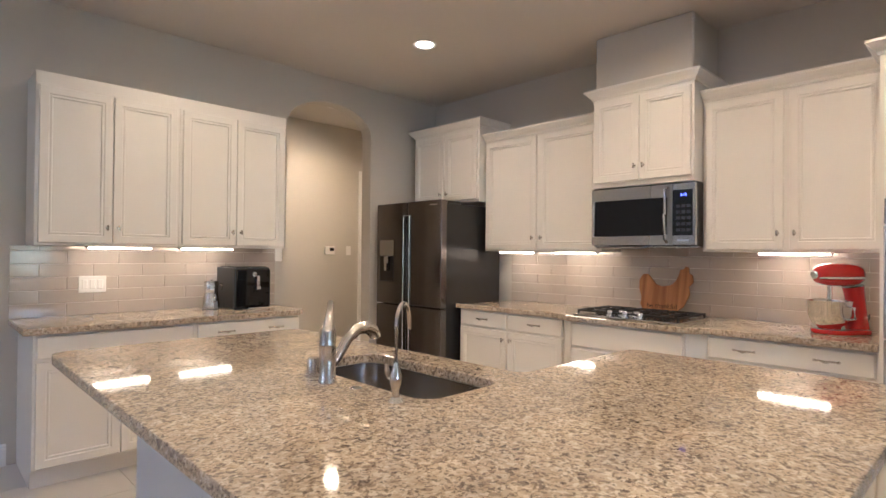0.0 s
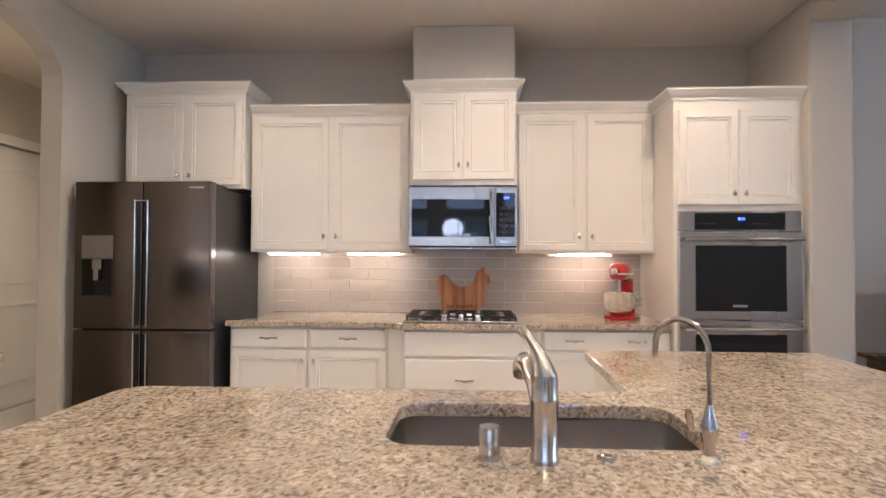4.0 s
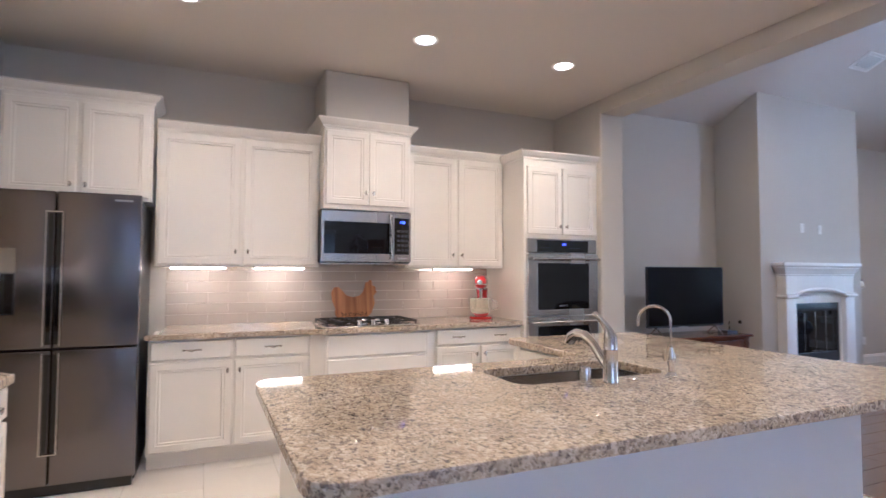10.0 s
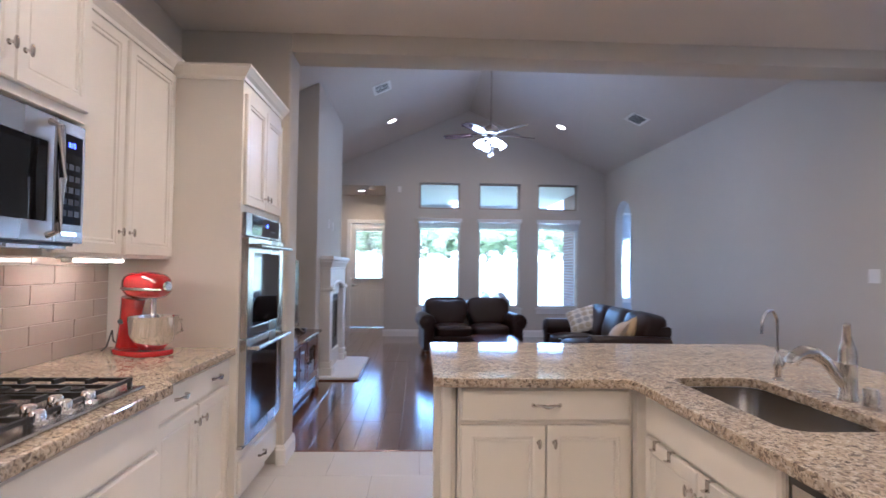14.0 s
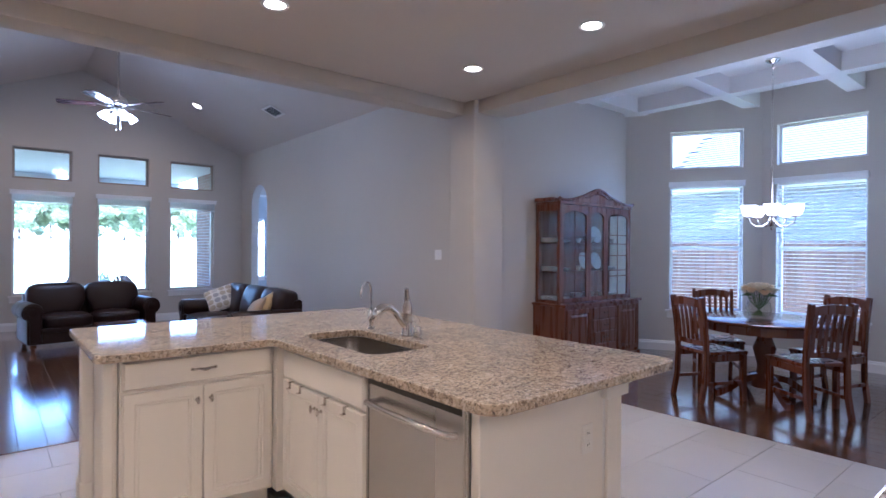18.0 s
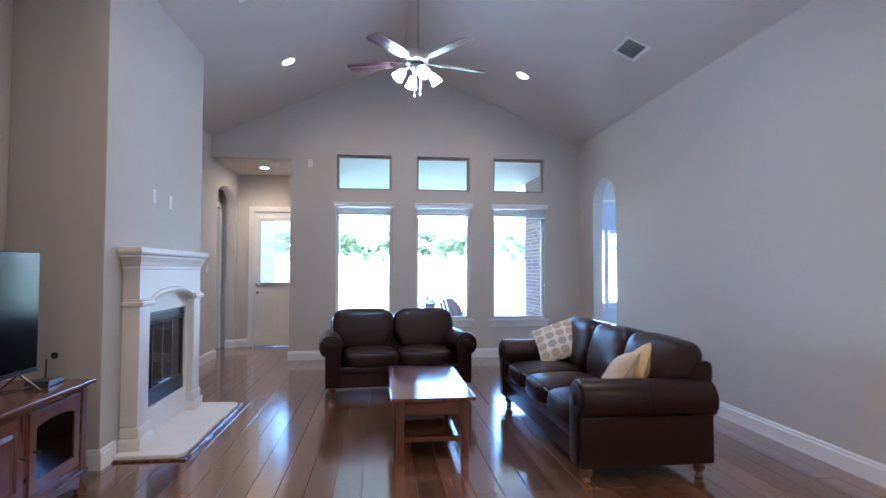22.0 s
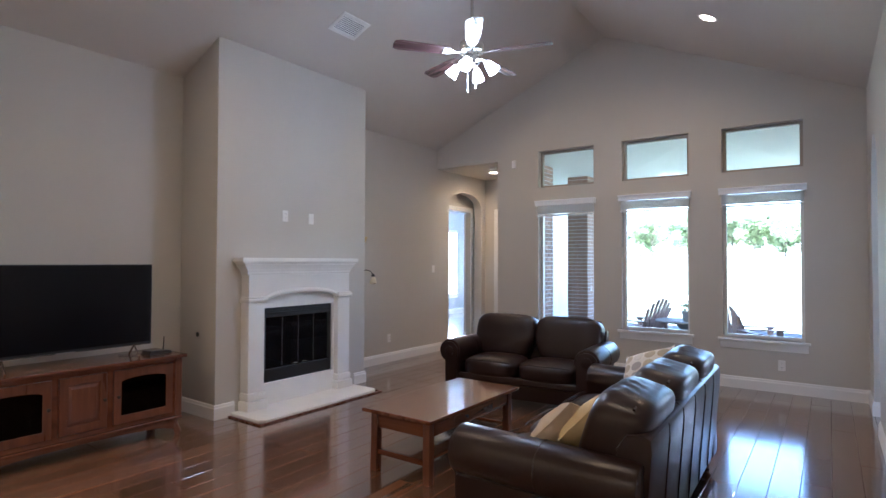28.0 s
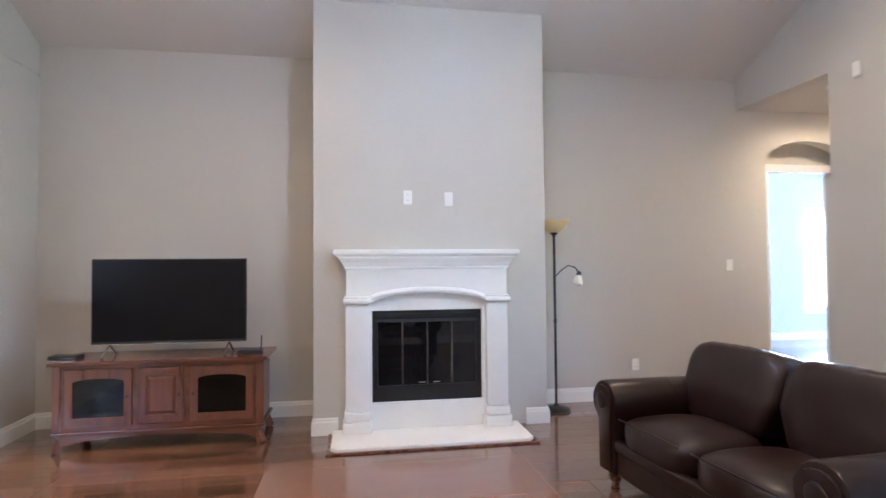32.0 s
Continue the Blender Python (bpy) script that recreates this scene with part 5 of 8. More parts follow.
KC = KITCHEN_W
for x, y in ((3.45, 3.56), (3.45, 2.03), (3.45, 0.85), (1.95, 0.98), (0.11, 0.90), (0.11, 2.13), (1.95, 3.70)):
    recessed(x, y, CZ, power=KC)
recessed(3.85, 5.42, 2.93, power=KC * 2.6)
for x, y in ((3.57, -5.34), (0.66, -5.41), (3.57, -1.9), (0.66, -1.9)):
    recessed(x, y, 0, tilt(x, y), KC * 0.95)
recessed(4.30, -7.60, 2.93, power=KC * 1.1)


def led_bar(m, w):
    b = thing("under_cabinet_light", "glowing LED bar fixed under the wall cabinet", "light bar", m, "under-cabinet lights")
    part("housing", box(0, 0, -0.006, w, 0.075, 0.0, 0.001), PLATE, b)
    part("diffuser", box(0.01, 0.008, -0.0185, w - 0.01, 0.045, -0.0062, 0.003), BAR, b, "glowing diffuser")
    for x in (0.001, w - 0.0095):
        part("end_cap", box(x, 0.006, -0.019, x + 0.0085, 0.05, -0.0062), PLATE, b)


for y in (3.67, 3.07, 1.52):
    led_bar(east(4.50, y) @ at(0, 0, 1.379), 0.40)
for x in (1.42, 1.99):
    led_bar(pose(x, 4.53, 1.379), 0.39)

# ---- living room ----
fp = thing("fireplace", "white painted stone fireplace surround with stepped mantel and black glass firebox", "fireplace")
FY, FX = -3.46, 4.268
_arch = [(FY + 0.36 * math.cos(math.pi * k / 14), 1.025 + 0.055 * math.sin(math.pi * k / 14)) for k in range(15)]
part("surround_face", slab([rect(FY - 0.62, 0.036, FY + 0.62, 1.32), rect(FY - 0.447, 0.25, FY + 0.447, 0.98)], FACE_X @ at(0, 0, 4.205), 0.062, 0.004), STONE, fp)
for s in (-1, 1):
    a, b = sorted((FY + s * 0.475, FY + s * 0.655))
    part("leg", box(4.145, a, 0.20, FX, b, 1.05, 0.012, seg=2), STONE, fp, smooth=True)
    bm = box(4.115, a - 0.022, 0.036, FX, b + 0.022, 0.125, 0.012, seg=2)
    box(4.13, a - 0.012, 0.126, FX, b + 0.012, 0.20, 0.02, bm, 2)
    part("plinth", bm, STONE, fp, smooth=True)
    bm = box(4.115, a - 0.02, 1.045, FX, b + 0.02, 1.085, 0.014, seg=3)
    box(4.13, a - 0.01, 1.085, FX, b + 0.01, 1.10, 0.005, bm)
    part("capital", bm, STONE, fp, smooth=True)
bm = tube([(4.16, FY + 0.46 * math.cos(math.pi * k / 20) , 1.062 + 0.085 * math.sin(math.pi * k / 20)) for k in range(21)], 0.026, 8)
part("arch_molding", bm, STONE, fp, smooth=True)
_lo = [(FY - 0.475, 0.985), (FY + 0.475, 0.985), (FY + 0.475, 1.06)] + [(FY + 0.46 * math.cos(math.pi * k / 20), 1.062 + 0.085 * math.sin(math.pi * k / 20)) for k in range(21)] + [(FY - 0.475, 1.06)]
_hi = [(FY + 0.65, 1.10), (FY + 0.475, 1.10)] + [(FY + 0.46 * math.cos(math.pi * k / 20), 1.075 + 0.095 * math.sin(math.pi * k / 20)) for k in range(1, 20)] + [(FY - 0.475, 1.10), (FY - 0.65, 1.10), (FY - 0.65, 1.325), (FY + 0.65, 1.325)]
part("frieze", slab([_hi], FACE_X @ at(0, 0, 4.150), 0.118, 0.004), STONE, fp, "weathered stone frieze above the arched band")
bm = bmesh.new()
prof = [(0.118, 0.655, 1.310), (0.126, 0.662, 1.318), (0.126, 0.662, 1.336), (0.134, 0.670, 1.345), (0.146, 0.682, 1.365), (0.168, 0.704, 1.390), (0.178, 0.714, 1.402), (0.178, 0.714, 1.415), (0.200, 0.736, 1.422), (0.212, 0.748, 1.436), (0.212, 0.748, 1.470)]
rings = [[bm.verts.new(p) for p in ((4.267, FY + h, z), (4.209 - o * 0.5, FY + h, z), (4.209 - o * 0.5, FY - h, z), (4.267, FY - h, z))] for o, h, z in prof]
for r0, r1 in zip(rings, rings[1:]):
    for i in range(4):
        bm.faces.new((r0[i], r0[(i + 1) % 4], r1[(i + 1) % 4], r1[i]))
bm.faces.new(rings[0][::-1]), bm.faces.new(rings[-1])
bmesh.ops.bevel(bm, geom=[e for e in bm.edges if all(abs(v.co.z - 1.47) < 1e-5 for v in e.verts)], offset=0.006, segments=2, affect="EDGES")
part("mantel_shelf", bm, STONE, fp)
hs = tagged(finish("hearth", slab([[(3.80, FY - 0.71), (3.85, FY - 0.76), (4.267, FY - 0.76), (4.267, FY + 0.76), (3.85, FY + 0.76), (3.80, FY + 0.71)]], at(0, 0, 0.004), 0.032, 0.012), STONE), "low white stone hearth slab on the wood floor", "hearth")
hb = thing("hearth_border", "dark wood strip bordering the hearth slab", "trim")
for x0, y0, x1, y1 in ((3.772, FY - 0.79, 3.797, FY + 0.79), (3.7975, FY + 0.765, 4.25, FY + 0.79), (3.7975, FY - 0.79, 4.25, FY - 0.765)):
    part("strip", box(x0, y0, 0.001, x1, y1, 0.014, 0.003), MAHOG, hb)
fb = thing("firebox", "black metal firebox insert with four glass bifold doors", "fireplace insert")
part("frame", slab([rect(FY - 0.446, 0.251, FY + 0.446, 0.979), rect(FY - 0.405, 0.375, FY + 0.405, 0.895)], FACE_X @ at(0, 0, 4.225), 0.03, 0.003), BLACK, fb)
part("lower_panel", box(4.219, FY - 0.44, 0.256, 4.2245, FY + 0.44, 0.365, 0.002), BLACK, fb)
part("hood", slab([[(4.205, 0.885), (4.2245, 0.91), (4.2245, 0.885)]], FACE_Y @ at(0, 0, FY - 0.42), 0.84), BLACK, fb)
for z in (0.925, 0.945):
    part("louvre", box(4.212, FY - 0.42, z, 4.2245, FY + 0.42, z + 0.007), IRON, fb)
FBRICK = material("sooty_firebrick", (0.05, 0.045, 0.04), 0.9, var=0.3, scale=10, bump=0.4)
part("firebox_back", boxes((4.265, FY - 0.40, 0.37, 4.267, FY + 0.40, 0.90)), FBRICK, fb)
for i in range(4):
    y = FY - 0.405 + i * 0.2025
    d = part("glass_door", box(4.236, y + 0.004, 0.378, 4.241, y + 0.1985, 0.893), BLACKGLASS, fb)
    for yy in (y + 0.0015, y + 0.1955):
        part("door_stile", box(4.2315, yy, 0.377, 4.2355, yy + 0.005, 0.894), STEEL if i in (1, 2) or yy > FY - 0.3 and yy < FY + 0.3 else BLACK, d)
for y in (FY - 0.07, FY + 0.05):
    part("door_handle", tube([(4.231, y - 0.03, 0.40), (4.21, y - 0.025, 0.40), (4.21, y + 0.025, 0.40), (4.231, y + 0.03, 0.40)], 0.004, 6), NICKEL, fb)

# television console
TCM = east(4.17, -0.72) @ Matrix.Diagonal((0.89, 1, 1, 1))
tc = thing("tv_console", "reddish cherry media console with two glass doors, one panel door", "tv stand", TCM)
part("top", box(-0.03, -0.03, 0.632, 1.68, 0.485, 0.66, 0.006, seg=2), CHERRYX, tc)
part("body", boxes((0.03, 0.035, 0.15, 0.055, 0.46, 0.6315), (1.595, 0.035, 0.15, 1.62, 0.46, 0.6315), (0.055, 0.44, 0.15, 1.595, 0.46, 0.6315), (0.055, 0.035, 0.15, 1.595, 0.44, 0.172), (0.61, 0.035, 0.172, 0.625, 0.44, 0.6315), (1.025, 0.035, 0.172, 1.04, 0.44, 0.6315)), CHERRY, tc)
part("shelf", box(0.056, 0.06, 0.385, 0.609, 0.439, 0.40), CHERRYX, tc)
part("shelf", box(1.041, 0.06, 0.385, 1.594, 0.439, 0.40), CHERRYX, tc)
part("face_frame", slab([rect(0.03, 0.15, 1.62, 0.6315), rect(0.085, 0.185, 0.60, 0.600), rect(0.645, 0.185, 1.005, 0.600), rect(1.05, 0.185, 1.565, 0.600)], FACE_Y @ at(0, 0, 0.012), 0.022, 0.001), CHERRYX, tc)
part("lower_molding", box(0.0, -0.012, 0.128, 1.65, 0.47, 0.1495, 0.006, seg=2), CHERRYX, tc)
_ap = [(0.06, 0.1275), (1.59, 0.1275), (1.59, 0.05)] + [(0.825 + 0.70 * math.cos(math.pi * k / 16), 0.055 + 0.045 * math.sin(math.pi * k / 16)) for k in range(17)] + [(0.06, 0.05)]
part("apron", slab([_ap], FACE_Y @ at(0, 0, 0.01), 0.02, 0.002), CHERRYX, tc, "curved apron rail")
for x, sx in ((0.03, -1), (1.62, 1)):
    for y, sy in ((0.03, -1), (0.44, 1)):
        pts = [(x - sx * 0.02, y - sy * 0.01, 0.1275), (x - sx * 0.015, y - sy * 0.01, 0.08), (x + sx * 0.012, y + sy * 0.012, 0.004)]
        part("foot", tube(pts, 0.02, rect_wh=(0.055, 0.05)), CHERRY, tc)
    part("corner_post", box(x - 0.03, 0.002, 0.150, x + 0.03, 0.0118, 0.6315, 0.003), CHERRY, tc)
for x0 in (0.088, 1.053):
    lp = rect(0, 0, 0.509, 0.409)
    hole = [(0.06, 0.06), (0.449, 0.06), (0.449, 0.315)] + [(0.2545 + 0.1945 * math.cos(math.pi * k / 12), 0.315 + 0.028 * math.sin(math.pi * k / 12)) for k in range(1, 12)] + [(0.06, 0.315)]
    d = part("door", slab([lp, hole], FACE_Y @ at(0, 0, 0.002), 0.019, 0.002), CHERRY, tc, "glazed door with an arched top rail", m=at(x0, 0, 0.188))
    part("pane", box(0.055, 0.010, 0.055, 0.454, 0.013, 0.35), TINT, d)
    part("knob", lathe([(0.005, 0), (0.005, 0.012), (0.013, 0.02), (0.012, 0.028), (0.0, 0.030)], 12), IRON, d, "dark metal knob", True, pose(0.48 if x0 < 0.5 else 0.03, 0.002, 0.21, 90, 0, 0))
d = part("door", rings_panel(0.354, 0.409, [(0.0, -0.014), (0.003, -0.018), (0.055, -0.018), (0.060, -0.006), (0.068, -0.006), (0.088, -0.014), (0.09, -0.014)], 0.0), CHERRY, tc, "raised panel centre door", m=at(0.648, 0.02, 0.188))
part("knob", lathe([(0.005, 0), (0.005, 0.012), (0.013, 0.02), (0.012, 0.028), (0.0, 0.030)], 12), IRON, d, "dark metal knob", True, pose(0.325, -0.018, 0.21, 90, 0, 0))
for x in (0.12, 1.08):
    bx = thing("media_box", "flat black media player behind the console glass", "media player", TCM @ at(x, 0.14, 0.4005))
    part("case", box(0, 0, 0.006, 0.36, 0.24, 0.06, 0.004), BLACK, bx)
    part("front_strip", box(0.02, -0.0015, 0.02, 0.34, -0.0002, 0.046), BLACKGLASS, bx)
    for fx in (0.02, 0.32):
        part("foot", box(fx, 0.02, 0.0, fx + 0.02, 0.22, 0.0059), BLACK, bx)
SCREEN = material("matte_dark_screen", (0.006, 0.006, 0.008), 0.16, var=0.05)
SCREEN.node_tree.nodes["Principled BSDF"].inputs["Specular IOR Level"].default_value = 0.22
tv = thing("television", "large flat black television on two splayed metal feet", "television", east(4.36, -0.89) @ Matrix.Diagonal((0.972, 1, 1, 1)))
part("panel", box(0, 0, 0.755, 1.165, 0.035, 1.408, 0.004, seg=2), BLACK, tv)
part("screen", box(0.007, -0.0016, 0.772, 1.158, -0.0002, 1.401), SCREEN, tv, "dark glossy screen")
part("rear_housing", box(0.25, 0.0355, 0.80, 0.92, 0.075, 1.15, 0.015), BLACK, tv)
part("bottom_trim", box(0.0, -0.003, 0.748, 1.165, 0.03, 0.7545), STEEL, tv)
for x in (0.13, 1.03):
    bm = tube([(x, 0.015, 0.75), (x - 0.01, -0.10, 0.665)], 0.007, 8)
    tube([(x, 0.015, 0.75), (x + 0.01, 0.12, 0.665)], 0.007, 8, bm)
    part("stand_foot", bm, NICKEL, tv, "splayed metal foot", True)
rt = thing("router", "small black router with an upright antenna on the console", "router", pose(4.34, -2.06, 0.6605, 0, 0, -84))
bm = slab([[(-0.10, 0), (0.10, 0), (0.09, 0.022), (-0.085, 0.034)]], FACE_Y @ at(0, 0, -0.06), 0.12, 0.004)
part("case", bm, BLACK, rt)
part("antenna", tube([(0.075, 0.03, 0.02), (0.08, 0.03, 0.06), (0.082, 0.03, 0.13)], [0.006, 0.005, 0.004], 8), BLACK, rt, smooth=True)
part("cable", tube([(-0.10, 0.03, 0.01), (-0.16, 0.05, 0.006), (-0.2, 0.12, 0.006), (-0.22, 0.17, 0.006)], 0.003, 6), BLACK, rt)
sb = thing("cable_box", "slim black box at the end of the console", "media player", pose(4.32, -0.74, 0.6605, 0, 0, -90))
part("case", box(-0.1, -0.06, 0, 0.1, 0.06, 0.028, 0.004), BLACK, sb)
part("front_strip", box(-0.08, -0.0615, 0.008, 0.08, -0.0602, 0.02), BLACKGLASS, sb)
ch = tagged(finish("cable_grommet", lathe([(0.022, 0), (0.022, 0.006), (0.012, 0.008), (0.010, 0.0085)], 14, m=pose(4.56, -2.551, 0.75, -90, 0, 0)), BLACK), "small black cable grommet on the chimney wall", "grommet")

# floor lamp behind the chimney breast
fl = thing("floor_lamp", "black floor lamp with amber bowl uplight and a reading arm", "floor lamp", pose(4.62, -4.70, 0))
part("base", lathe([(0.13, 0), (0.13, 0.015), (0.11, 0.03), (0.03, 0.045), (0.014, 0.07)], 24), BLACK, fl, smooth=True)
part("pole", lathe([(0.012, 0.07), (0.012, 0.80), (0.018, 0.82), (0.012, 0.84), (0.012, 1.60), (0.03, 1.62), (0.04, 1.635)], 12), BLACK, fl, smooth=True)
part("bowl_shade", lathe([(0.03, 1.630), (0.07, 1.645), (0.115, 1.685), (0.145, 1.745), (0.141, 1.745), (0.11, 1.69), (0.065, 1.652), (0.0, 1.645)], 24), CREAMSHADE, fl, "amber glass bowl", True)
part("reading_arm", tube([(0, 0, 1.22), (-0.02, -0.05, 1.28), (-0.06, -0.11, 1.33), (-0.10, -0.16, 1.31), (-0.115, -0.18, 1.27)], 0.006, 8), BLACK, fl, smooth=True)
part("reading_socket", lathe([(0.022, 0.0), (0.022, 0.03), (0.01, 0.045)], 12, m=pose(-0.118, -0.185, 1.235, 12, 10, 0)), BLACK, fl, smooth=True)
part("reading_shade", lathe([(0.024, 0.0), (0.036, -0.03), (0.046, -0.07), (0.042, -0.085), (0.03, -0.085), (0.0, -0.06)], 18, m=pose(-0.118, -0.185, 1.235, 14, 12, 0)), material("cream_lamp_glass", (0.86, 0.80, 0.64), 0.3, var=0.04), fl, "cream glass tulip", True)


# ---- sofas ----
LEATHERWOOD = wood_material("turned_foot_wood", (0.10, 0.035, 0.016), (0.24, 0.10, 0.045), 0.35, 20, "z", 0.15, 0.2, 0.1)


def sofa(name, label, m, seats, width, depth):
    """Local x along the width from the middle, front edge at y=0 facing -y."""
    s = thing(name, label, "sofa", m)
    hw, aw = width / 2, 0.225
    part("seat_rail", box(-hw + 0.10, 0.035, 0.095, hw - 0.10, depth - 0.04, 0.285, 0.02, seg=3), LEATHER, s, smooth=True)
    bm = soft(width - 0.20, 0.06, 0.07, 5, 5, m=at(0, 0.045, 0.275))
    part("front_piping", bm, LEATHER, s, smooth=True)
    # back frame, leaning
    prof = [(depth - 0.20, 0.10), (depth - 0.03, 0.10), (depth + 0.015, 0.66), (depth + 0.012, 0.715), (depth - 0.02, 0.73), (depth - 0.09, 0.72), (depth - 0.13, 0.66)]
    part("back_frame", slab([prof], FACE_X @ at(0, 0, -hw + 0.105), width - 0.21, 0.012), LEATHER, s, smooth=True)
    for i in range(1, 2 * seats):
        x = -hw + 0.105 + (width - 0.21) * i / (2 * seats)
        part("back_seam", tube([(x, depth - 0.025, 0.12), (x, depth + 0.016, 0.65), (x, depth + 0.015, 0.705), (x, depth - 0.02, 0.732)], 0.0035, 5), LEATHER, s)
    cw = (width - 2 * aw) / seats
    for i in range(seats):
        x = -hw + aw + cw * (i + 0.5)
        bm = soft(cw - 0.006, depth - 0.30, 0.19, 4.2, 11, 0.20, m=at(x, (depth - 0.30) / 2 + 0.002, 0.365))
        bm.normal_update()
        wrinkle(bm, 0.005, 0.22, i * 3.1 + width)
        part("seat_cushion", bm, LEATHER, s, smooth=True)
        part("seat_welt", tube([(x - cw / 2 + 0.04, 0.012, 0.445), (x - cw / 4, 0.0, 0.452), (x + cw / 4, 0.0, 0.452), (x + cw / 2 - 0.04, 0.012, 0.445)], 0.005, 6), LEATHER, s)
        bw = (width - 0.24) / seats
        x = -hw + 0.12 + bw * (i + 0.5)
        bm = soft(bw + 0.004, 0.29, 0.465, 5.0, 17, 0.0, m=pose(x, depth - 0.165, 0.614, -11, 0, 0))
        for v in bm.verts:
            t = max(0, (v.co.z - 0.62) / 0.3)
            v.co.y += 0.02 * t - 0.02 * (1 - t)
            e = 1 - min(1, abs(v.co.x - x) / (bw / 2))
            if v.co.z < 0.62:
                v.co.x = x + (v.co.x - x) * (1 + (cw / bw - 1) * min(1, (0.62 - v.co.z) / 0.12))
            v.co.z += 0.014 * min(1, e * 3) * t
        bm.normal_update()
        wrinkle(bm, 0.006, 0.19, i * 5.7 + width)
        for v in bm.verts:
            ux = abs(v.co.x - x) / (cw / 2)
            v.co.z += 0.009 * math.sin(v.co.x * 75 + 6 * math.sin(v.co.y * 9 + i)) * max(0, 1 - abs(v.co.y - depth + 0.15) / 0.14) * max(0, (v.co.z - 0.74) / 0.1) * (1 - min(1, ux)) * 0.7
        part("back_cushion", bm, LEATHER, s, smooth=True)
        part("top_seam", tube([(x - bw / 2 + 0.04, depth - 0.07, 0.815), (x - bw / 4, depth - 0.065, 0.832), (x, depth - 0.065, 0.835), (x + bw / 4, depth - 0.065, 0.832), (x + bw / 2 - 0.04, depth - 0.07, 0.815)], 0.006, 6), LEATHER, s)
    for sd in (-1, 1):
        c, r = hw - 0.105, 0.122
        pts = [(hw - 0.21, 0.10), (hw - 0.21, 0.47)] + [(c + r * math.cos(a), 0.515 + r * math.sin(a)) for a in [math.pi * (1.05 - k / 14 * 1.38) for k in range(15)]] + [(hw - 0.045, 0.42), (hw - 0.045, 0.10)]
        pts = [(sd * x, z) for x, z in pts]
        bm = slab([pts], FACE_Y @ at(0, 0, 0.012), depth - 0.03, 0.018)
        for v in bm.verts:
            if v.co.z > 0.42:
                v.co.z -= 0.02 * (v.co.y / depth)
                v.co.z += 0.006 * math.sin(v.co.y * 17)
        part("arm", bm, LEATHER, s, smooth=True)
        sc = [(sd * (c + 0.098 * math.cos(a)), 0.515 + 0.098 * math.sin(a)) for a in [math.pi * (1.10 - k / 14 * 1.4) for k in range(15)]] + [(sd * (hw - 0.07), 0.40), (sd * (hw - 0.075), 0.115), (sd * (hw - 0.19), 0.115), (sd * (hw - 0.195), 0.47)]
        part("arm_front", slab([sc], FACE_Y @ at(0, 0, -0.004), 0.0155, 0.005), LEATHER, s, smooth=True)
        part("arm_scroll", lathe([(0.05, 0.0), (0.05, 0.006), (0.04, 0.012), (0.0, 0.014)], 18, m=pose(sd * c, -0.0042, 0.52, 90, 0, 0)), LEATHER, s, smooth=True)
        part("arm_seam", tube([(sd * (c + 0.123 * math.cos(a)), depth * 0.5, 0.507 + 0.123 * math.sin(a)) for a in [math.pi * (1.0 - k / 12 * 1.2) for k in range(13)]], 0.0035, 5), LEATHER, s)
        for y in (0.075, depth - 0.085):
            part("foot", lathe([(0.022, 0.0), (0.028, 0.012), (0.02, 0.03), (0.036, 0.045), (0.042, 0.065), (0.034, 0.08), (0.045, 0.0945)], 16, m=at(sd * (hw - 0.12), y, 0)), LEATHERWOOD, s, "turned wooden bun foot", True)
    return s


sofa("loveseat", "two-seat dark brown leather loveseat with rolled arms and turned feet", pose(2.235, -4.42, 0, 0, 0, 185.5), 2, 1.63, 0.86)
sofa("sofa", "three-seat dark brown leather sofa with rolled arms and turned feet", pose(1.265, -2.96, 0, 0, 0, 91), 3, 2.14, 0.91)


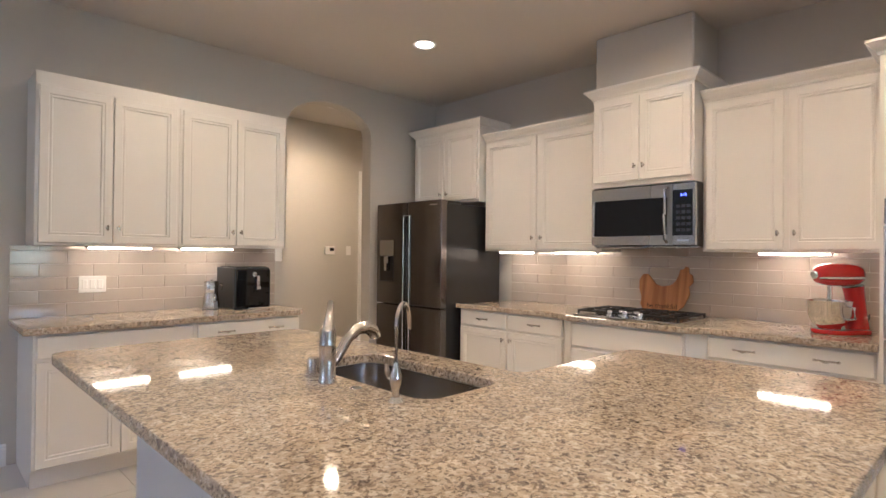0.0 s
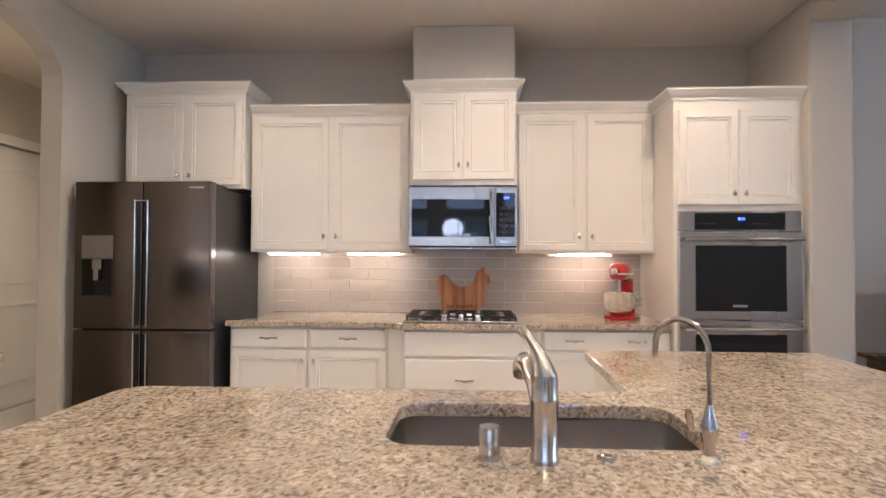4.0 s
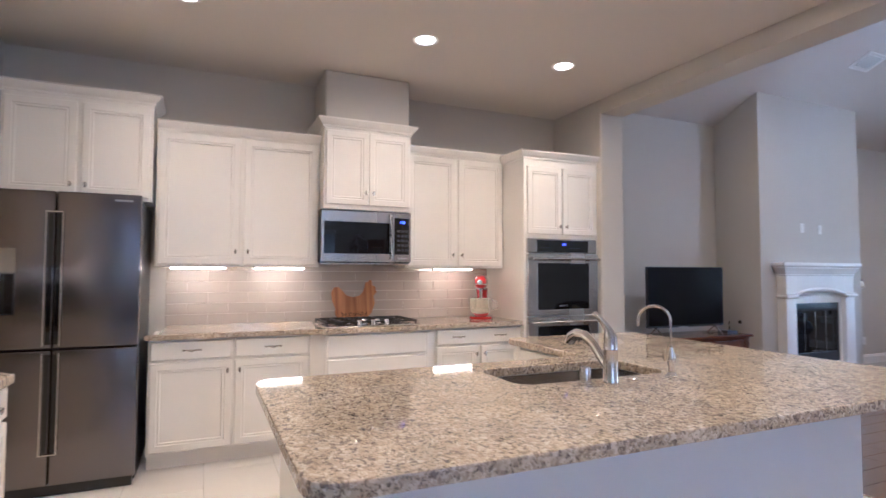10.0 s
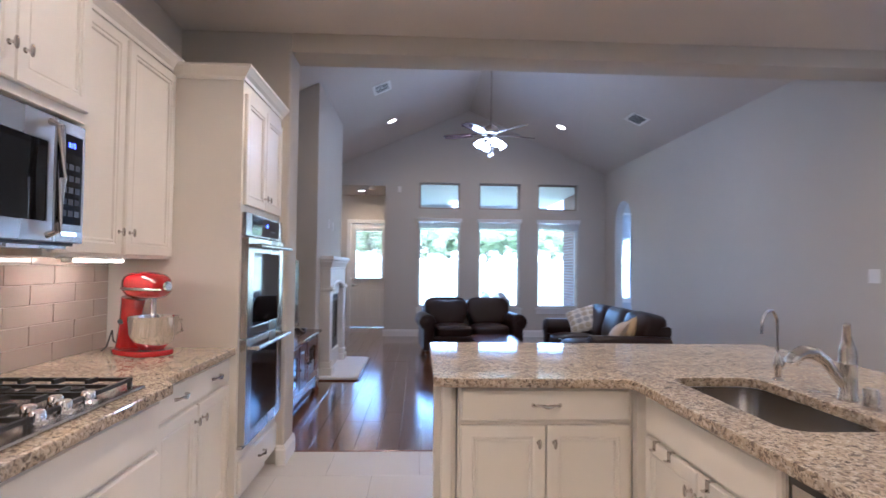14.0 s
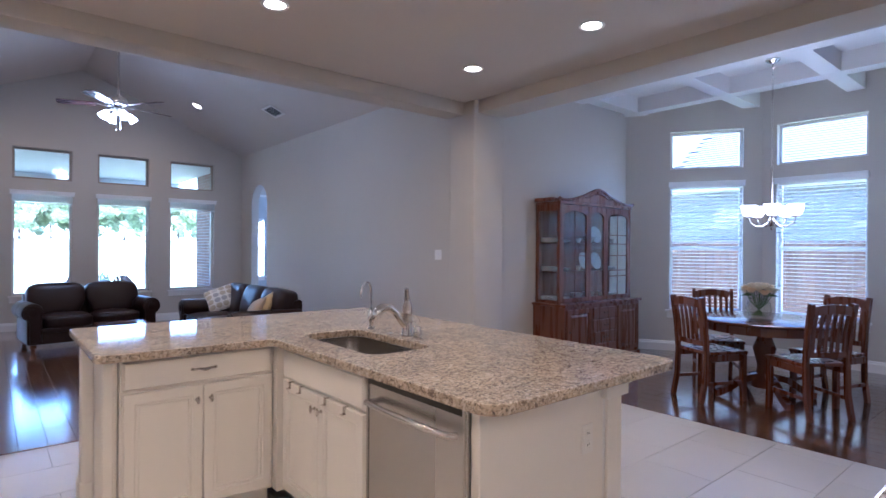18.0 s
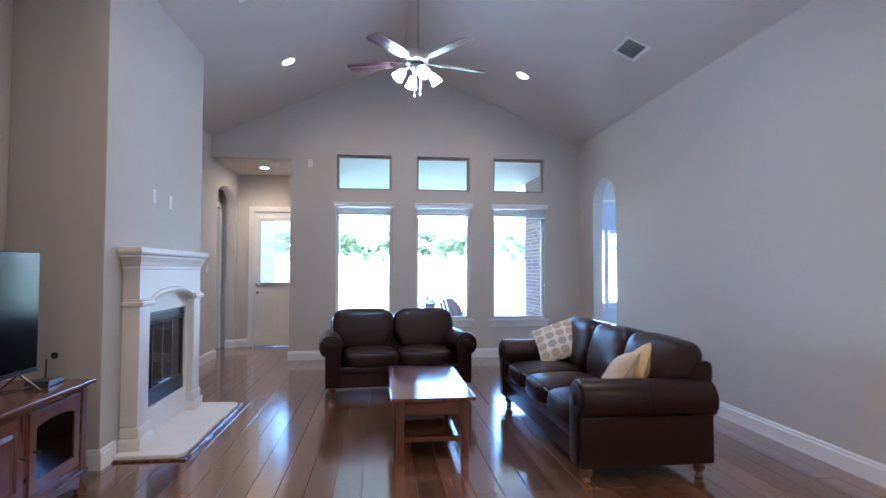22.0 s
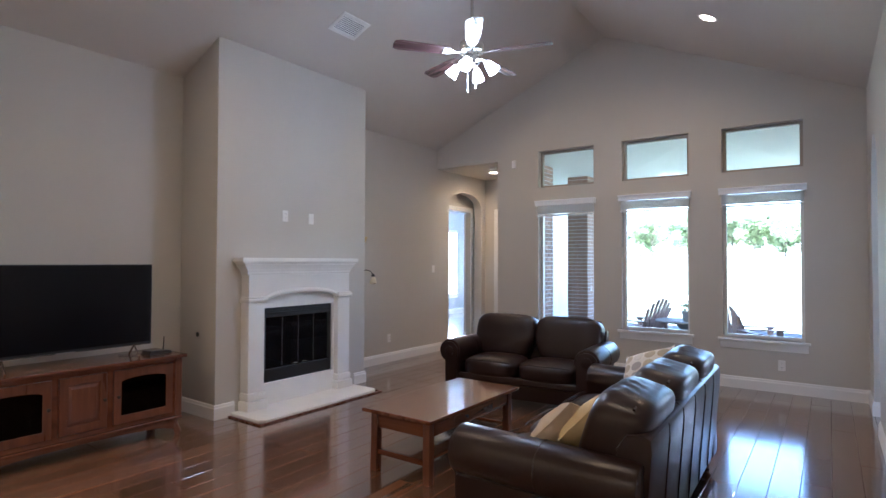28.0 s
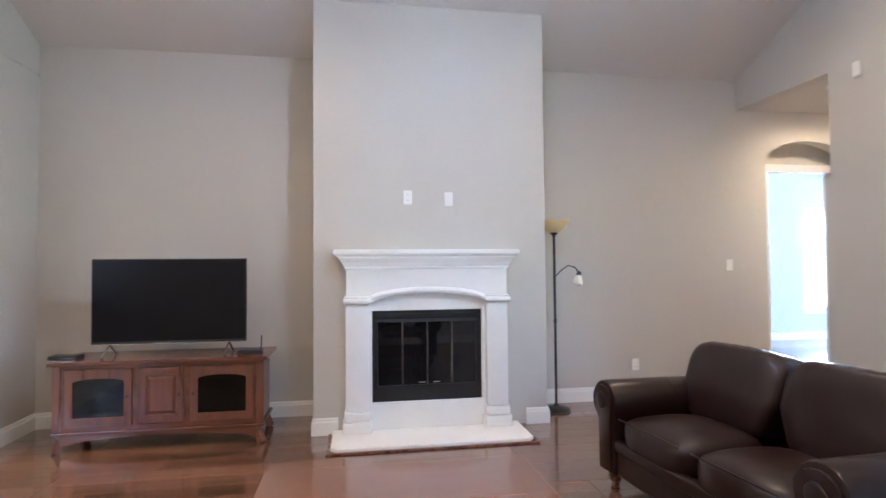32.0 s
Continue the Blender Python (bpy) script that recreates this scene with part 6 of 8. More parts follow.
def dotted(name):
    """Cream cloth printed with rows of grey and tan discs."""
    m = bpy.data.materials.new(name)
    m.use_nodes = True
    nt, b = m.node_tree, m.node_tree.nodes["Principled BSDF"]
    L = nt.links.new
    co = nt.nodes.new("ShaderNodeTexCoord").outputs["Object"]
    mp = nt.nodes.new("ShaderNodeMapping")
    mp.inputs["Scale"].default_value = (10.4, 11.6, 0.0)
    L(co, mp.inputs[0])
    fr, fl_ = nt.nodes.new("ShaderNodeVectorMath"), nt.nodes.new("ShaderNodeVectorMath")
    fr.operation, fl_.operation = "FRACTION", "FLOOR"
    L(mp.outputs[0], fr.inputs[0]), L(mp.outputs[0], fl_.inputs[0])
    ds = nt.nodes.new("ShaderNodeVectorMath")
    ds.operation = "DISTANCE"
    ds.inputs[1].default_value = (0.5, 0.5, 0.0)
    L(fr.outputs[0], ds.inputs[0])
    lt = nt.nodes.new("ShaderNodeMath")
    lt.operation = "LESS_THAN"
    lt.inputs[1].default_value = 0.43
    L(ds.outputs["Value"], lt.inputs[0])
    wn = nt.nodes.new("ShaderNodeTexWhiteNoise")
    L(fl_.outputs[0], wn.inputs[0])
    r = ramp(nt, ((0.0, (0.42, 0.40, 0.37)), (0.35, (0.52, 0.45, 0.32)), (0.7, (0.60, 0.57, 0.50))), "CONSTANT")
    L(wn.outputs[0], r.inputs[0])
    mx = nt.nodes.new("ShaderNodeMix")
    mx.data_type = "RGBA"
    mx.inputs[6].default_value = (0.78, 0.74, 0.66, 1)
    L(lt.outputs[0], mx.inputs[0]), L(r.outputs[0], mx.inputs[7])
    L(mx.outputs[2], b.inputs["Base Color"])
    b.inputs["Roughness"].default_value = 0.9
    b.inputs["Sheen Weight"].default_value = 0.2
    n = nt.nodes.new("ShaderNodeTexNoise")
    n.inputs["Scale"].default_value = 300
    L(co, n.inputs["Vector"])
    bp = nt.nodes.new("ShaderNodeBump")
    bp.inputs["Strength"].default_value, bp.inputs["Distance"].default_value = 0.25, 0.002
    L(n.outputs[0], bp.inputs["Height"]), L(bp.outputs[0], b.inputs["Normal"])
    return m


YELLOW = material("yellow_pillow_cloth", (0.62, 0.49, 0.27), 0.9, var=0.08, scale=12, bump=0.3, bump_scale=260)
CREAM = material("cream_pillow_cloth", (0.56, 0.46, 0.35), 0.9, var=0.08, scale=12, bump=0.3, bump_scale=260)


def pillow(label, mat, m, w, h, seed):
    p = thing("throw_pillow", label, "pillow", m, "sofa throw pillows")
    bm = bmesh.new()
    n = 14
    for sg in (1, -1):
        g = [[None] * (n + 1) for _ in range(n + 1)]
        for i in range(n + 1):
            for j in range(n + 1):
                u, v = 2 * i / n - 1, 2 * j / n - 1
                e = max(0.0, (1 - u * u) * (1 - v * v)) ** 0.45
                pin = 1 - 0.10 * (1 - abs(u * v)) * (abs(u) ** 6 + abs(v) ** 6) * 0.8
                z = sg * (0.075 * e + 0.010 * noise.noise(Vector((u * 2.2 + seed, v * 2.2, sg))) * e)
                g[i][j] = bm.verts.new((u * w / 2 * pin, v * h / 2 * pin, z))
        for i in range(n):
            for j in range(n):
                bm.faces.new((g[i][j], g[i + 1][j], g[i + 1][j + 1], g[i][j + 1]))
    bmesh.ops.remove_doubles(bm, verts=bm.verts, dist=1e-5)
    part("cushion", bm, mat, p, smooth=True)
    part("piping", tube([(a * w / 2 * 0.995, b * h / 2 * 0.995, 0) for a, b in ((-1, -1), (0, -0.93), (1, -1), (0.93, 0), (1, 1), (0, 0.93), (-1, 1), (-0.93, 0), (-1, -1))], 0.004, 6), mat, p)
    return p


pillow("cream throw pillow printed with grey and tan dots on the sofa", dotted("dotted_pillow_cloth"), pose(0.79, -3.71, 0.640, 54, 0, 150) @ pose(0, 0, 0, 0, 0, 24), 0.40, 0.40, 1.0)
pillow("plain cream throw pillow leaning on a yellow one on the sofa", CREAM, pose(0.83, -2.28, 0.615, 52, 0, 74) @ pose(0, 0, 0, 0, 0, 24), 0.32, 0.31, 4.0)
pillow("pale yellow throw pillow between the sofa back and a cream pillow", YELLOW, pose(0.70, -2.31, 0.635, 58, 0, 78) @ pose(0, 0, 0, 0, 0, 40), 0.33, 0.33, 7.0)

# ---- coffee table ----
cf = thing("coffee_table", "rectangular cherry coffee table with drawer and lower shelf", "coffee table", pose(2.08, -3.075, 0))
part("tabletop", box(-0.295, -0.60, 0.405, 0.295, 0.60, 0.43, 0.005, seg=2), CHERRYY, cf)
for sx in (-1, 1):
    for sy in (-1, 1):
        part("leg", tube([(sx * 0.225, sy * 0.525, 0.4045), (sx * 0.225, sy * 0.525, 0.25), (sx * 0.228, sy * 0.53, 0.0)], 0.02, rect_wh=(0.052, 0.052), up=(0, 1, 0)), CHERRY, cf)
    part("side_apron", box(sx * 0.232 - 0.010, -0.499, 0.30, sx * 0.232 + 0.010, 0.499, 0.4045, 0.002), CHERRYY, cf)
    part("end_apron", box(-0.198, sx * 0.532 - 0.01, 0.30, 0.198, sx * 0.532 + 0.01, 0.4045, 0.002), CHERRYX, cf)
    part("end_stretcher", box(-0.20, sx * 0.528 - 0.012, 0.115, 0.20, sx * 0.528 + 0.012, 0.15, 0.002), CHERRYX, cf)
part("lower_shelf", box(-0.19, -0.514, 0.122, 0.19, 0.514, 0.138, 0.002), CHERRYY, cf)
d = part("drawer_front", box(-0.248, -0.26, 0.312, -0.2425, 0.26, 0.396, 0.002), CHERRYY, cf, "flush drawer front")
for y in (-0.12, 0.12):
    part("knob", lathe([(0.005, 0), (0.005, 0.012), (0.012, 0.02), (0.0, 0.027)], 12, m=pose(-0.248, y, 0.354, 0, -90, 0)), IRON, d, smooth=True)

# ---- ceiling fan ----
cfan = thing("ceiling_fan", "five-blade ceiling fan with dark blades and lit frosted glass shades", "ceiling fan", pose(2.13, -3.5, 0))
BLADE = wood_material("dark_fan_blade", (0.055, 0.028, 0.026), (0.12, 0.06, 0.05), 0.28, 14, "x", 0.05, 0.4, 0.05)
part("canopy", lathe([(0.0, 4.425), (0.07, 4.425), (0.07, 4.38), (0.045, 4.33), (0.016, 4.31)], 20), NICKEL, cfan, smooth=True)
part("downrod", lathe([(0.013, 3.30), (0.013, 4.32)], 12), NICKEL, cfan, smooth=True)
part("motor", lathe([(0.02, 3.31), (0.03, 3.29), (0.075, 3.275), (0.10, 3.25), (0.105, 3.205), (0.10, 3.175), (0.08, 3.16), (0.06, 3.155)], 28), NICKEL, cfan, smooth=True)
part("light_hub", lathe([(0.05, 3.154), (0.075, 3.13), (0.075, 3.10), (0.05, 3.07), (0.02, 3.055), (0.0, 3.05)], 20), NICKEL, cfan, smooth=True)
_bl = [(0.19, -0.045), (0.30, -0.058), (0.62, -0.068), (0.66, -0.05), (0.665, 0.0), (0.66, 0.05), (0.62, 0.068), (0.30, 0.058), (0.19, 0.045)]
_ir = [(0.09, -0.016), (0.15, -0.010), (0.19, -0.030), (0.25, -0.042), (0.245, -0.012), (0.27, 0.0), (0.245, 0.012), (0.25, 0.042), (0.19, 0.030), (0.15, 0.010), (0.09, 0.016)]
for k in range(5):
    m = pose(0, 0, 3.165, 0, 0, 52.0 + 72 * k) @ pose(0, 0, 0, 11, 0, 0)
    b = part("blade", slab([_bl], FLAT, 0.006, 0.002), BLADE, cfan, m=m)
    part("blade_iron", slab([_ir], at(0, 0, -0.006), 0.0055, 0.001), NICKEL, b, "pale metal bracket")
for k, (az, el) in enumerate(((105, -50), (195, -50), (285, -50), (15, -50))):
    a, e = radians(az), radians(el)
    d = Vector((math.cos(a) * math.cos(e), math.sin(a) * math.cos(e), math.sin(e)))
    hub = Vector((math.cos(a) * 0.06, math.sin(a) * 0.06, 3.10))
    sock = hub + Vector((math.cos(a) * 0.05, math.sin(a) * 0.05, 0.02 if el > 0 else -0.005))
    q = d.to_track_quat("Z", "X").to_matrix().to_4x4()
    part("lamp_arm", tube([hub, (hub + sock) / 2 + Vector((0, 0, 0.01)), sock, sock + d * 0.03], 0.009, 8), NICKEL, cfan, smooth=True)
    part("shade", lathe([(0.022, 0.0), (0.030, 0.015), (0.038, 0.045), (0.050, 0.092), (0.053, 0.10), (0.050, 0.099), (0.034, 0.045), (0.0, 0.025)], 20, m=at(*(sock + d * 0.025)) @ q), FANGLASS, cfan, "lit frosted glass shade", True)
for x, y, l in ((0.03, 0.02, 0.19), (-0.025, -0.02, 0.16)):
    c = part("pull_chain", tube([(x, y, 3.06), (x, y, 3.06 - l)], 0.002, 5), NICKEL, cfan)
    part("chain_bead", lathe([(0.002, 0.03), (0.006, 0.02), (0.008, 0.005), (0.0, 0.0)], 10, m=at(x, y, 3.03 - l)), NICKEL, c, smooth=True)
fan_light = new("fan_lamp", bpy.data.lights.new("fan_lamp", "POINT"))
fan_light.data.energy, fan_light.data.shadow_soft_size, fan_light.data.color = FAN_W, 0.10, (0.86, 0.93, 1.0)
fan_light.matrix_world = pose(2.13, -3.5, 2.93)


# ---- vents and detectors ----
def vent(label, m, w=0.36, h=0.26):
    v = thing("ceiling_vent", label, "air vent", m, "ceiling air vents")
    part("frame", slab([rect(-w / 2, -h / 2, w / 2, h / 2), rect(-w / 2 + 0.035, -h / 2 + 0.035, w / 2 - 0.035, h / 2 - 0.035)], at(0, 0, -0.012), 0.0115, 0.003), PLATE, v)
    part("backing", box(-w / 2 + 0.03, -h / 2 + 0.03, -0.0035, w / 2 - 0.03, h / 2 - 0.03, -0.0005), BLACK, v)
    n = 9
    for i in range(n):
        y = -h / 2 + 0.045 + (h - 0.09) * i / (n - 1)
        part("slat", box(-w / 2 + 0.034, -0.0065, -0.001, w / 2 - 0.034, 0.0065, 0.001), PLATE, v, m=pose(0, y, -0.0085, 55, 0, 0))


vent("white louvred ceiling vent on the vault slope", tilt(3.62, -3.56) @ pose(0, 0, 0, 0, 0, 90))
vent("white louvred ceiling vent on the vault slope", tilt(0.0, -3.76) @ pose(0, 0, 0, 0, 0, 90))
sd = thing("smoke_detector", "round white smoke detector on the hall ceiling", "smoke detector", pose(4.05, -7.15, 2.929))
part("body", lathe([(0.0, -0.035), (0.045, -0.035), (0.06, -0.02), (0.062, -0.0005)], 20), PLATE, sd, smooth=True)
part("test_button", lathe([(0.0, -0.039), (0.012, -0.039), (0.013, -0.0355)], 12), PLATE, sd, smooth=True)


# ---- blinds ----
def blind(m, u0, u1, top, bottom, label, raised=True, pitch=0.048, depth=0.05, angle=10, valance_w=0.03, drop=0.0, w0=-0.012):
    """A slatted blind over an opening; u along the wall, v up, w through it (room at -w)."""
    b = thing("window_blind", label, "blind", group="slatted blinds")
    vw = valance_w
    part("valance", slab([rect(u0 - vw, top - 0.075, u1 + vw, top)], m @ at(0, 0, w0 - 0.030), 0.028, 0.004), BLIND, b)
    part("valance_bead", slab([rect(u0 - vw - 0.004, top - 0.022, u1 + vw + 0.004, top)], m @ at(0, 0, w0 - 0.042), 0.0118, 0.003), BLIND, b)
    for u in (u0 - vw, u1 + vw - 0.012):
        part("valance_return", slab([rect(u, top - 0.074, u + 0.012, top - 0.002)], m @ at(0, 0, w0 - 0.0018), 0.0118 if w0 > -0.012 else -w0 - 0.001), BLIND, b)
    sm = None
    if raised:
        n = int((top - 0.085 - bottom) / 0.0075)
        zs = [(top - 0.080 - 0.0075 * i, 3) for i in range(n)]
    else:
        n = int((top - 0.09 - bottom) / pitch)
        zs = [(top - 0.10 - pitch * i, angle) for i in range(n)]
    ln = u1 - u0 - 0.012
    for z, a in zs:
        mm = m @ at((u0 + u1) / 2, z, 0.012 + w0) @ Matrix.Rotation(radians(a), 4, "X")
        if sm is None:
            sm = part("slat", box(-ln / 2, -0.0014, -depth / 2, ln / 2, 0.0014, depth / 2), BLIND, b, m=mm)
        else:
            again("slat", sm, b, mm)
    part("bottom_rail", slab([rect(u0 + 0.006, bottom - 0.020, u1 - 0.006, bottom - 0.002)], m @ at(0, 0, w0 - 0.010), 0.045, 0.003), BLIND, b)
    for u in (u0 + 0.12, u1 - 0.12):
        if not raised:
            part("ladder_cord", slab([rect(u - 0.0012, bottom, u + 0.0012, top - 0.08)], m @ at(0, 0, w0 - 0.0165), 0.0015), BLIND, b)
    p = part("lift_cord", slab([rect(u0 + 0.03, 1.10, u0 + 0.033, top - 0.08)], m @ at(0, 0, w0 - 0.022), 0.003), BLIND, b)
    part("cord_tassel", slab([rect(u0 + 0.024, 1.06, u0 + 0.039, 1.10)], m @ at(0, 0, w0 - 0.028), 0.014, 0.004), BLIND, p)
    return b


for a, b in WINX:
    blind(SWIN, a - 0.01, b + 0.01, 2.30, 2.10, "white slatted blind raised to the top of the window", True, w0=-0.03, valance_w=0.02)
blind(HDOOR @ at(0, 0, 0.0), 3.91, 4.49, 2.20, 1.09, "white slatted blind on the back door glass", False, 0.03, 0.026, 25, 0.01, w0=-0.005)
for a, b in BEDW:
    blind(BEDM, a + 0.005, b - 0.005, 2.30, 0.60, "white slatted blind on a bedroom window", False, 0.05, 0.05, 4, -0.006, w0=0.03)
for a, b in WINGW:
    blind(WINGM, a + 0.005, b - 0.005, 2.12, 0.68, "white slatted blind on a side room window", False, 0.05, 0.05, 4, -0.006, w0=0.03)

# ---- dining room ----
def hutch():
    h = thing("china_hutch", "dark mahogany china hutch with arched carved crown and glass doors", "china cabinet", pose(-3.15, 0.145, 0))
    W, D = 1.56, 0.46
    part("base_body", box(0, 0, 0.09, W, D, 0.735, 0.004), MAHOG, h)
    part("base_plinth", box(-0.02, 0, 0.0, W + 0.02, D + 0.02, 0.0895, 0.01, seg=2), MAHOG, h)
    part("base_top", box(-0.025, 0, 0.7355, W + 0.025, D + 0.028, 0.765, 0.008, seg=2), MAHOG, h)
    panel = lambda w, z: rings_panel(w, z, [(0.0, -0.012), (0.003, -0.016), (0.05, -0.016), (0.056, -0.006), (0.066, -0.006), (0.088, -0.013), (0.09, -0.013)], 0.0)
    turn = pose(0, 0, 0, 0, 0, 180)
    for x in (0.50, W - 0.04):
        d = part("base_door", panel(0.46, 0.57), MAHOG, h, "raised panel door", m=at(x, D + 0.0005, 0.13) @ turn)
        part("knob", lathe([(0.005, 0), (0.012, 0.015), (0.0, 0.02)], 10), IRON, d, "", True, pose(0.03 if x > 1 else 0.43, -0.016, 0.32, 90, 0, 0))
    for i in range(4):
        d = part("drawer_front", rings_panel(0.48, 0.132, [(0.0, -0.012), (0.006, -0.018)], 0.0), MAHOG, h, m=at(1.02, D + 0.0005, 0.13 + 0.145 * i) @ turn)
        part("drop_pull", tube([(0.20, -0.018, 0.075), (0.205, -0.034, 0.06), (0.275, -0.034, 0.06), (0.28, -0.018, 0.075)], 0.004, 6), IRON, d)
    # upper case: open shell
    U0, U1, UD, T = 0.04, W - 0.04, 0.36, 1.92
    part("upper_back", box(U0, 0.004, 0.7655, U1, 0.016, T), MAHOG, h)
    for x in (U0, U1 - 0.03):
        part("corner_post", box(x, UD - 0.04, 0.7655, x + 0.03, UD, T, 0.004), MAHOG, h)
        part("rear_post", box(x, 0.0165, 0.7655, x + 0.03, 0.05, T), MAHOG, h)
        part("side_rail", box(x + 0.002, 0.0505, 0.7655, x + 0.028, UD - 0.0405, 0.80), MAHOG, h)
        part("side_rail", box(x + 0.002, 0.0505, T - 0.08, x + 0.028, UD - 0.0405, T), MAHOG, h)
        part("side_glass", box(x + 0.012, 0.0505, 0.8005, x + 0.016, UD - 0.0405, T - 0.0805), CLEAR, h)
    part("upper_top", box(U0 - 0.002, 0.004, T + 0.0005, U1 + 0.002, UD + 0.01, T + 0.03), MAHOG, h)
    for z in (0.767, 1.12, 1.46):
        part("shelf", box(U0 + 0.031, 0.0165, z, U1 - 0.031, UD - 0.05, z + 0.012), MAHOG, h)
    ws = (0.53, 0.36, 0.53)
    for i in range(3):
        dw = ws[i] * (U1 - U0 - 0.06) / sum(ws)
        x0 = U0 + 0.03 + sum(ws[:i]) * (U1 - U0 - 0.06) / sum(ws)
        w, hh = dw - 0.004, T - 0.775
        hole = [(0.045, 0.05), (w - 0.045, 0.05), (w - 0.045, hh - 0.14)] + [(w / 2 + (w / 2 - 0.045) * math.cos(math.pi * k / 10), hh - 0.14 + 0.07 * math.sin(math.pi * k / 10)) for k in range(1, 10)] + [(0.045, hh - 0.14)]
        d = part("glass_door", slab([rect(0, 0, w, hh), hole], FACE_Y, 0.020, 0.003), MAHOG, h, m=at(x0 + 0.002, UD - 0.022, 0.77))
        part("pane", box(0.04, 0.008, 0.045, w - 0.04, 0.011, hh - 0.065), CLEAR, d)
        if i != 1:
            for z in (0.28, 0.54, 0.80):
                part("muntin", box(0.0455, 0.012, z, w - 0.0455, 0.018, z + 0.012), MAHOG, d)
            part("muntin", box(w / 2 - 0.006, 0.0125, 0.0505, w / 2 + 0.006, 0.0175, hh - 0.075), MAHOG, d)
            part("knob", lathe([(0.005, 0), (0.011, 0.014), (0.0, 0.02)], 10), IRON, d, "", True, pose(0.02 if i == 2 else w - 0.02, 0.02, 0.45, -90, 0, 0))
    n = 48
    half, mid_x = (U1 - U0 + 0.06) / 2, (U0 + U1) / 2
    rise = lambda u: 0.045 + 0.145 * (0.5 + 0.5 * math.cos(math.pi * min(1.0, abs(u) / 0.86))) ** 1.15 + 0.016 * math.cos(9.5 * u) * (1 - abs(u)) + 0.02 * max(0.0, abs(u) - 0.9) / 0.1
    cr = [(U0 - 0.03, T + 0.0305), (U1 + 0.03, T + 0.0305)] + [(mid_x + half * (1 - 2 * k / n), T + rise(1 - 2 * k / n)) for k in range(n + 1)]
    part("arched_crown", slab([cr], FACE_Y @ at(0, 0, 0.30), 0.07, 0.006), MAHOG, h)
    part("crown_molding", tube([(x, 0.375, z) for x, z in cr[2:]], 0.016, 8), MAHOG, h, smooth=True)
    part("crown_return", boxes((U0 - 0.04, 0.004, T + 0.031, U0, 0.2995, T + 0.075), bevel=0.008), MAHOG, h)
    part("crown_return", boxes((U1, 0.004, T + 0.031, U1 + 0.04, 0.2995, T + 0.075), bevel=0.008), MAHOG, h)
    c = (U0 + U1) / 2
    part("carved_finial", soft(0.10, 0.03, 0.055, 2.4, 6, m=at(c, 0.38, T + 0.165)), MAHOG, h, "carved shell ornament", True)
    for s in (-1, 1):
        part("carved_scroll", tube([(c + s * 0.05, 0.374, T + 0.145), (c + s * 0.12, 0.376, T + 0.135), (c + s * 0.20, 0.374, T + 0.10), (c + s * 0.27, 0.372, T + 0.095)], [0.014, 0.012, 0.010, 0.006], 8), MAHOG, h, smooth=True)
    return h


hutch()
CHINA = material("white_china", (0.80, 0.79, 0.76), 0.12, var=0.03, coat=0.5)
plate_p = None
rng = random.Random(5)
for z in (0.779, 1.132, 1.472):
    for i in range(6):
        x = -2.98 + i * 0.25
        if i in (0, 4, 5) and not (z > 1.4 and i == 0):
            o = thing("plate_stack", "stack of white china plates on a hutch shelf", "plates", pose(x, 0.27, z + 0.0003), "china in the hutch")
            for k in range(5 if i == 5 else 3):
                part("plate", lathe([(0.0, 0.0), (0.055, 0.0), (0.10, 0.012), (0.10, 0.015), (0.055, 0.004), (0.0, 0.004)], 20, m=at(0.003 * (k % 2), 0, 0.0105 * k)), CHINA, o, smooth=True)
            continue
        if z < 0.8 and i in (2, 3) or rng.random() < 0.15:
            o = thing("china_bowl", "white china serving bowl on a hutch shelf", "bowl", pose(x, 0.30, z + 0.0003), "china in the hutch")
            part("body", lathe([(0.03, 0), (0.03, 0.008), (0.06, 0.03), (0.085, 0.075), (0.081, 0.075), (0.055, 0.033), (0.0, 0.018)], 18), CHINA, o, smooth=True)
            part("foot_ring", lathe([(0.034, 0.0), (0.034, 0.006), (0.0305, 0.006)], 18), CHINA, o)
        elif (i + int(z * 10)) % 3 == 2:
            o = thing("china_teacup", "white china teacup on a hutch shelf", "cup", pose(x, 0.32, z + 0.0003), "china in the hutch")
            part("body", lathe([(0.02, 0), (0.022, 0.006), (0.036, 0.03), (0.042, 0.062), (0.039, 0.062), (0.03, 0.03), (0.0, 0.012)], 16), CHINA, o, smooth=True)
            part("handle", tube([(0.034, 0, 0.05), (0.055, 0, 0.052), (0.058, 0, 0.035), (0.033, 0, 0.022)], 0.003, 6), CHINA, o)
        else:
            o = thing("china_plate", "white china plate standing on edge in the hutch", "plate", pose(x, 0.215, z + 0.112), "china in the hutch")
            m = pose(0, 0, 0, -76, 0, 0)
            part("dish", lathe([(0.0, 0.0), (0.065, 0.0), (0.085, 0.008), (0.112, 0.014), (0.112, 0.017), (0.083, 0.011), (0.064, 0.004), (0.0, 0.004)], 22, m=m), CHINA, o, smooth=True)
            part("rim_line", lathe([(0.103, 0.0156), (0.107, 0.0166), (0.107, 0.0172), (0.103, 0.0162)], 22, m=m), BLUEGREY, o)

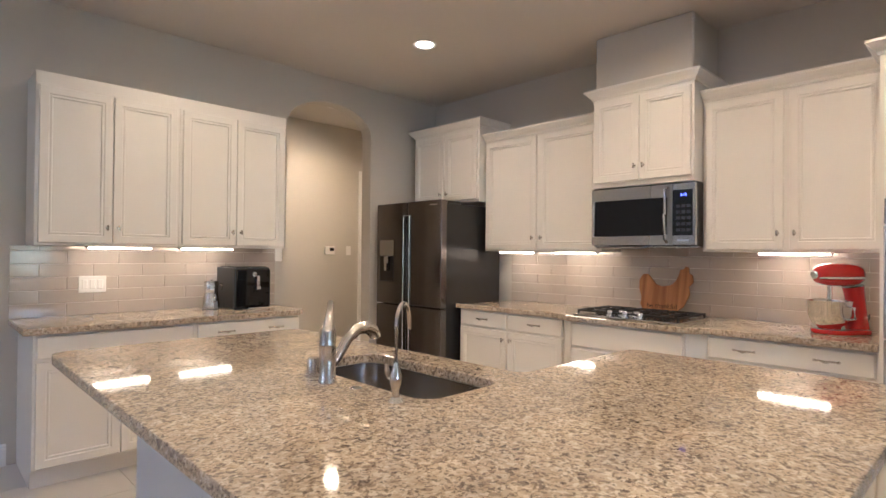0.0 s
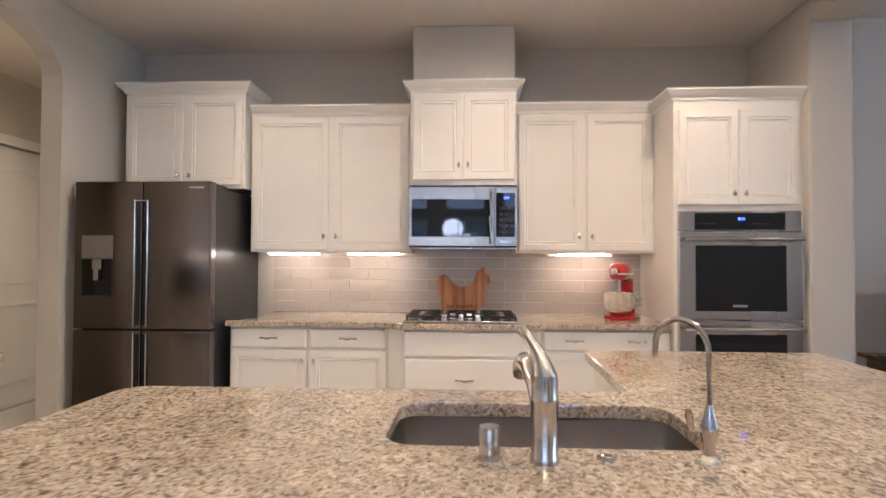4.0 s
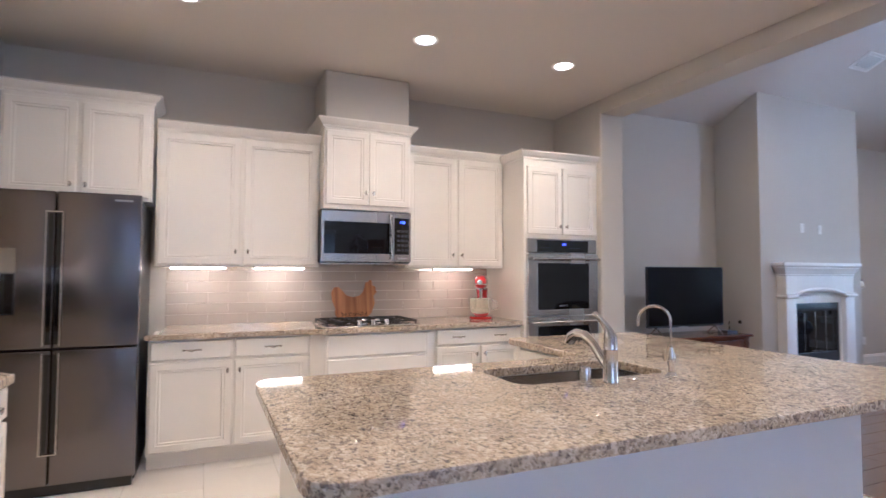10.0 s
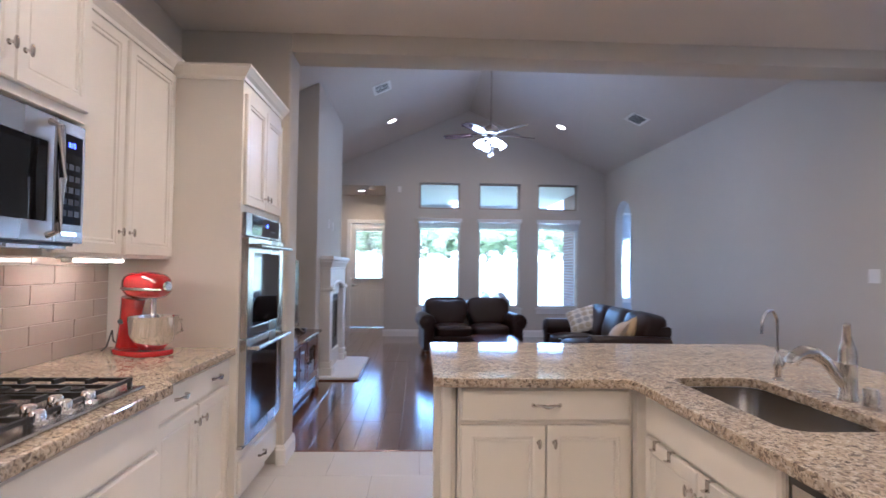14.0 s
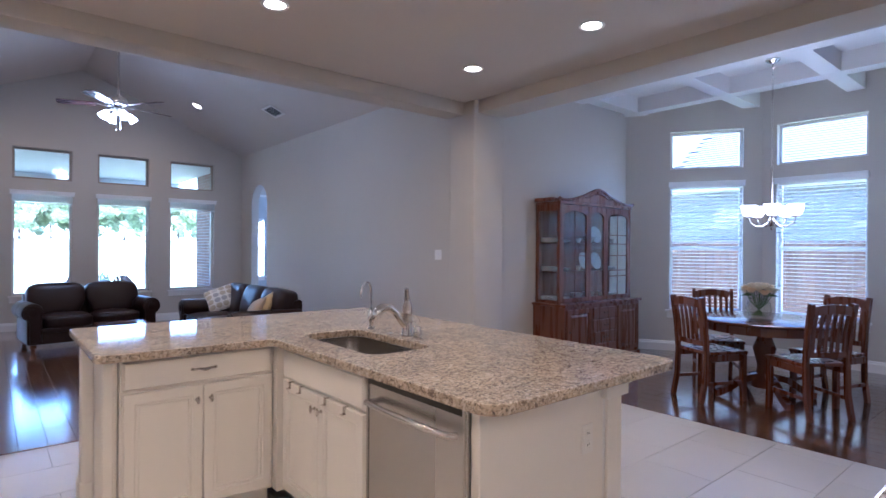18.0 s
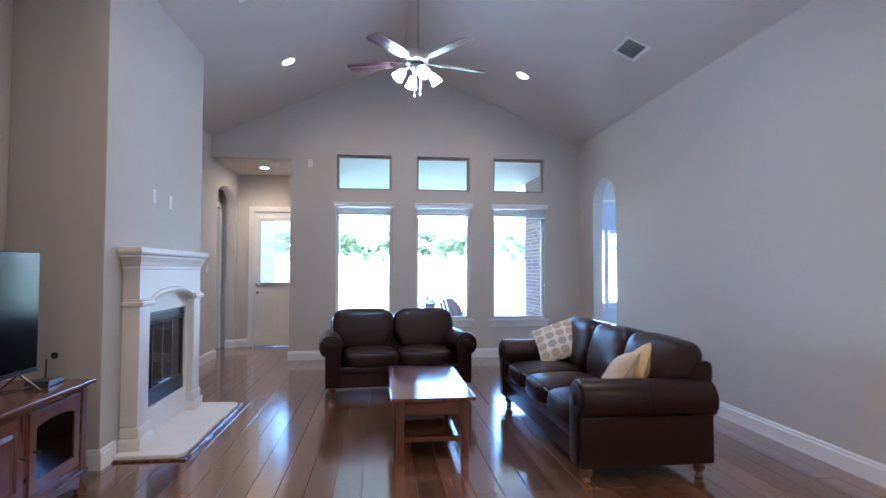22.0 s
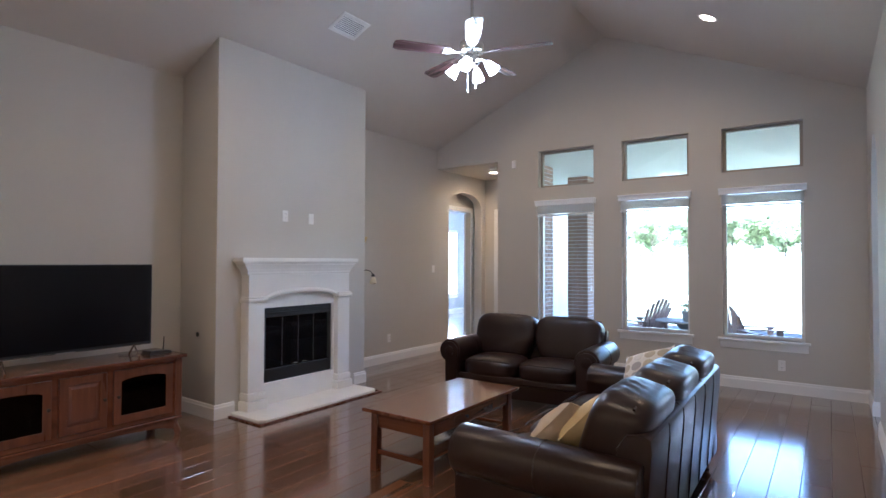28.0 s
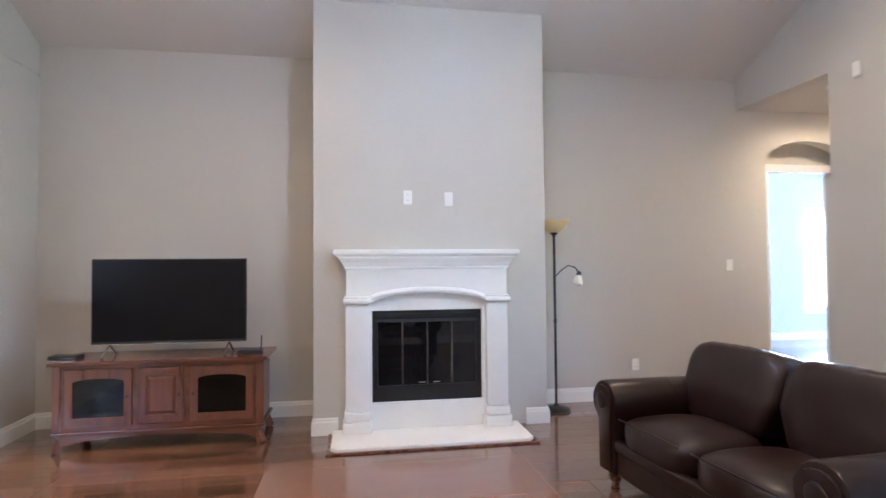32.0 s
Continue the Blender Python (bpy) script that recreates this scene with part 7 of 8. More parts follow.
# round table
rt = thing("dining_table", "round dark wood pedestal dining table", "dining table", pose(-2.30, 2.41, 0))
MTOP = wood_material("polished_table_wood", (0.085, 0.028, 0.014), (0.19, 0.068, 0.032), 0.16, 12, "x", 0.05, 0.5, 0.04)
part("tabletop", lathe([(0.0, 0.722), (0.585, 0.722), (0.605, 0.732), (0.61, 0.742), (0.60, 0.75), (0.0, 0.75)], 56), MTOP, rt, smooth=True)
part("apron", lathe([(0.50, 0.640), (0.52, 0.640), (0.52, 0.7215), (0.50, 0.7215), (0.50, 0.640)], 48), MAHOG, rt, smooth=True)
part("pedestal", lathe([(0.11, 0.10), (0.12, 0.16), (0.075, 0.22), (0.06, 0.30), (0.085, 0.40), (0.10, 0.47), (0.065, 0.56), (0.08, 0.63), (0.16, 0.66), (0.16, 0.721)], 24), MAHOG, rt, smooth=True)
for k in range(4):
    part("foot", tube([(0.06, 0, 0.20), (0.20, 0, 0.17), (0.33, 0, 0.08), (0.42, 0, 0.035), (0.46, 0, 0.03)], 0.03, rect_wh=(0.06, 0.06)), MAHOG, rt, m=pose(0, 0, 0, 0, 0, 45 + 90 * k))


def dining_chair(m):
    """Seat centre at the origin, back towards +y."""
    c = thing("dining_chair", "dark wood slat-back dining chair at the round table", "chair", m, "chairs round the dining table")
    part("seat", slab([[(-0.225, -0.22), (0.225, -0.22), (0.20, 0.20), (-0.20, 0.20)]], at(0, 0, 0.435), 0.03, 0.010), MAHOG, c)
    for s in (-1, 1):
        part("front_leg", tube([(s * 0.195, -0.19, 0.4345), (s * 0.195, -0.19, 0.2), (s * 0.198, -0.195, 0.0)], 0.02, rect_wh=(0.042, 0.042), up=(0, 1, 0)), MAHOG, c)
        part("back_post", tube([(s * 0.185, 0.27, 0.0), (s * 0.185, 0.225, 0.20), (s * 0.185, 0.215, 0.45), (s * 0.187, 0.235, 0.70), (s * 0.19, 0.28, 0.965)], 0.02, rect_wh=(0.034, 0.042), up=(0, 1, 0)), MAHOG, c)
        part("side_rail", box(s * 0.198 - 0.010, -0.17, 0.375, s * 0.198 + 0.010, 0.20, 0.4345), MAHOG, c)
        part("side_stretcher", box(s * 0.192 - 0.008, -0.172, 0.16, s * 0.192 + 0.008, 0.215, 0.19), MAHOG, c)
    part("front_rail", box(-0.172, -0.205, 0.375, 0.172, -0.185, 0.4345), MAHOG, c)
    part("crest_rail", tube([(-0.17, 0.268, 0.90), (-0.09, 0.278, 0.918), (0, 0.283, 0.924), (0.09, 0.278, 0.918), (0.17, 0.268, 0.90)], 0.02, rect_wh=(0.022, 0.075)), MAHOG, c)
    part("lower_rail", tube([(-0.168, 0.222, 0.54), (0, 0.232, 0.54), (0.168, 0.222, 0.54)], 0.02, rect_wh=(0.020, 0.045)), MAHOG, c)
    for i in range(6):
        x = -0.14 + 0.056 * i
        part("back_slat", tube([(x, 0.227, 0.555), (x, 0.244, 0.73), (x, 0.275, 0.90)], 0.02, rect_wh=(0.030, 0.010), up=(0, 1, 0)), MAHOG, c)
    return c


c0 = dining_chair(pose(-1.91, 2.08, 0, 0, 0, -114))
copy_thing(c0, pose(-2.05, 2.83, 0, 0, 0, -34))
copy_thing(c0, pose(-2.60, 1.84, 0, 0, 0, 124))
copy_thing(c0, pose(-2.64, 2.83, 0, 0, 0, 72))

# vase of roses
vs = thing("rose_vase", "round clear glass vase of cream and peach roses on the table", "vase", pose(-2.24, 2.38, 0.7503) @ Matrix.Scale(1.3, 4))
part("bowl", lathe([(0.0, 0.0), (0.045, 0.0), (0.075, 0.03), (0.088, 0.075), (0.072, 0.125), (0.055, 0.145), (0.060, 0.155), (0.056, 0.155), (0.050, 0.145), (0.068, 0.122), (0.083, 0.075), (0.07, 0.034), (0.04, 0.006), (0.0, 0.006)], 24), CLEAR, vs, smooth=True)
PEACH = material("peach_petal", (0.82, 0.66, 0.43), 0.7, var=0.12, scale=30)
IVORY = material("ivory_petal", (0.84, 0.76, 0.60), 0.7, var=0.10, scale=30)
LEAFG = material("rose_leaf", (0.06, 0.12, 0.03), 0.5, var=0.2, scale=30)
for k in range(17):
    a = k * 2.4
    r = 0.105 * (k / 17) ** 0.5
    p = Vector((r * math.cos(a), r * math.sin(a), 0.165 + (0.0125 - r * r) ** 0.5 * 0.75))
    bm = bmesh.new()
    for ring, (n, rad, hgt, lean) in enumerate(((5, 0.036, 0.03, 0.5), (4, 0.026, 0.036, 0.25), (3, 0.014, 0.038, 0.05))):
        for j in range(n):
            t = 2 * math.pi * j / n + ring
            c, s = math.cos(t), math.sin(t)
            g = []
            for iu in range(4):
                for iv in range(4):
                    u, v = iu / 3 * 2 - 1, iv / 3
                    w = rad * (0.35 + 0.75 * v) * (1 - 0.25 * v * u * u)
                    tt = t + u * 0.75
                    g.append(bm.verts.new((p.x + w * math.cos(tt) * (1 + lean * v * v * 0.4), p.y + w * math.sin(tt) * (1 + lean * v * v * 0.4), p.z + hgt * v * (1 - 0.15 * u * u) - 0.02)))
            for iu in range(3):
                for iv in range(3):
                    bm.faces.new((g[iu * 4 + iv], g[iu * 4 + 4 + iv], g[iu * 4 + 5 + iv], g[iu * 4 + 1 + iv]))
    part("rose_bloom", bm, PEACH if k % 3 == 1 else IVORY, vs, "peach rose" if k % 3 == 1 else "ivory rose", True)
    part("stem", tube([(p.x, p.y, p.z - 0.02), (p.x * 0.6, p.y * 0.6, 0.12), (-p.x * 0.5, -p.y * 0.5, 0.02)], 0.003, 5), LEAFG, vs)
for k in range(7):
    a = k * 0.9
    c, s = math.cos(a), math.sin(a)
    bm = bmesh.new()
    q = [bm.verts.new((c * r - s * w, s * r + c * w, z)) for r, w, z in ((0.05, 0, 0.165), (0.085, 0.02, 0.185), (0.125, 0, 0.165), (0.085, -0.02, 0.185))]
    bm.faces.new((q[0], q[1], q[2])), bm.faces.new((q[0], q[2], q[3]))
    part("leaf", bm, LEAFG, vs)

# chandelier
cd = thing("chandelier", "satin nickel chandelier with lit frosted glass bowls on a chain", "chandelier", pose(-2.54, 2.38, 0))
part("canopy", lathe([(0.0, 3.2795), (0.065, 3.2795), (0.065, 3.265), (0.03, 3.24), (0.01, 3.225)], 20), NICKEL, cd, smooth=True)
z = 3.225
k = 0
while z > 2.20:
    a = Matrix.Rotation(radians(90 * (k % 2)), 4, "Z")
    pts = [a @ Vector((0.011 * math.cos(t), 0, 0.02 * math.sin(t))) + Vector((0, 0, z - 0.018)) for t in [2 * math.pi * i / 8 for i in range(9)]]
    part("chain_link", tube(pts, 0.0022, 5), NICKEL, cd)
    z -= 0.034
    k += 1
part("stem", lathe([(0.012, 2.20), (0.008, 2.15), (0.008, 1.86), (0.022, 1.83), (0.014, 1.79), (0.014, 1.72), (0.035, 1.69), (0.03, 1.655), (0.012, 1.63), (0.016, 1.61), (0.0, 1.595)], 16), NICKEL, cd, smooth=True)
for k in range(5):
    a = pose(0, 0, 0, 0, 0, 20 + 72 * k)
    part("arm", tube([(0.02, 0, 1.68), (0.08, 0, 1.635), (0.14, 0, 1.635), (0.19, 0, 1.665), (0.205, 0, 1.72)], 0.008, 8), NICKEL, cd, smooth=True, m=a)
    part("drip_cup", lathe([(0.0, 1.695), (0.03, 1.70), (0.034, 1.71), (0.012, 1.72)], 16, m=at(0.205, 0, 0.02)), NICKEL, cd, smooth=True, m=a)
    part("shade", lathe([(0.022, 1.712), (0.045, 1.722), (0.062, 1.755), (0.072, 1.82), (0.069, 1.82), (0.058, 1.757), (0.042, 1.730), (0.0, 1.722)], 20, m=at(0.205, 0, 0.02)), CHANDGLASS, cd, "lit frosted glass bowl", True, m=a)
lt = new("chandelier_lamp", bpy.data.lights.new("chandelier_lamp", "POINT"))
lt.data.energy, lt.data.shadow_soft_size, lt.data.color = CHAND_W, 0.2, (1.0, 0.90, 0.80)
lt.matrix_world = pose(-2.60, 2.49, 1.95)

blind(BAY, 0.585, 1.475, HEAD + 0.045, SILL + 0.03, "white slatted blind lowered over the bay window", False, 0.046, 0.05, 9, 0.02, w0=-0.036)
for a, b in DINW:
    blind(DWIN, a + 0.005, b - 0.005, HEAD + 0.045, SILL + 0.03, "white slatted blind lowered over the dining window", False, 0.046, 0.05, 9, 0.02, w0=-0.036)

# ---- outside ----
GRASS = material("mown_grass", (0.21, 0.24, 0.15), 0.9, var=0.30, scale=0.7, bump=0.6, bump_scale=30, fine=0.3)
CONCRETE = material("porch_concrete", (0.46, 0.44, 0.41), 0.8, var=0.12, scale=3, bump=0.2, bump_scale=60)
SOFFIT = material("porch_ceiling_paint", (0.80, 0.80, 0.78), 0.7, var=0.03)
SHINGLE = material("grey_shingle", (0.07, 0.07, 0.075), 0.9, var=0.25, scale=5, bump=0.4, bump_scale=40, rand=0.25)
FENCEWOOD = wood_material("weathered_fence_board", (0.10, 0.050, 0.035), (0.21, 0.115, 0.08), 0.8, 14, "z", 0.35, 0.0, 0.3)
ADIR = wood_material("red_brown_chair_slat", (0.34, 0.22, 0.18), (0.50, 0.36, 0.30), 0.6, 14, "z", 0.2, 0.1, 0.2)
BARK = material("tree_bark", (0.22, 0.19, 0.15), 0.9, var=0.3, scale=10, bump=0.6, bump_scale=25)
LEAF = material("oak_leaf", (0.20, 0.235, 0.15), 0.6, var=0.22, scale=0.9, rand=0.2)
# light shines through the leaves
_lt = LEAF.node_tree
_tr, _mxs = _lt.nodes.new("ShaderNodeBsdfTranslucent"), _lt.nodes.new("ShaderNodeMixShader")
_tr.inputs[0].default_value = (0.62, 0.68, 0.48, 1)
_mxs.inputs[0].default_value = 0.72
_lt.links.new(_lt.nodes["Principled BSDF"].outputs[0], _mxs.inputs[1]), _lt.links.new(_tr.outputs[0], _mxs.inputs[2])
_lt.links.new(_mxs.outputs[0], _lt.nodes["Material Output"].inputs[0])

struct("ground", slab([[(400 * math.cos(a), 400 * math.sin(a)) for a in [math.pi * k / 24 for k in range(48)]]], at(0, 0, -0.45), 0.25), GRASS, "mown grass lawn and field around the house")
struct("porch_floor", box(-0.60, -10.30, -0.1995, 4.9, YS - 0.14, -0.06, 0.01), CONCRETE, "pale concrete porch slab")
struct("porch_ceiling", box(-0.50, -11.4, 3.06, 5.6, YS - 0.141, 3.18), SOFFIT, "pale painted porch ceiling")
struct("porch_beam", box(-0.50, -11.40, 2.80, 5.6, -11.22, 3.0595), SOFFIT, "pale painted beam along the porch edge")
struct("porch_roof", slab([[(-11.6, 3.19), (YS - 0.3, 4.6), (YS - 0.3, 4.75), (-11.6, 3.35)]], FACE_X @ at(0, 0, -0.8), 6.6), SHINGLE, "grey shingle porch roof")
for nm, pts in (("roof_living", [(-0.9, 3.3), (RX, 4.75), (5.2, 3.3), (5.2, 3.45), (RX, 4.95), (-0.9, 3.45)]),):
    struct(nm, slab([pts], FACE_Y @ at(0, 0, YS - 0.3), 7.2), SHINGLE, "grey shingle roof over the living room")
struct("wall_eave", box(-0.52, -9.62, 2.95, -0.50, YS - 0.142, 3.06), MORTAR, "brick wall head under the porch ceiling")


def brick_face(name, label, m, u, v, skip=0, limit=300):
    """Running-bond bricks on a mortar bed; m carries u along the wall, v up and w out of it."""
    w = struct(name, box(0, 0, 0.0, u, v, 0.004), MORTAR, label)
    w.matrix_basis = m
    bw, bh, j = 0.194, 0.057, 0.011
    full, rest, n = None, bmesh.new(), 0
    row = 0
    while (row + 1) * (bh + j) <= v + 0.001:
        x = -(row % 2) * (bw + j) / 2
        while x < u - 0.02:
            a, b = max(x, 0.0), min(x + bw, u)
            z = row * (bh + j) + j / 2
            if b - a > 0.03:
                if n < limit and row >= skip and b - a > bw - 1e-4:
                    full = PIECE("brick", bw, bh, 0.012, 0.003, BRICK, w, at(a, z, 0.0041), full)
                    n += 1
                else:
                    box(a, z, 0.0041, b, z + bh, 0.015, bm=rest)
            x += bw + j
        row += 1
    if rest.verts:
        o = part("brickwork", rest, BRICK, w)
        tagged(o, "", "", "", "stuff")
    else:
        rest.free()
    return w


def piece_mesh(dx, dy, dz, b):
    """A slab piece with eased top edges."""
    vs = [(0, 0, 0), (dx, 0, 0), (dx, dy, 0), (0, dy, 0), (0, 0, dz - b), (dx, 0, dz - b), (dx, dy, dz - b), (0, dy, dz - b), (b, b, dz), (dx - b, b, dz), (dx - b, dy - b, dz), (b, dy - b, dz)]
    fs = [(3, 2, 1, 0)] + [(i, (i + 1) % 4, 4 + (i + 1) % 4, 4 + i) for i in range(4)] + [(4 + i, 4 + (i + 1) % 4, 8 + (i + 1) % 4, 8 + i) for i in range(4)] + [(8, 9, 10, 11)]
    return vs, fs


_pm = {}


def PIECE(name, dx, dy, dz, b, mat, parent, m, _=None):
    key = (name, round(dx, 3), round(dy, 3), round(dz, 4), mat.name)
    if key not in _pm:
        me = bpy.data.meshes.new(name)
        me.from_pydata(*((piece_mesh(dx, dy, dz, b)[0], []) + (piece_mesh(dx, dy, dz, b)[1],)))
        me.materials.append(mat)
        _pm[key] = me
    o = new(name, _pm[key])
    o.parent, o.matrix_basis = parent, m
    return True


WOUT = Matrix(((0, 0, -1, 0), (-1, 0, 0, 0), (0, 1, 0, 0), (0, 0, 0, 1)))    # u=-y v=z w=-x
EOUT = Matrix(((0, 0, 1, 0), (1, 0, 0, 0), (0, 1, 0, 0), (0, 0, 0, 1)))      # u=y v=z w=x
brick_face("wall_brick_hall", "red-brown brick face of the back hall beside the porch", at(3.62, YS - 0.142, -0.05) @ WOUT, 1.50, 3.26, 8, 300)
brick_face("wall_brick_wing", "red-brown brick face of the side wing beside the porch", at(-0.50, -9.55, -0.05) @ EOUT, 2.60, 3.26, 8, 300)
pl = thing("porch_pillar", "square brick porch pillar on the slab edge", "pillar")
part("core", box(3.44, -10.0, -0.06, 3.82, -9.62, 3.219), MORTAR, pl)
rest = bmesh.new()
for r in range(47):
    z = -0.055 + r * 0.068
    for l0, l1 in ((0.0, 0.186), (0.194, 0.38)) if r % 2 else ((0.0, 0.09), (0.098, 0.282), (0.29, 0.38)):
        box(3.44 + l0, -9.6195, z, 3.44 + l1, -9.608, z + 0.057, bm=rest)
        box(3.428, -10.0 + l0, z, 3.4395, -10.0 + l1, z + 0.057, bm=rest)
tagged(part("brickwork", rest, BRICK, pl), "", "", "", "stuff")


def adirondack(m):
    c = thing("adirondack_chair", "red-brown wooden slatted garden chair on the porch", "chair", m, "porch chairs")
    for s in (-1, 1):
        part("side_rail", tube([(s * 0.26, -0.40, 0.36), (s * 0.26, 0.10, 0.24), (s * 0.26, 0.50, 0.03)], 0.02, rect_wh=(0.03, 0.09)), ADIR, c)
        part("front_leg", box(s * 0.295 - 0.02, -0.42, 0.0, s * 0.295 + 0.02, -0.31, 0.54), ADIR, c)
        part("armrest", box(s * 0.31 - 0.07, -0.46, 0.5405, s * 0.31 + 0.07, 0.34, 0.562, 0.006), ADIR, c)
        part("arm_post", box(s * 0.295 - 0.018, 0.22, 0.12, s * 0.295 + 0.018, 0.29, 0.54), ADIR, c)
    for i in range(6):
        part("seat_slat", box(-0.28, -0.42 + i * 0.085, 0.405 - i * 0.020, 0.28, -0.345 + i * 0.085, 0.425 - i * 0.020, 0.003), ADIR, c)
    for i in range(7):
        x = (i - 3) * 0.078
        h = 0.80 - 0.022 * (i - 3) ** 2
        part("back_slat", slab([[(-0.036, 0), (0.036, 0), (0.036, h - 0.02), (0.0, h), (-0.036, h - 0.02)]], FACE_Y, 0.018, 0.003), ADIR, c, m=pose(x, 0.10, 0.27, -24, -2.5 * (3 - i), 0))
    part("back_brace", box(-0.30, 0.345, 0.55, 0.30, 0.375, 0.62), ADIR, c)
    return c


a0 = adirondack(pose(2.35, -9.45, -0.06, 0, 0, 65) @ Matrix.Scale(0.9, 4))
copy_thing(a0, pose(0.98, -9.05, -0.06, 0, 0, -150) @ Matrix.Scale(0.9, 4))
copy_thing(a0, pose(0.72, -9.70, -0.06, 0, 0, -70) @ Matrix.Scale(0.9, 4))
pt = thing("patio_table", "round pale patio table on the porch", "table", pose(1.60, -9.00, -0.06))
part("tabletop", lathe([(0.0, 0.55), (0.44, 0.55), (0.45, 0.56), (0.44, 0.575), (0.0, 0.575)], 32), CONCRETE, pt, smooth=True)
part("pedestal", lathe([(0.24, 0.0), (0.22, 0.05), (0.10, 0.10), (0.09, 0.45), (0.18, 0.549)], 20), CONCRETE, pt, smooth=True)
pp = thing("potted_plant", "small blue pot of leafy plants on the patio table", "plant", pose(1.53, -8.85, 0.5155))
part("pot", lathe([(0.07, 0.0), (0.09, 0.10), (0.10, 0.16), (0.09, 0.16), (0.08, 0.14), (0.0, 0.14)], 16), BLUEGREY, pp, smooth=True)
rng = random.Random(8)


def leaves(n, spread, size, rng, blobs):
    """Small folded leaves scattered through uneven clumps."""
    vs, fs = [], []
    for c, r in blobs:
        k = int(n * r * r)
        for _ in range(k):
            d = Vector((rng.gauss(0, 1), rng.gauss(0, 1), rng.gauss(0, 0.8))).normalized() * r * rng.random() ** 0.35
            p = Vector(c) + d
            u = Vector((rng.gauss(0, 1), rng.gauss(0, 1), rng.gauss(0, 0.7))).normalized()
            v = u.cross(Vector((rng.gauss(0, 1), rng.gauss(0, 1), rng.gauss(0, 1)))).normalized()
            s = size * rng.uniform(0.6, 1.4)
            i = len(vs)
            vs += [p - u * s, p + v * s * 0.45, p + u * s, p - v * s * 0.45]
            fs += [(i, i + 1, i + 2, i + 3)]
    me = bpy.data.meshes.new("leaves")
    me.from_pydata([tuple(v) for v in vs], [], fs)
    return me


o = new("foliage", leaves(9000, 0, 0.025, rng, [((0, 0, 0.20), 0.11), ((0.05, 0.03, 0.25), 0.07)]))
o.data.materials.append(LEAF)
o.parent = pp


def tree(m, h, seed):
    rng = random.Random(seed)
    t = thing("tree", "broad green deciduous tree at the field edge", "tree", m, "trees beyond the field")
    part("trunk", tube([(0, 0, 0), (0.05, 0, h * 0.15), (-0.05, 0.08, h * 0.35), (0.1, 0, h * 0.6)], [0.24, 0.17, 0.13, 0.06], 9), BARK, t, smooth=True)
    blobs = []
    for k in range(7):
        a = k * 2.4 + rng.random()
        r = h * rng.uniform(0.18, 0.34)
        e = Vector((math.cos(a) * r, math.sin(a) * r, h * rng.uniform(0.40, 0.82)))
        part("limb", tube([(0, 0.04, h * (0.22 + 0.04 * k)), e * 0.5 + Vector((0, 0, h * 0.12)), e], [0.09, 0.05, 0.02], 6), BARK, t, smooth=True)
        blobs.append((e, h * rng.uniform(0.13, 0.22)))
    for k in range(13):
        a = rng.random() * 6.28
        r = h * rng.uniform(0.05, 0.38)
        blobs.append(((math.cos(a) * r, math.sin(a) * r, h * rng.uniform(0.06, 0.9)), h * rng.uniform(0.08, 0.16)))
    o = new("crown", leaves(330, 0, 0.23, rng, blobs))
    o.data.materials.append(LEAF)
    o.parent = t
    return t


def rise(x, y):
    """A place on the field, which climbs gently towards the trees."""
    return x * 1.5, y * 2.0, 2.2 + max(0.0, -85 - y * 2.0) * 0.0089 - max(0.0, 85 + y * 2.0) * 0.0445


struct("field_rise", slab([[(-30, -0.25), (-30, -0.3), (-130, -0.3), (-130, 2.6), (-85, 2.2)]], FACE_X @ at(0, 0, -120), 240), GRASS, "pale mown field rising gently towards the trees")
t0, t1, t2 = tree(pose(*rise(-9, -40)), 6.6, 1), tree(pose(*rise(-3.6, -43)), 7.6, 2), tree(pose(*rise(1.2, -41)), 6.3, 3)
for i, (x, y) in enumerate(((5.5, -44), (10, -41), (14.5, -43), (19, -42), (-14.5, -43), (-20, -42), (-6.2, -47), (-1.0, -48), (3.4, -48), (7.8, -49), (24, -46), (-26, -46), (-11.5, -46), (-8.0, -44), (-5.0, -41), (-2.2, -45), (0.2, -44), (3.0, -43), (7.6, -45), (12.3, -46), (-12.0, -41), (16.8, -46))):
    copy_thing((t0, t1, t2)[(i * 2 + 1) % 3], pose(*rise(x, y), 0, 0, i * 67))
# wire fence at the end of the lawn
ff = thing("field_fence", "thin grey wire fence along the lawn edge", "fence")
fp0 = None
for i in range(22):
    mm = at(-16 + i * 1.8, -21, 0)
    if fp0 is None:
        fp0 = part("post", box(-0.015, -0.015, -0.2, 0.015, 0.015, 0.95), STEEL, ff, m=mm)
    else:
        again("post", fp0, ff, mm)
for z in (0.05, 0.45, 0.85):
    part("rail", box(-16, -20.970, z, 21.8, -20.960, z + 0.008), STEEL, ff)

# west side: board fence and neighbour's house
bf = thing("board_fence", "weathered wooden board fence between the houses", "fence")
b0 = None
for i in range(90):
    mm = at(-7.6, -3.0 + i * 0.145, -0.2)
    if b0 is None:
        b0 = part("board", slab([[(0, 0), (0.138, 0), (0.138, 1.72), (0.11, 1.76), (0.028, 1.76), (0, 1.72)]], FACE_X, 0.018), FENCEWOOD, bf, m=mm)
    else:
        again("board", b0, bf, mm)
for z in (0.2, 1.2):
    part("fence_rail", box(-7.65, -3.0, z, -7.602, 10.0, z + 0.09), FENCEWOOD, bf)
nh = thing("neighbour_house", "pale brick neighbouring house with grey shingle roof", "house")
PALEBRICK = material("pale_brick", (0.22, 0.21, 0.205), 0.85, var=0.22, scale=9, bump=0.4, bump_scale=30)
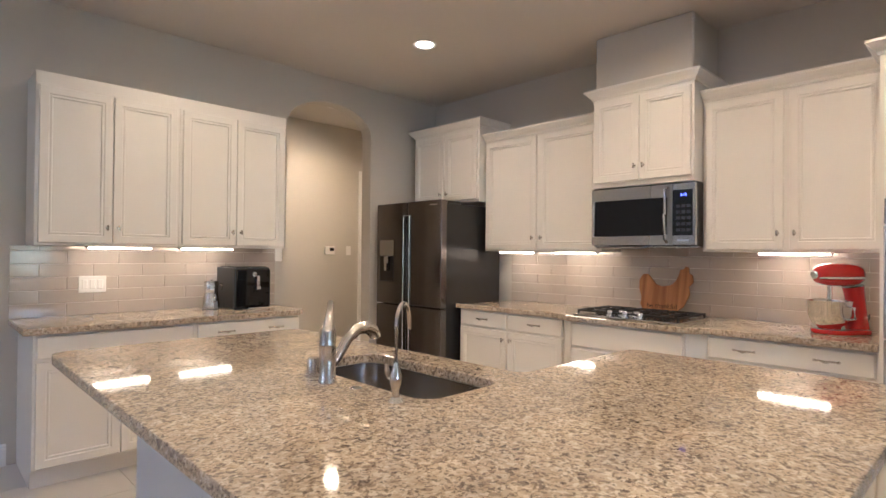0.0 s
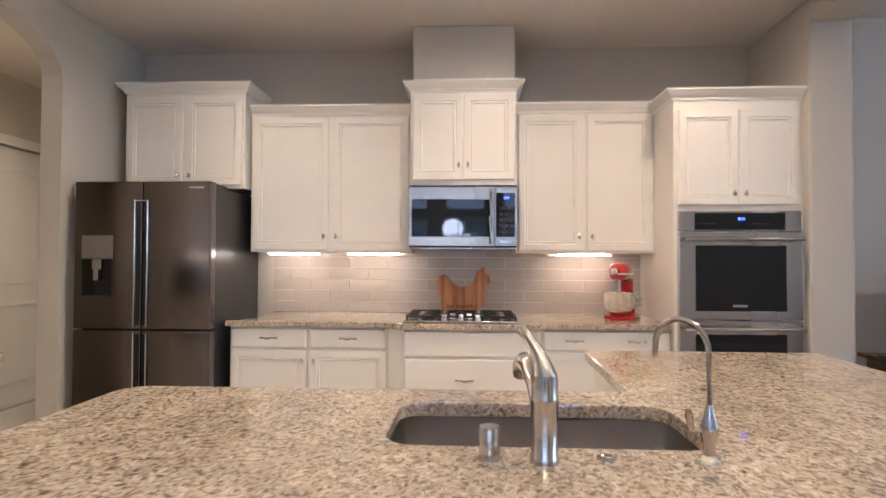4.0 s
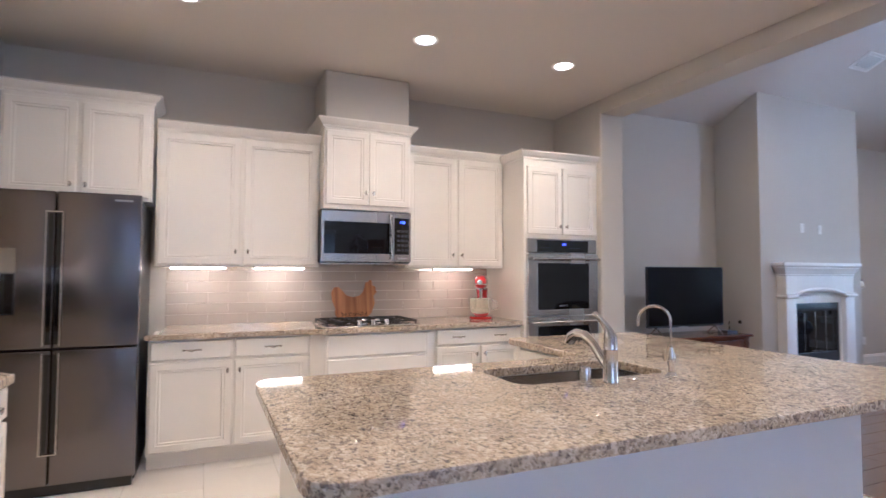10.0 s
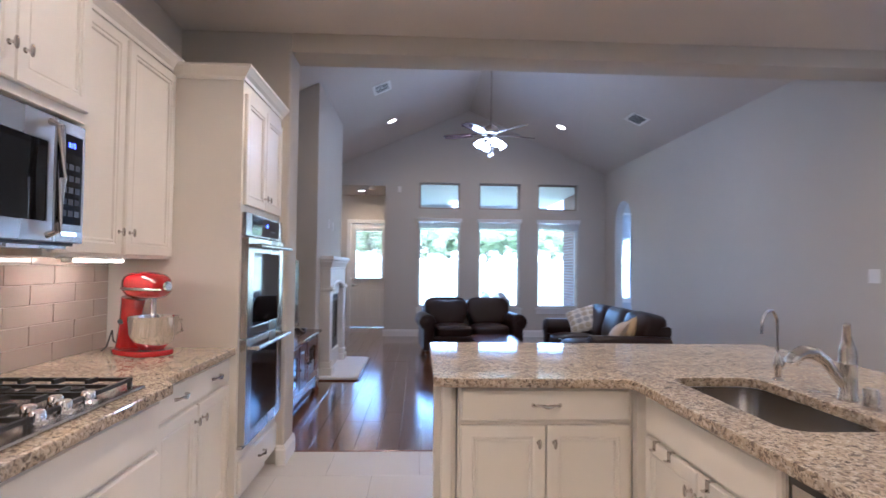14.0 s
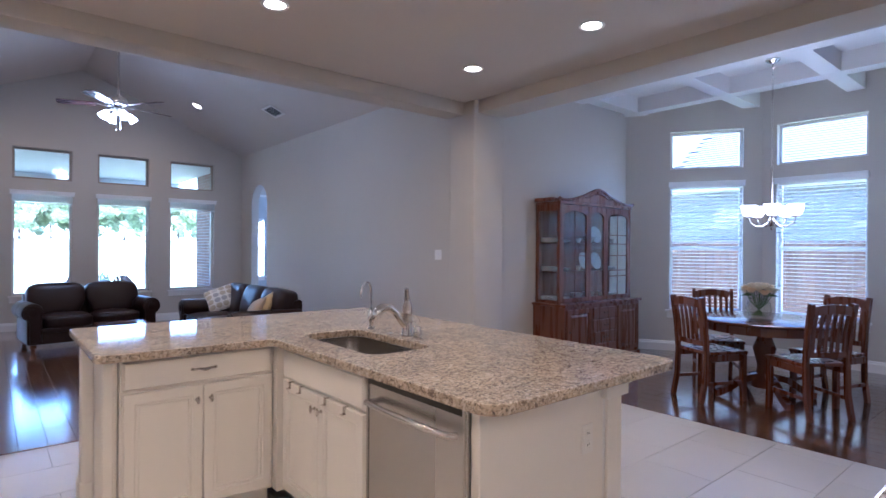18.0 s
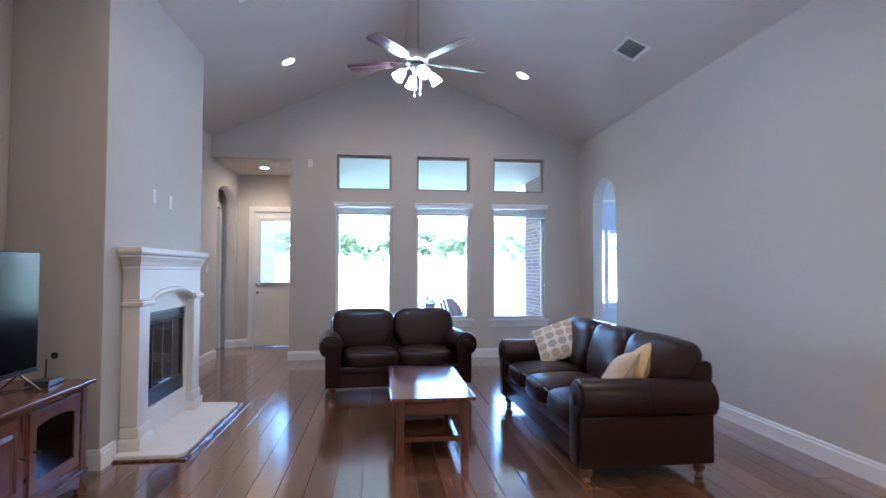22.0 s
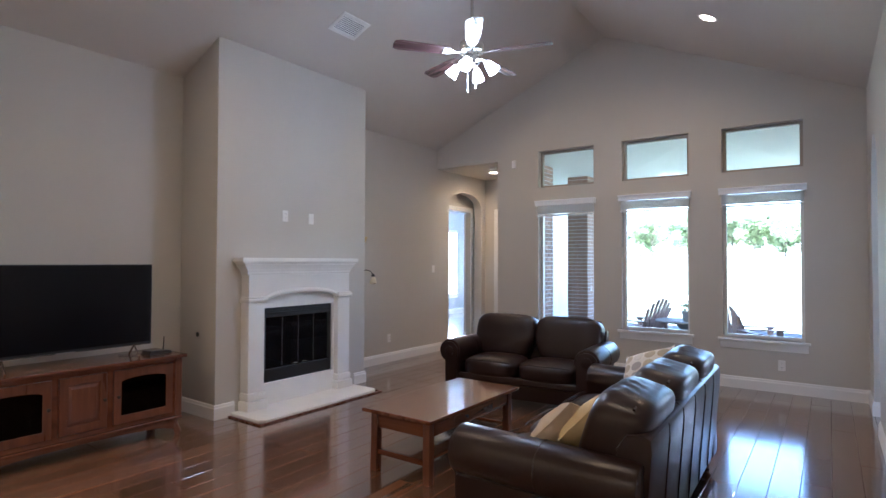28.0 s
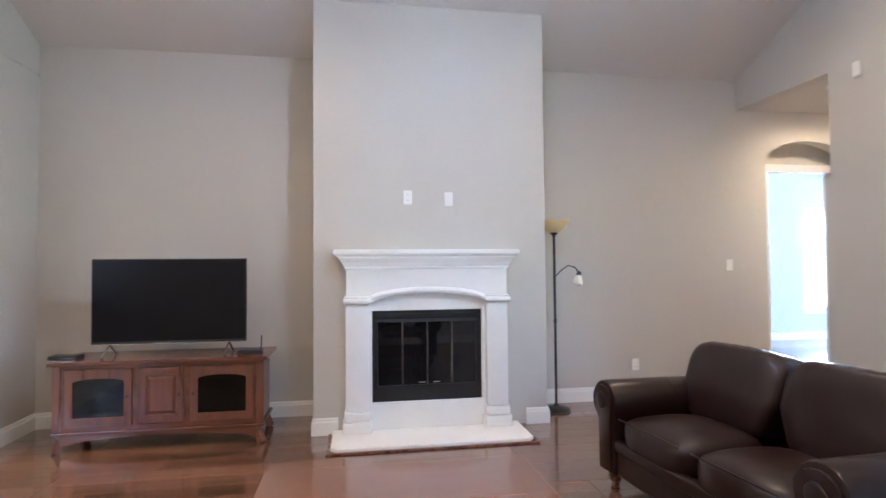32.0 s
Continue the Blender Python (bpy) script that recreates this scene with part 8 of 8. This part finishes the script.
nw = part("wall", slab([rect(-6, -0.2, 12, 2.85), rect(2.6, 0.9, 3.9, 2.2)], FACE_X @ at(0, 0, -11.0), 0.2), PALEBRICK, nh)
co = bmesh.new()
for r in range(40):
    for k in range(42):
        y = -2.0 + k * 0.21 - (r % 2) * 0.105
        z = -0.15 + r * 0.075
        if not (2.45 < y + 0.1 < 4.05 and 0.85 < z < 2.25):
            box(-10.799, y, z, -10.79, y + 0.198, z + 0.064, bm=co)
tagged(part("brickwork", co, PALEBRICK, nh), "", "", "", "stuff")
wn = part("window", slab([rect(2.6, 0.9, 3.9, 2.2), rect(2.67, 0.97, 3.22, 2.13), rect(3.28, 0.97, 3.83, 2.13)], FACE_X @ at(0, 0, -10.9), 0.06, 0.004), WHITE, nh)
part("pane", box(-10.88, 2.66, 0.96, -10.875, 3.84, 2.14), BLACKGLASS, wn)
part("soffit", box(-11.0, -6.4, 2.85, -10.3, 12.4, 2.95), WHITE, nh)
part("roof", slab([[(-10.25, 2.95), (-16.0, 6.4), (-21.75, 2.95)]], FACE_Y @ at(0, 0, -6.5), 19.0), SHINGLE, nh)
sh = bmesh.new()
sl = Vector((-5.75, 0, 3.45)).normalized()
up = Vector((sl.z, 0, -sl.x))
for r in range(40):
    p = Vector((-10.23, 0, 2.955)) + sl * (r * 0.165)
    for k in range(30):
        y = -3.0 + k * 0.42 - (r % 2) * 0.2 + (r % 3) * 0.05
        q = [p + up * 0.016, p + sl * 0.16 + up * 0.006]
        vs = [sh.verts.new((v.x, yy, v.z)) for v in (q[0], q[1]) for yy in (y, y + 0.412)]
        lo = [sh.verts.new((p.x, yy, p.z)) for yy in (y, y + 0.412)]
        sh.faces.new((vs[0], vs[1], vs[3], vs[2])), sh.faces.new((lo[0], lo[1], vs[1], vs[0]))
tagged(part("shingles", sh, SHINGLE, nh), "", "", "", "stuff")
part("roof_pipe", lathe([(0.05, 0.0), (0.05, 0.35), (0.0, 0.36)], 10, m=at(-13.0, 4.0, 4.55)), IRON, nh)
# unseen decks above the ceilings, added to keep the sky out of the rooms
struct("roof_main", box(-4.9, -0.2, 3.62, 7.3, 6.6, 3.75), SHINGLE, "unseen deck blocking the sky over kitchen and dining room")
struct("roof_wing", box(-4.5, -9.7, 3.405, -0.745, -4.3, 3.52), SHINGLE, "unseen deck blocking the sky over the side wing")
struct("roof_bedroom", box(5.03, -13.2, 3.1, 8.5, -4.9, 3.2), SHINGLE, "unseen deck blocking the sky over the bedroom")

# ---- pieces: tiles and planks ----
rng = random.Random(21)


def tile_wall(name, label, m, u, v):
    w = struct(name, box(0, 0, 0, u, v, 0.004), GROUT, label)
    w.matrix_basis = m
    tw, th, j = 0.300, 0.0835, 0.0030
    for r in range(int(v / (th + j) + 0.999)):
        x = -(r % 2) * (tw + j) / 2
        z = r * (th + j)
        h = min(th, v - z)
        if h < 0.01:
            continue
        while x < u:
            a, b = max(x, 0), min(x + tw, u)
            if b - a > 0.01:
                PIECE("tile", b - a, h, 0.005, 0.0014, TILE, w, at(a, z, 0.0041))
            x += tw + j


NIN = Matrix(((1, 0, 0, 0), (0, 0, -1, 0), (0, 1, 0, 0), (0, 0, 0, 1)))      # u=x v=z w=-y
WIN = Matrix(((0, 0, -1, 0), (-1, 0, 0, 0), (0, 1, 0, 0), (0, 0, 0, 1)))     # u=-y v=z w=-x
tile_wall("backsplash_east", "beige glossy subway tile backsplash behind the cooktop", at(XE - 0.0005, 3.699, 0.9155) @ WIN, 2.849, 0.4895)
tile_wall("backsplash_north", "beige glossy subway tile backsplash on the north wall", at(1.05, YN - 0.0005, 0.9155) @ NIN, 1.79, 0.4635)

fk = bpy.data.objects["floor_kitchen"]
tx, ty, j = 0.606, 0.4515, 0.0035
for r in range(-6, 9):
    y = 2.50 + (r - 1) * (ty + j)
    y0, y1 = max(y, -0.238), min(y + ty, 4.78 if y < 4.78 else 6.2)
    if y1 - y0 < 0.03:
        continue
    xs, xe = (-1.038, XE) if y < 4.78 else (1.6, 7.0)
    x = -1.5 + (r % 2) * 0.30
    while x < xe:
        a, b = max(x, xs), min(x + tx, xe)
        if b - a > 0.03:
            PIECE("tile", b - a, y1 - y0, 0.004, 0.0015, FTILE, fk, at(a, y0, -0.0039))
        x += tx + j
for y in (4.78, 5.24, 5.70, 6.15):
    x = 1.6 if y > 4.9 else 2.95
    while x < (7.0 if y > 4.9 else 3.85):
        b = min(x + tx, 7.0 if y > 4.9 else 3.85)
        PIECE("tile", b - x, min(0.4515, 6.19 - y), 0.004, 0.0015, FTILE, fk, at(x, y + 0.001, -0.0039))
        x += tx + j

th_ = bpy.data.objects["floor_living"]


def planks(floor, x0, x1, y0, y1, as_parts=True, w=0.162, j=0.0022, name="plank"):
    rest = []
    n = int((x1 - x0) / (w + j) + 0.5)
    ww = (x1 - x0) / n - j
    for i in range(n):
        x = x0 + i * (ww + j)
        y = y0
        first = True
        while y < y1 - 0.05:
            l = round(rng.choice((0.6, 0.9, 1.2, 1.5, 1.8)) if not first else rng.choice((0.4, 0.7, 1.0, 1.3)), 2)
            l = min(l, y1 - y)
            if y1 - y - l < 0.2:
                l = y1 - y
            first = False
            if as_parts:
                PIECE(name, ww, l - j, 0.004, 0.0016, PLANK, floor, at(x, y, -0.0039 + rng.uniform(0, 0.0004)))
            else:
                rest.append((x, y, l - j))
            y += l
    if rest:
        vs, fs = [], []
        for x, y, l in rest:
            v, f = piece_mesh(ww, l, 0.004, 0.0016)
            k = len(vs)
            vs += [(a + x, b + y, c - 0.0039) for a, b, c in v]
            fs += [tuple(q + k for q in g) for g in f]
        me = bpy.data.meshes.new("planking")
        me.from_pydata(vs, [], fs)
        me.materials.append(PLANK)
        o = new("planking", me)
        o.parent = floor
        tagged(o, "", "", "", "stuff")


planks(th_, XW, XL, YS, -0.242)
planks(th_, 3.76, XL, -8.30, YS - 0.001, False)
planks(th_, XL + 0.001, 8.2, -12.9, -5.2, False)
planks(th_, -4.2, XW - 0.001, -9.40, -4.54, False)
planks(bpy.data.objects["floor_dining"], -4.42, -1.042, 0.14, YN)
for y0, y1, x0, x1, lb in ((-0.262, -0.218, 3.0, 3.99, ""), ):
    pass
tagged(finish("threshold_strip", box(-0.57, -0.262, 0.0008, 3.99, -0.232, 0.006, 0.002), PLANK), "dark wood threshold between tile and planks", "threshold")
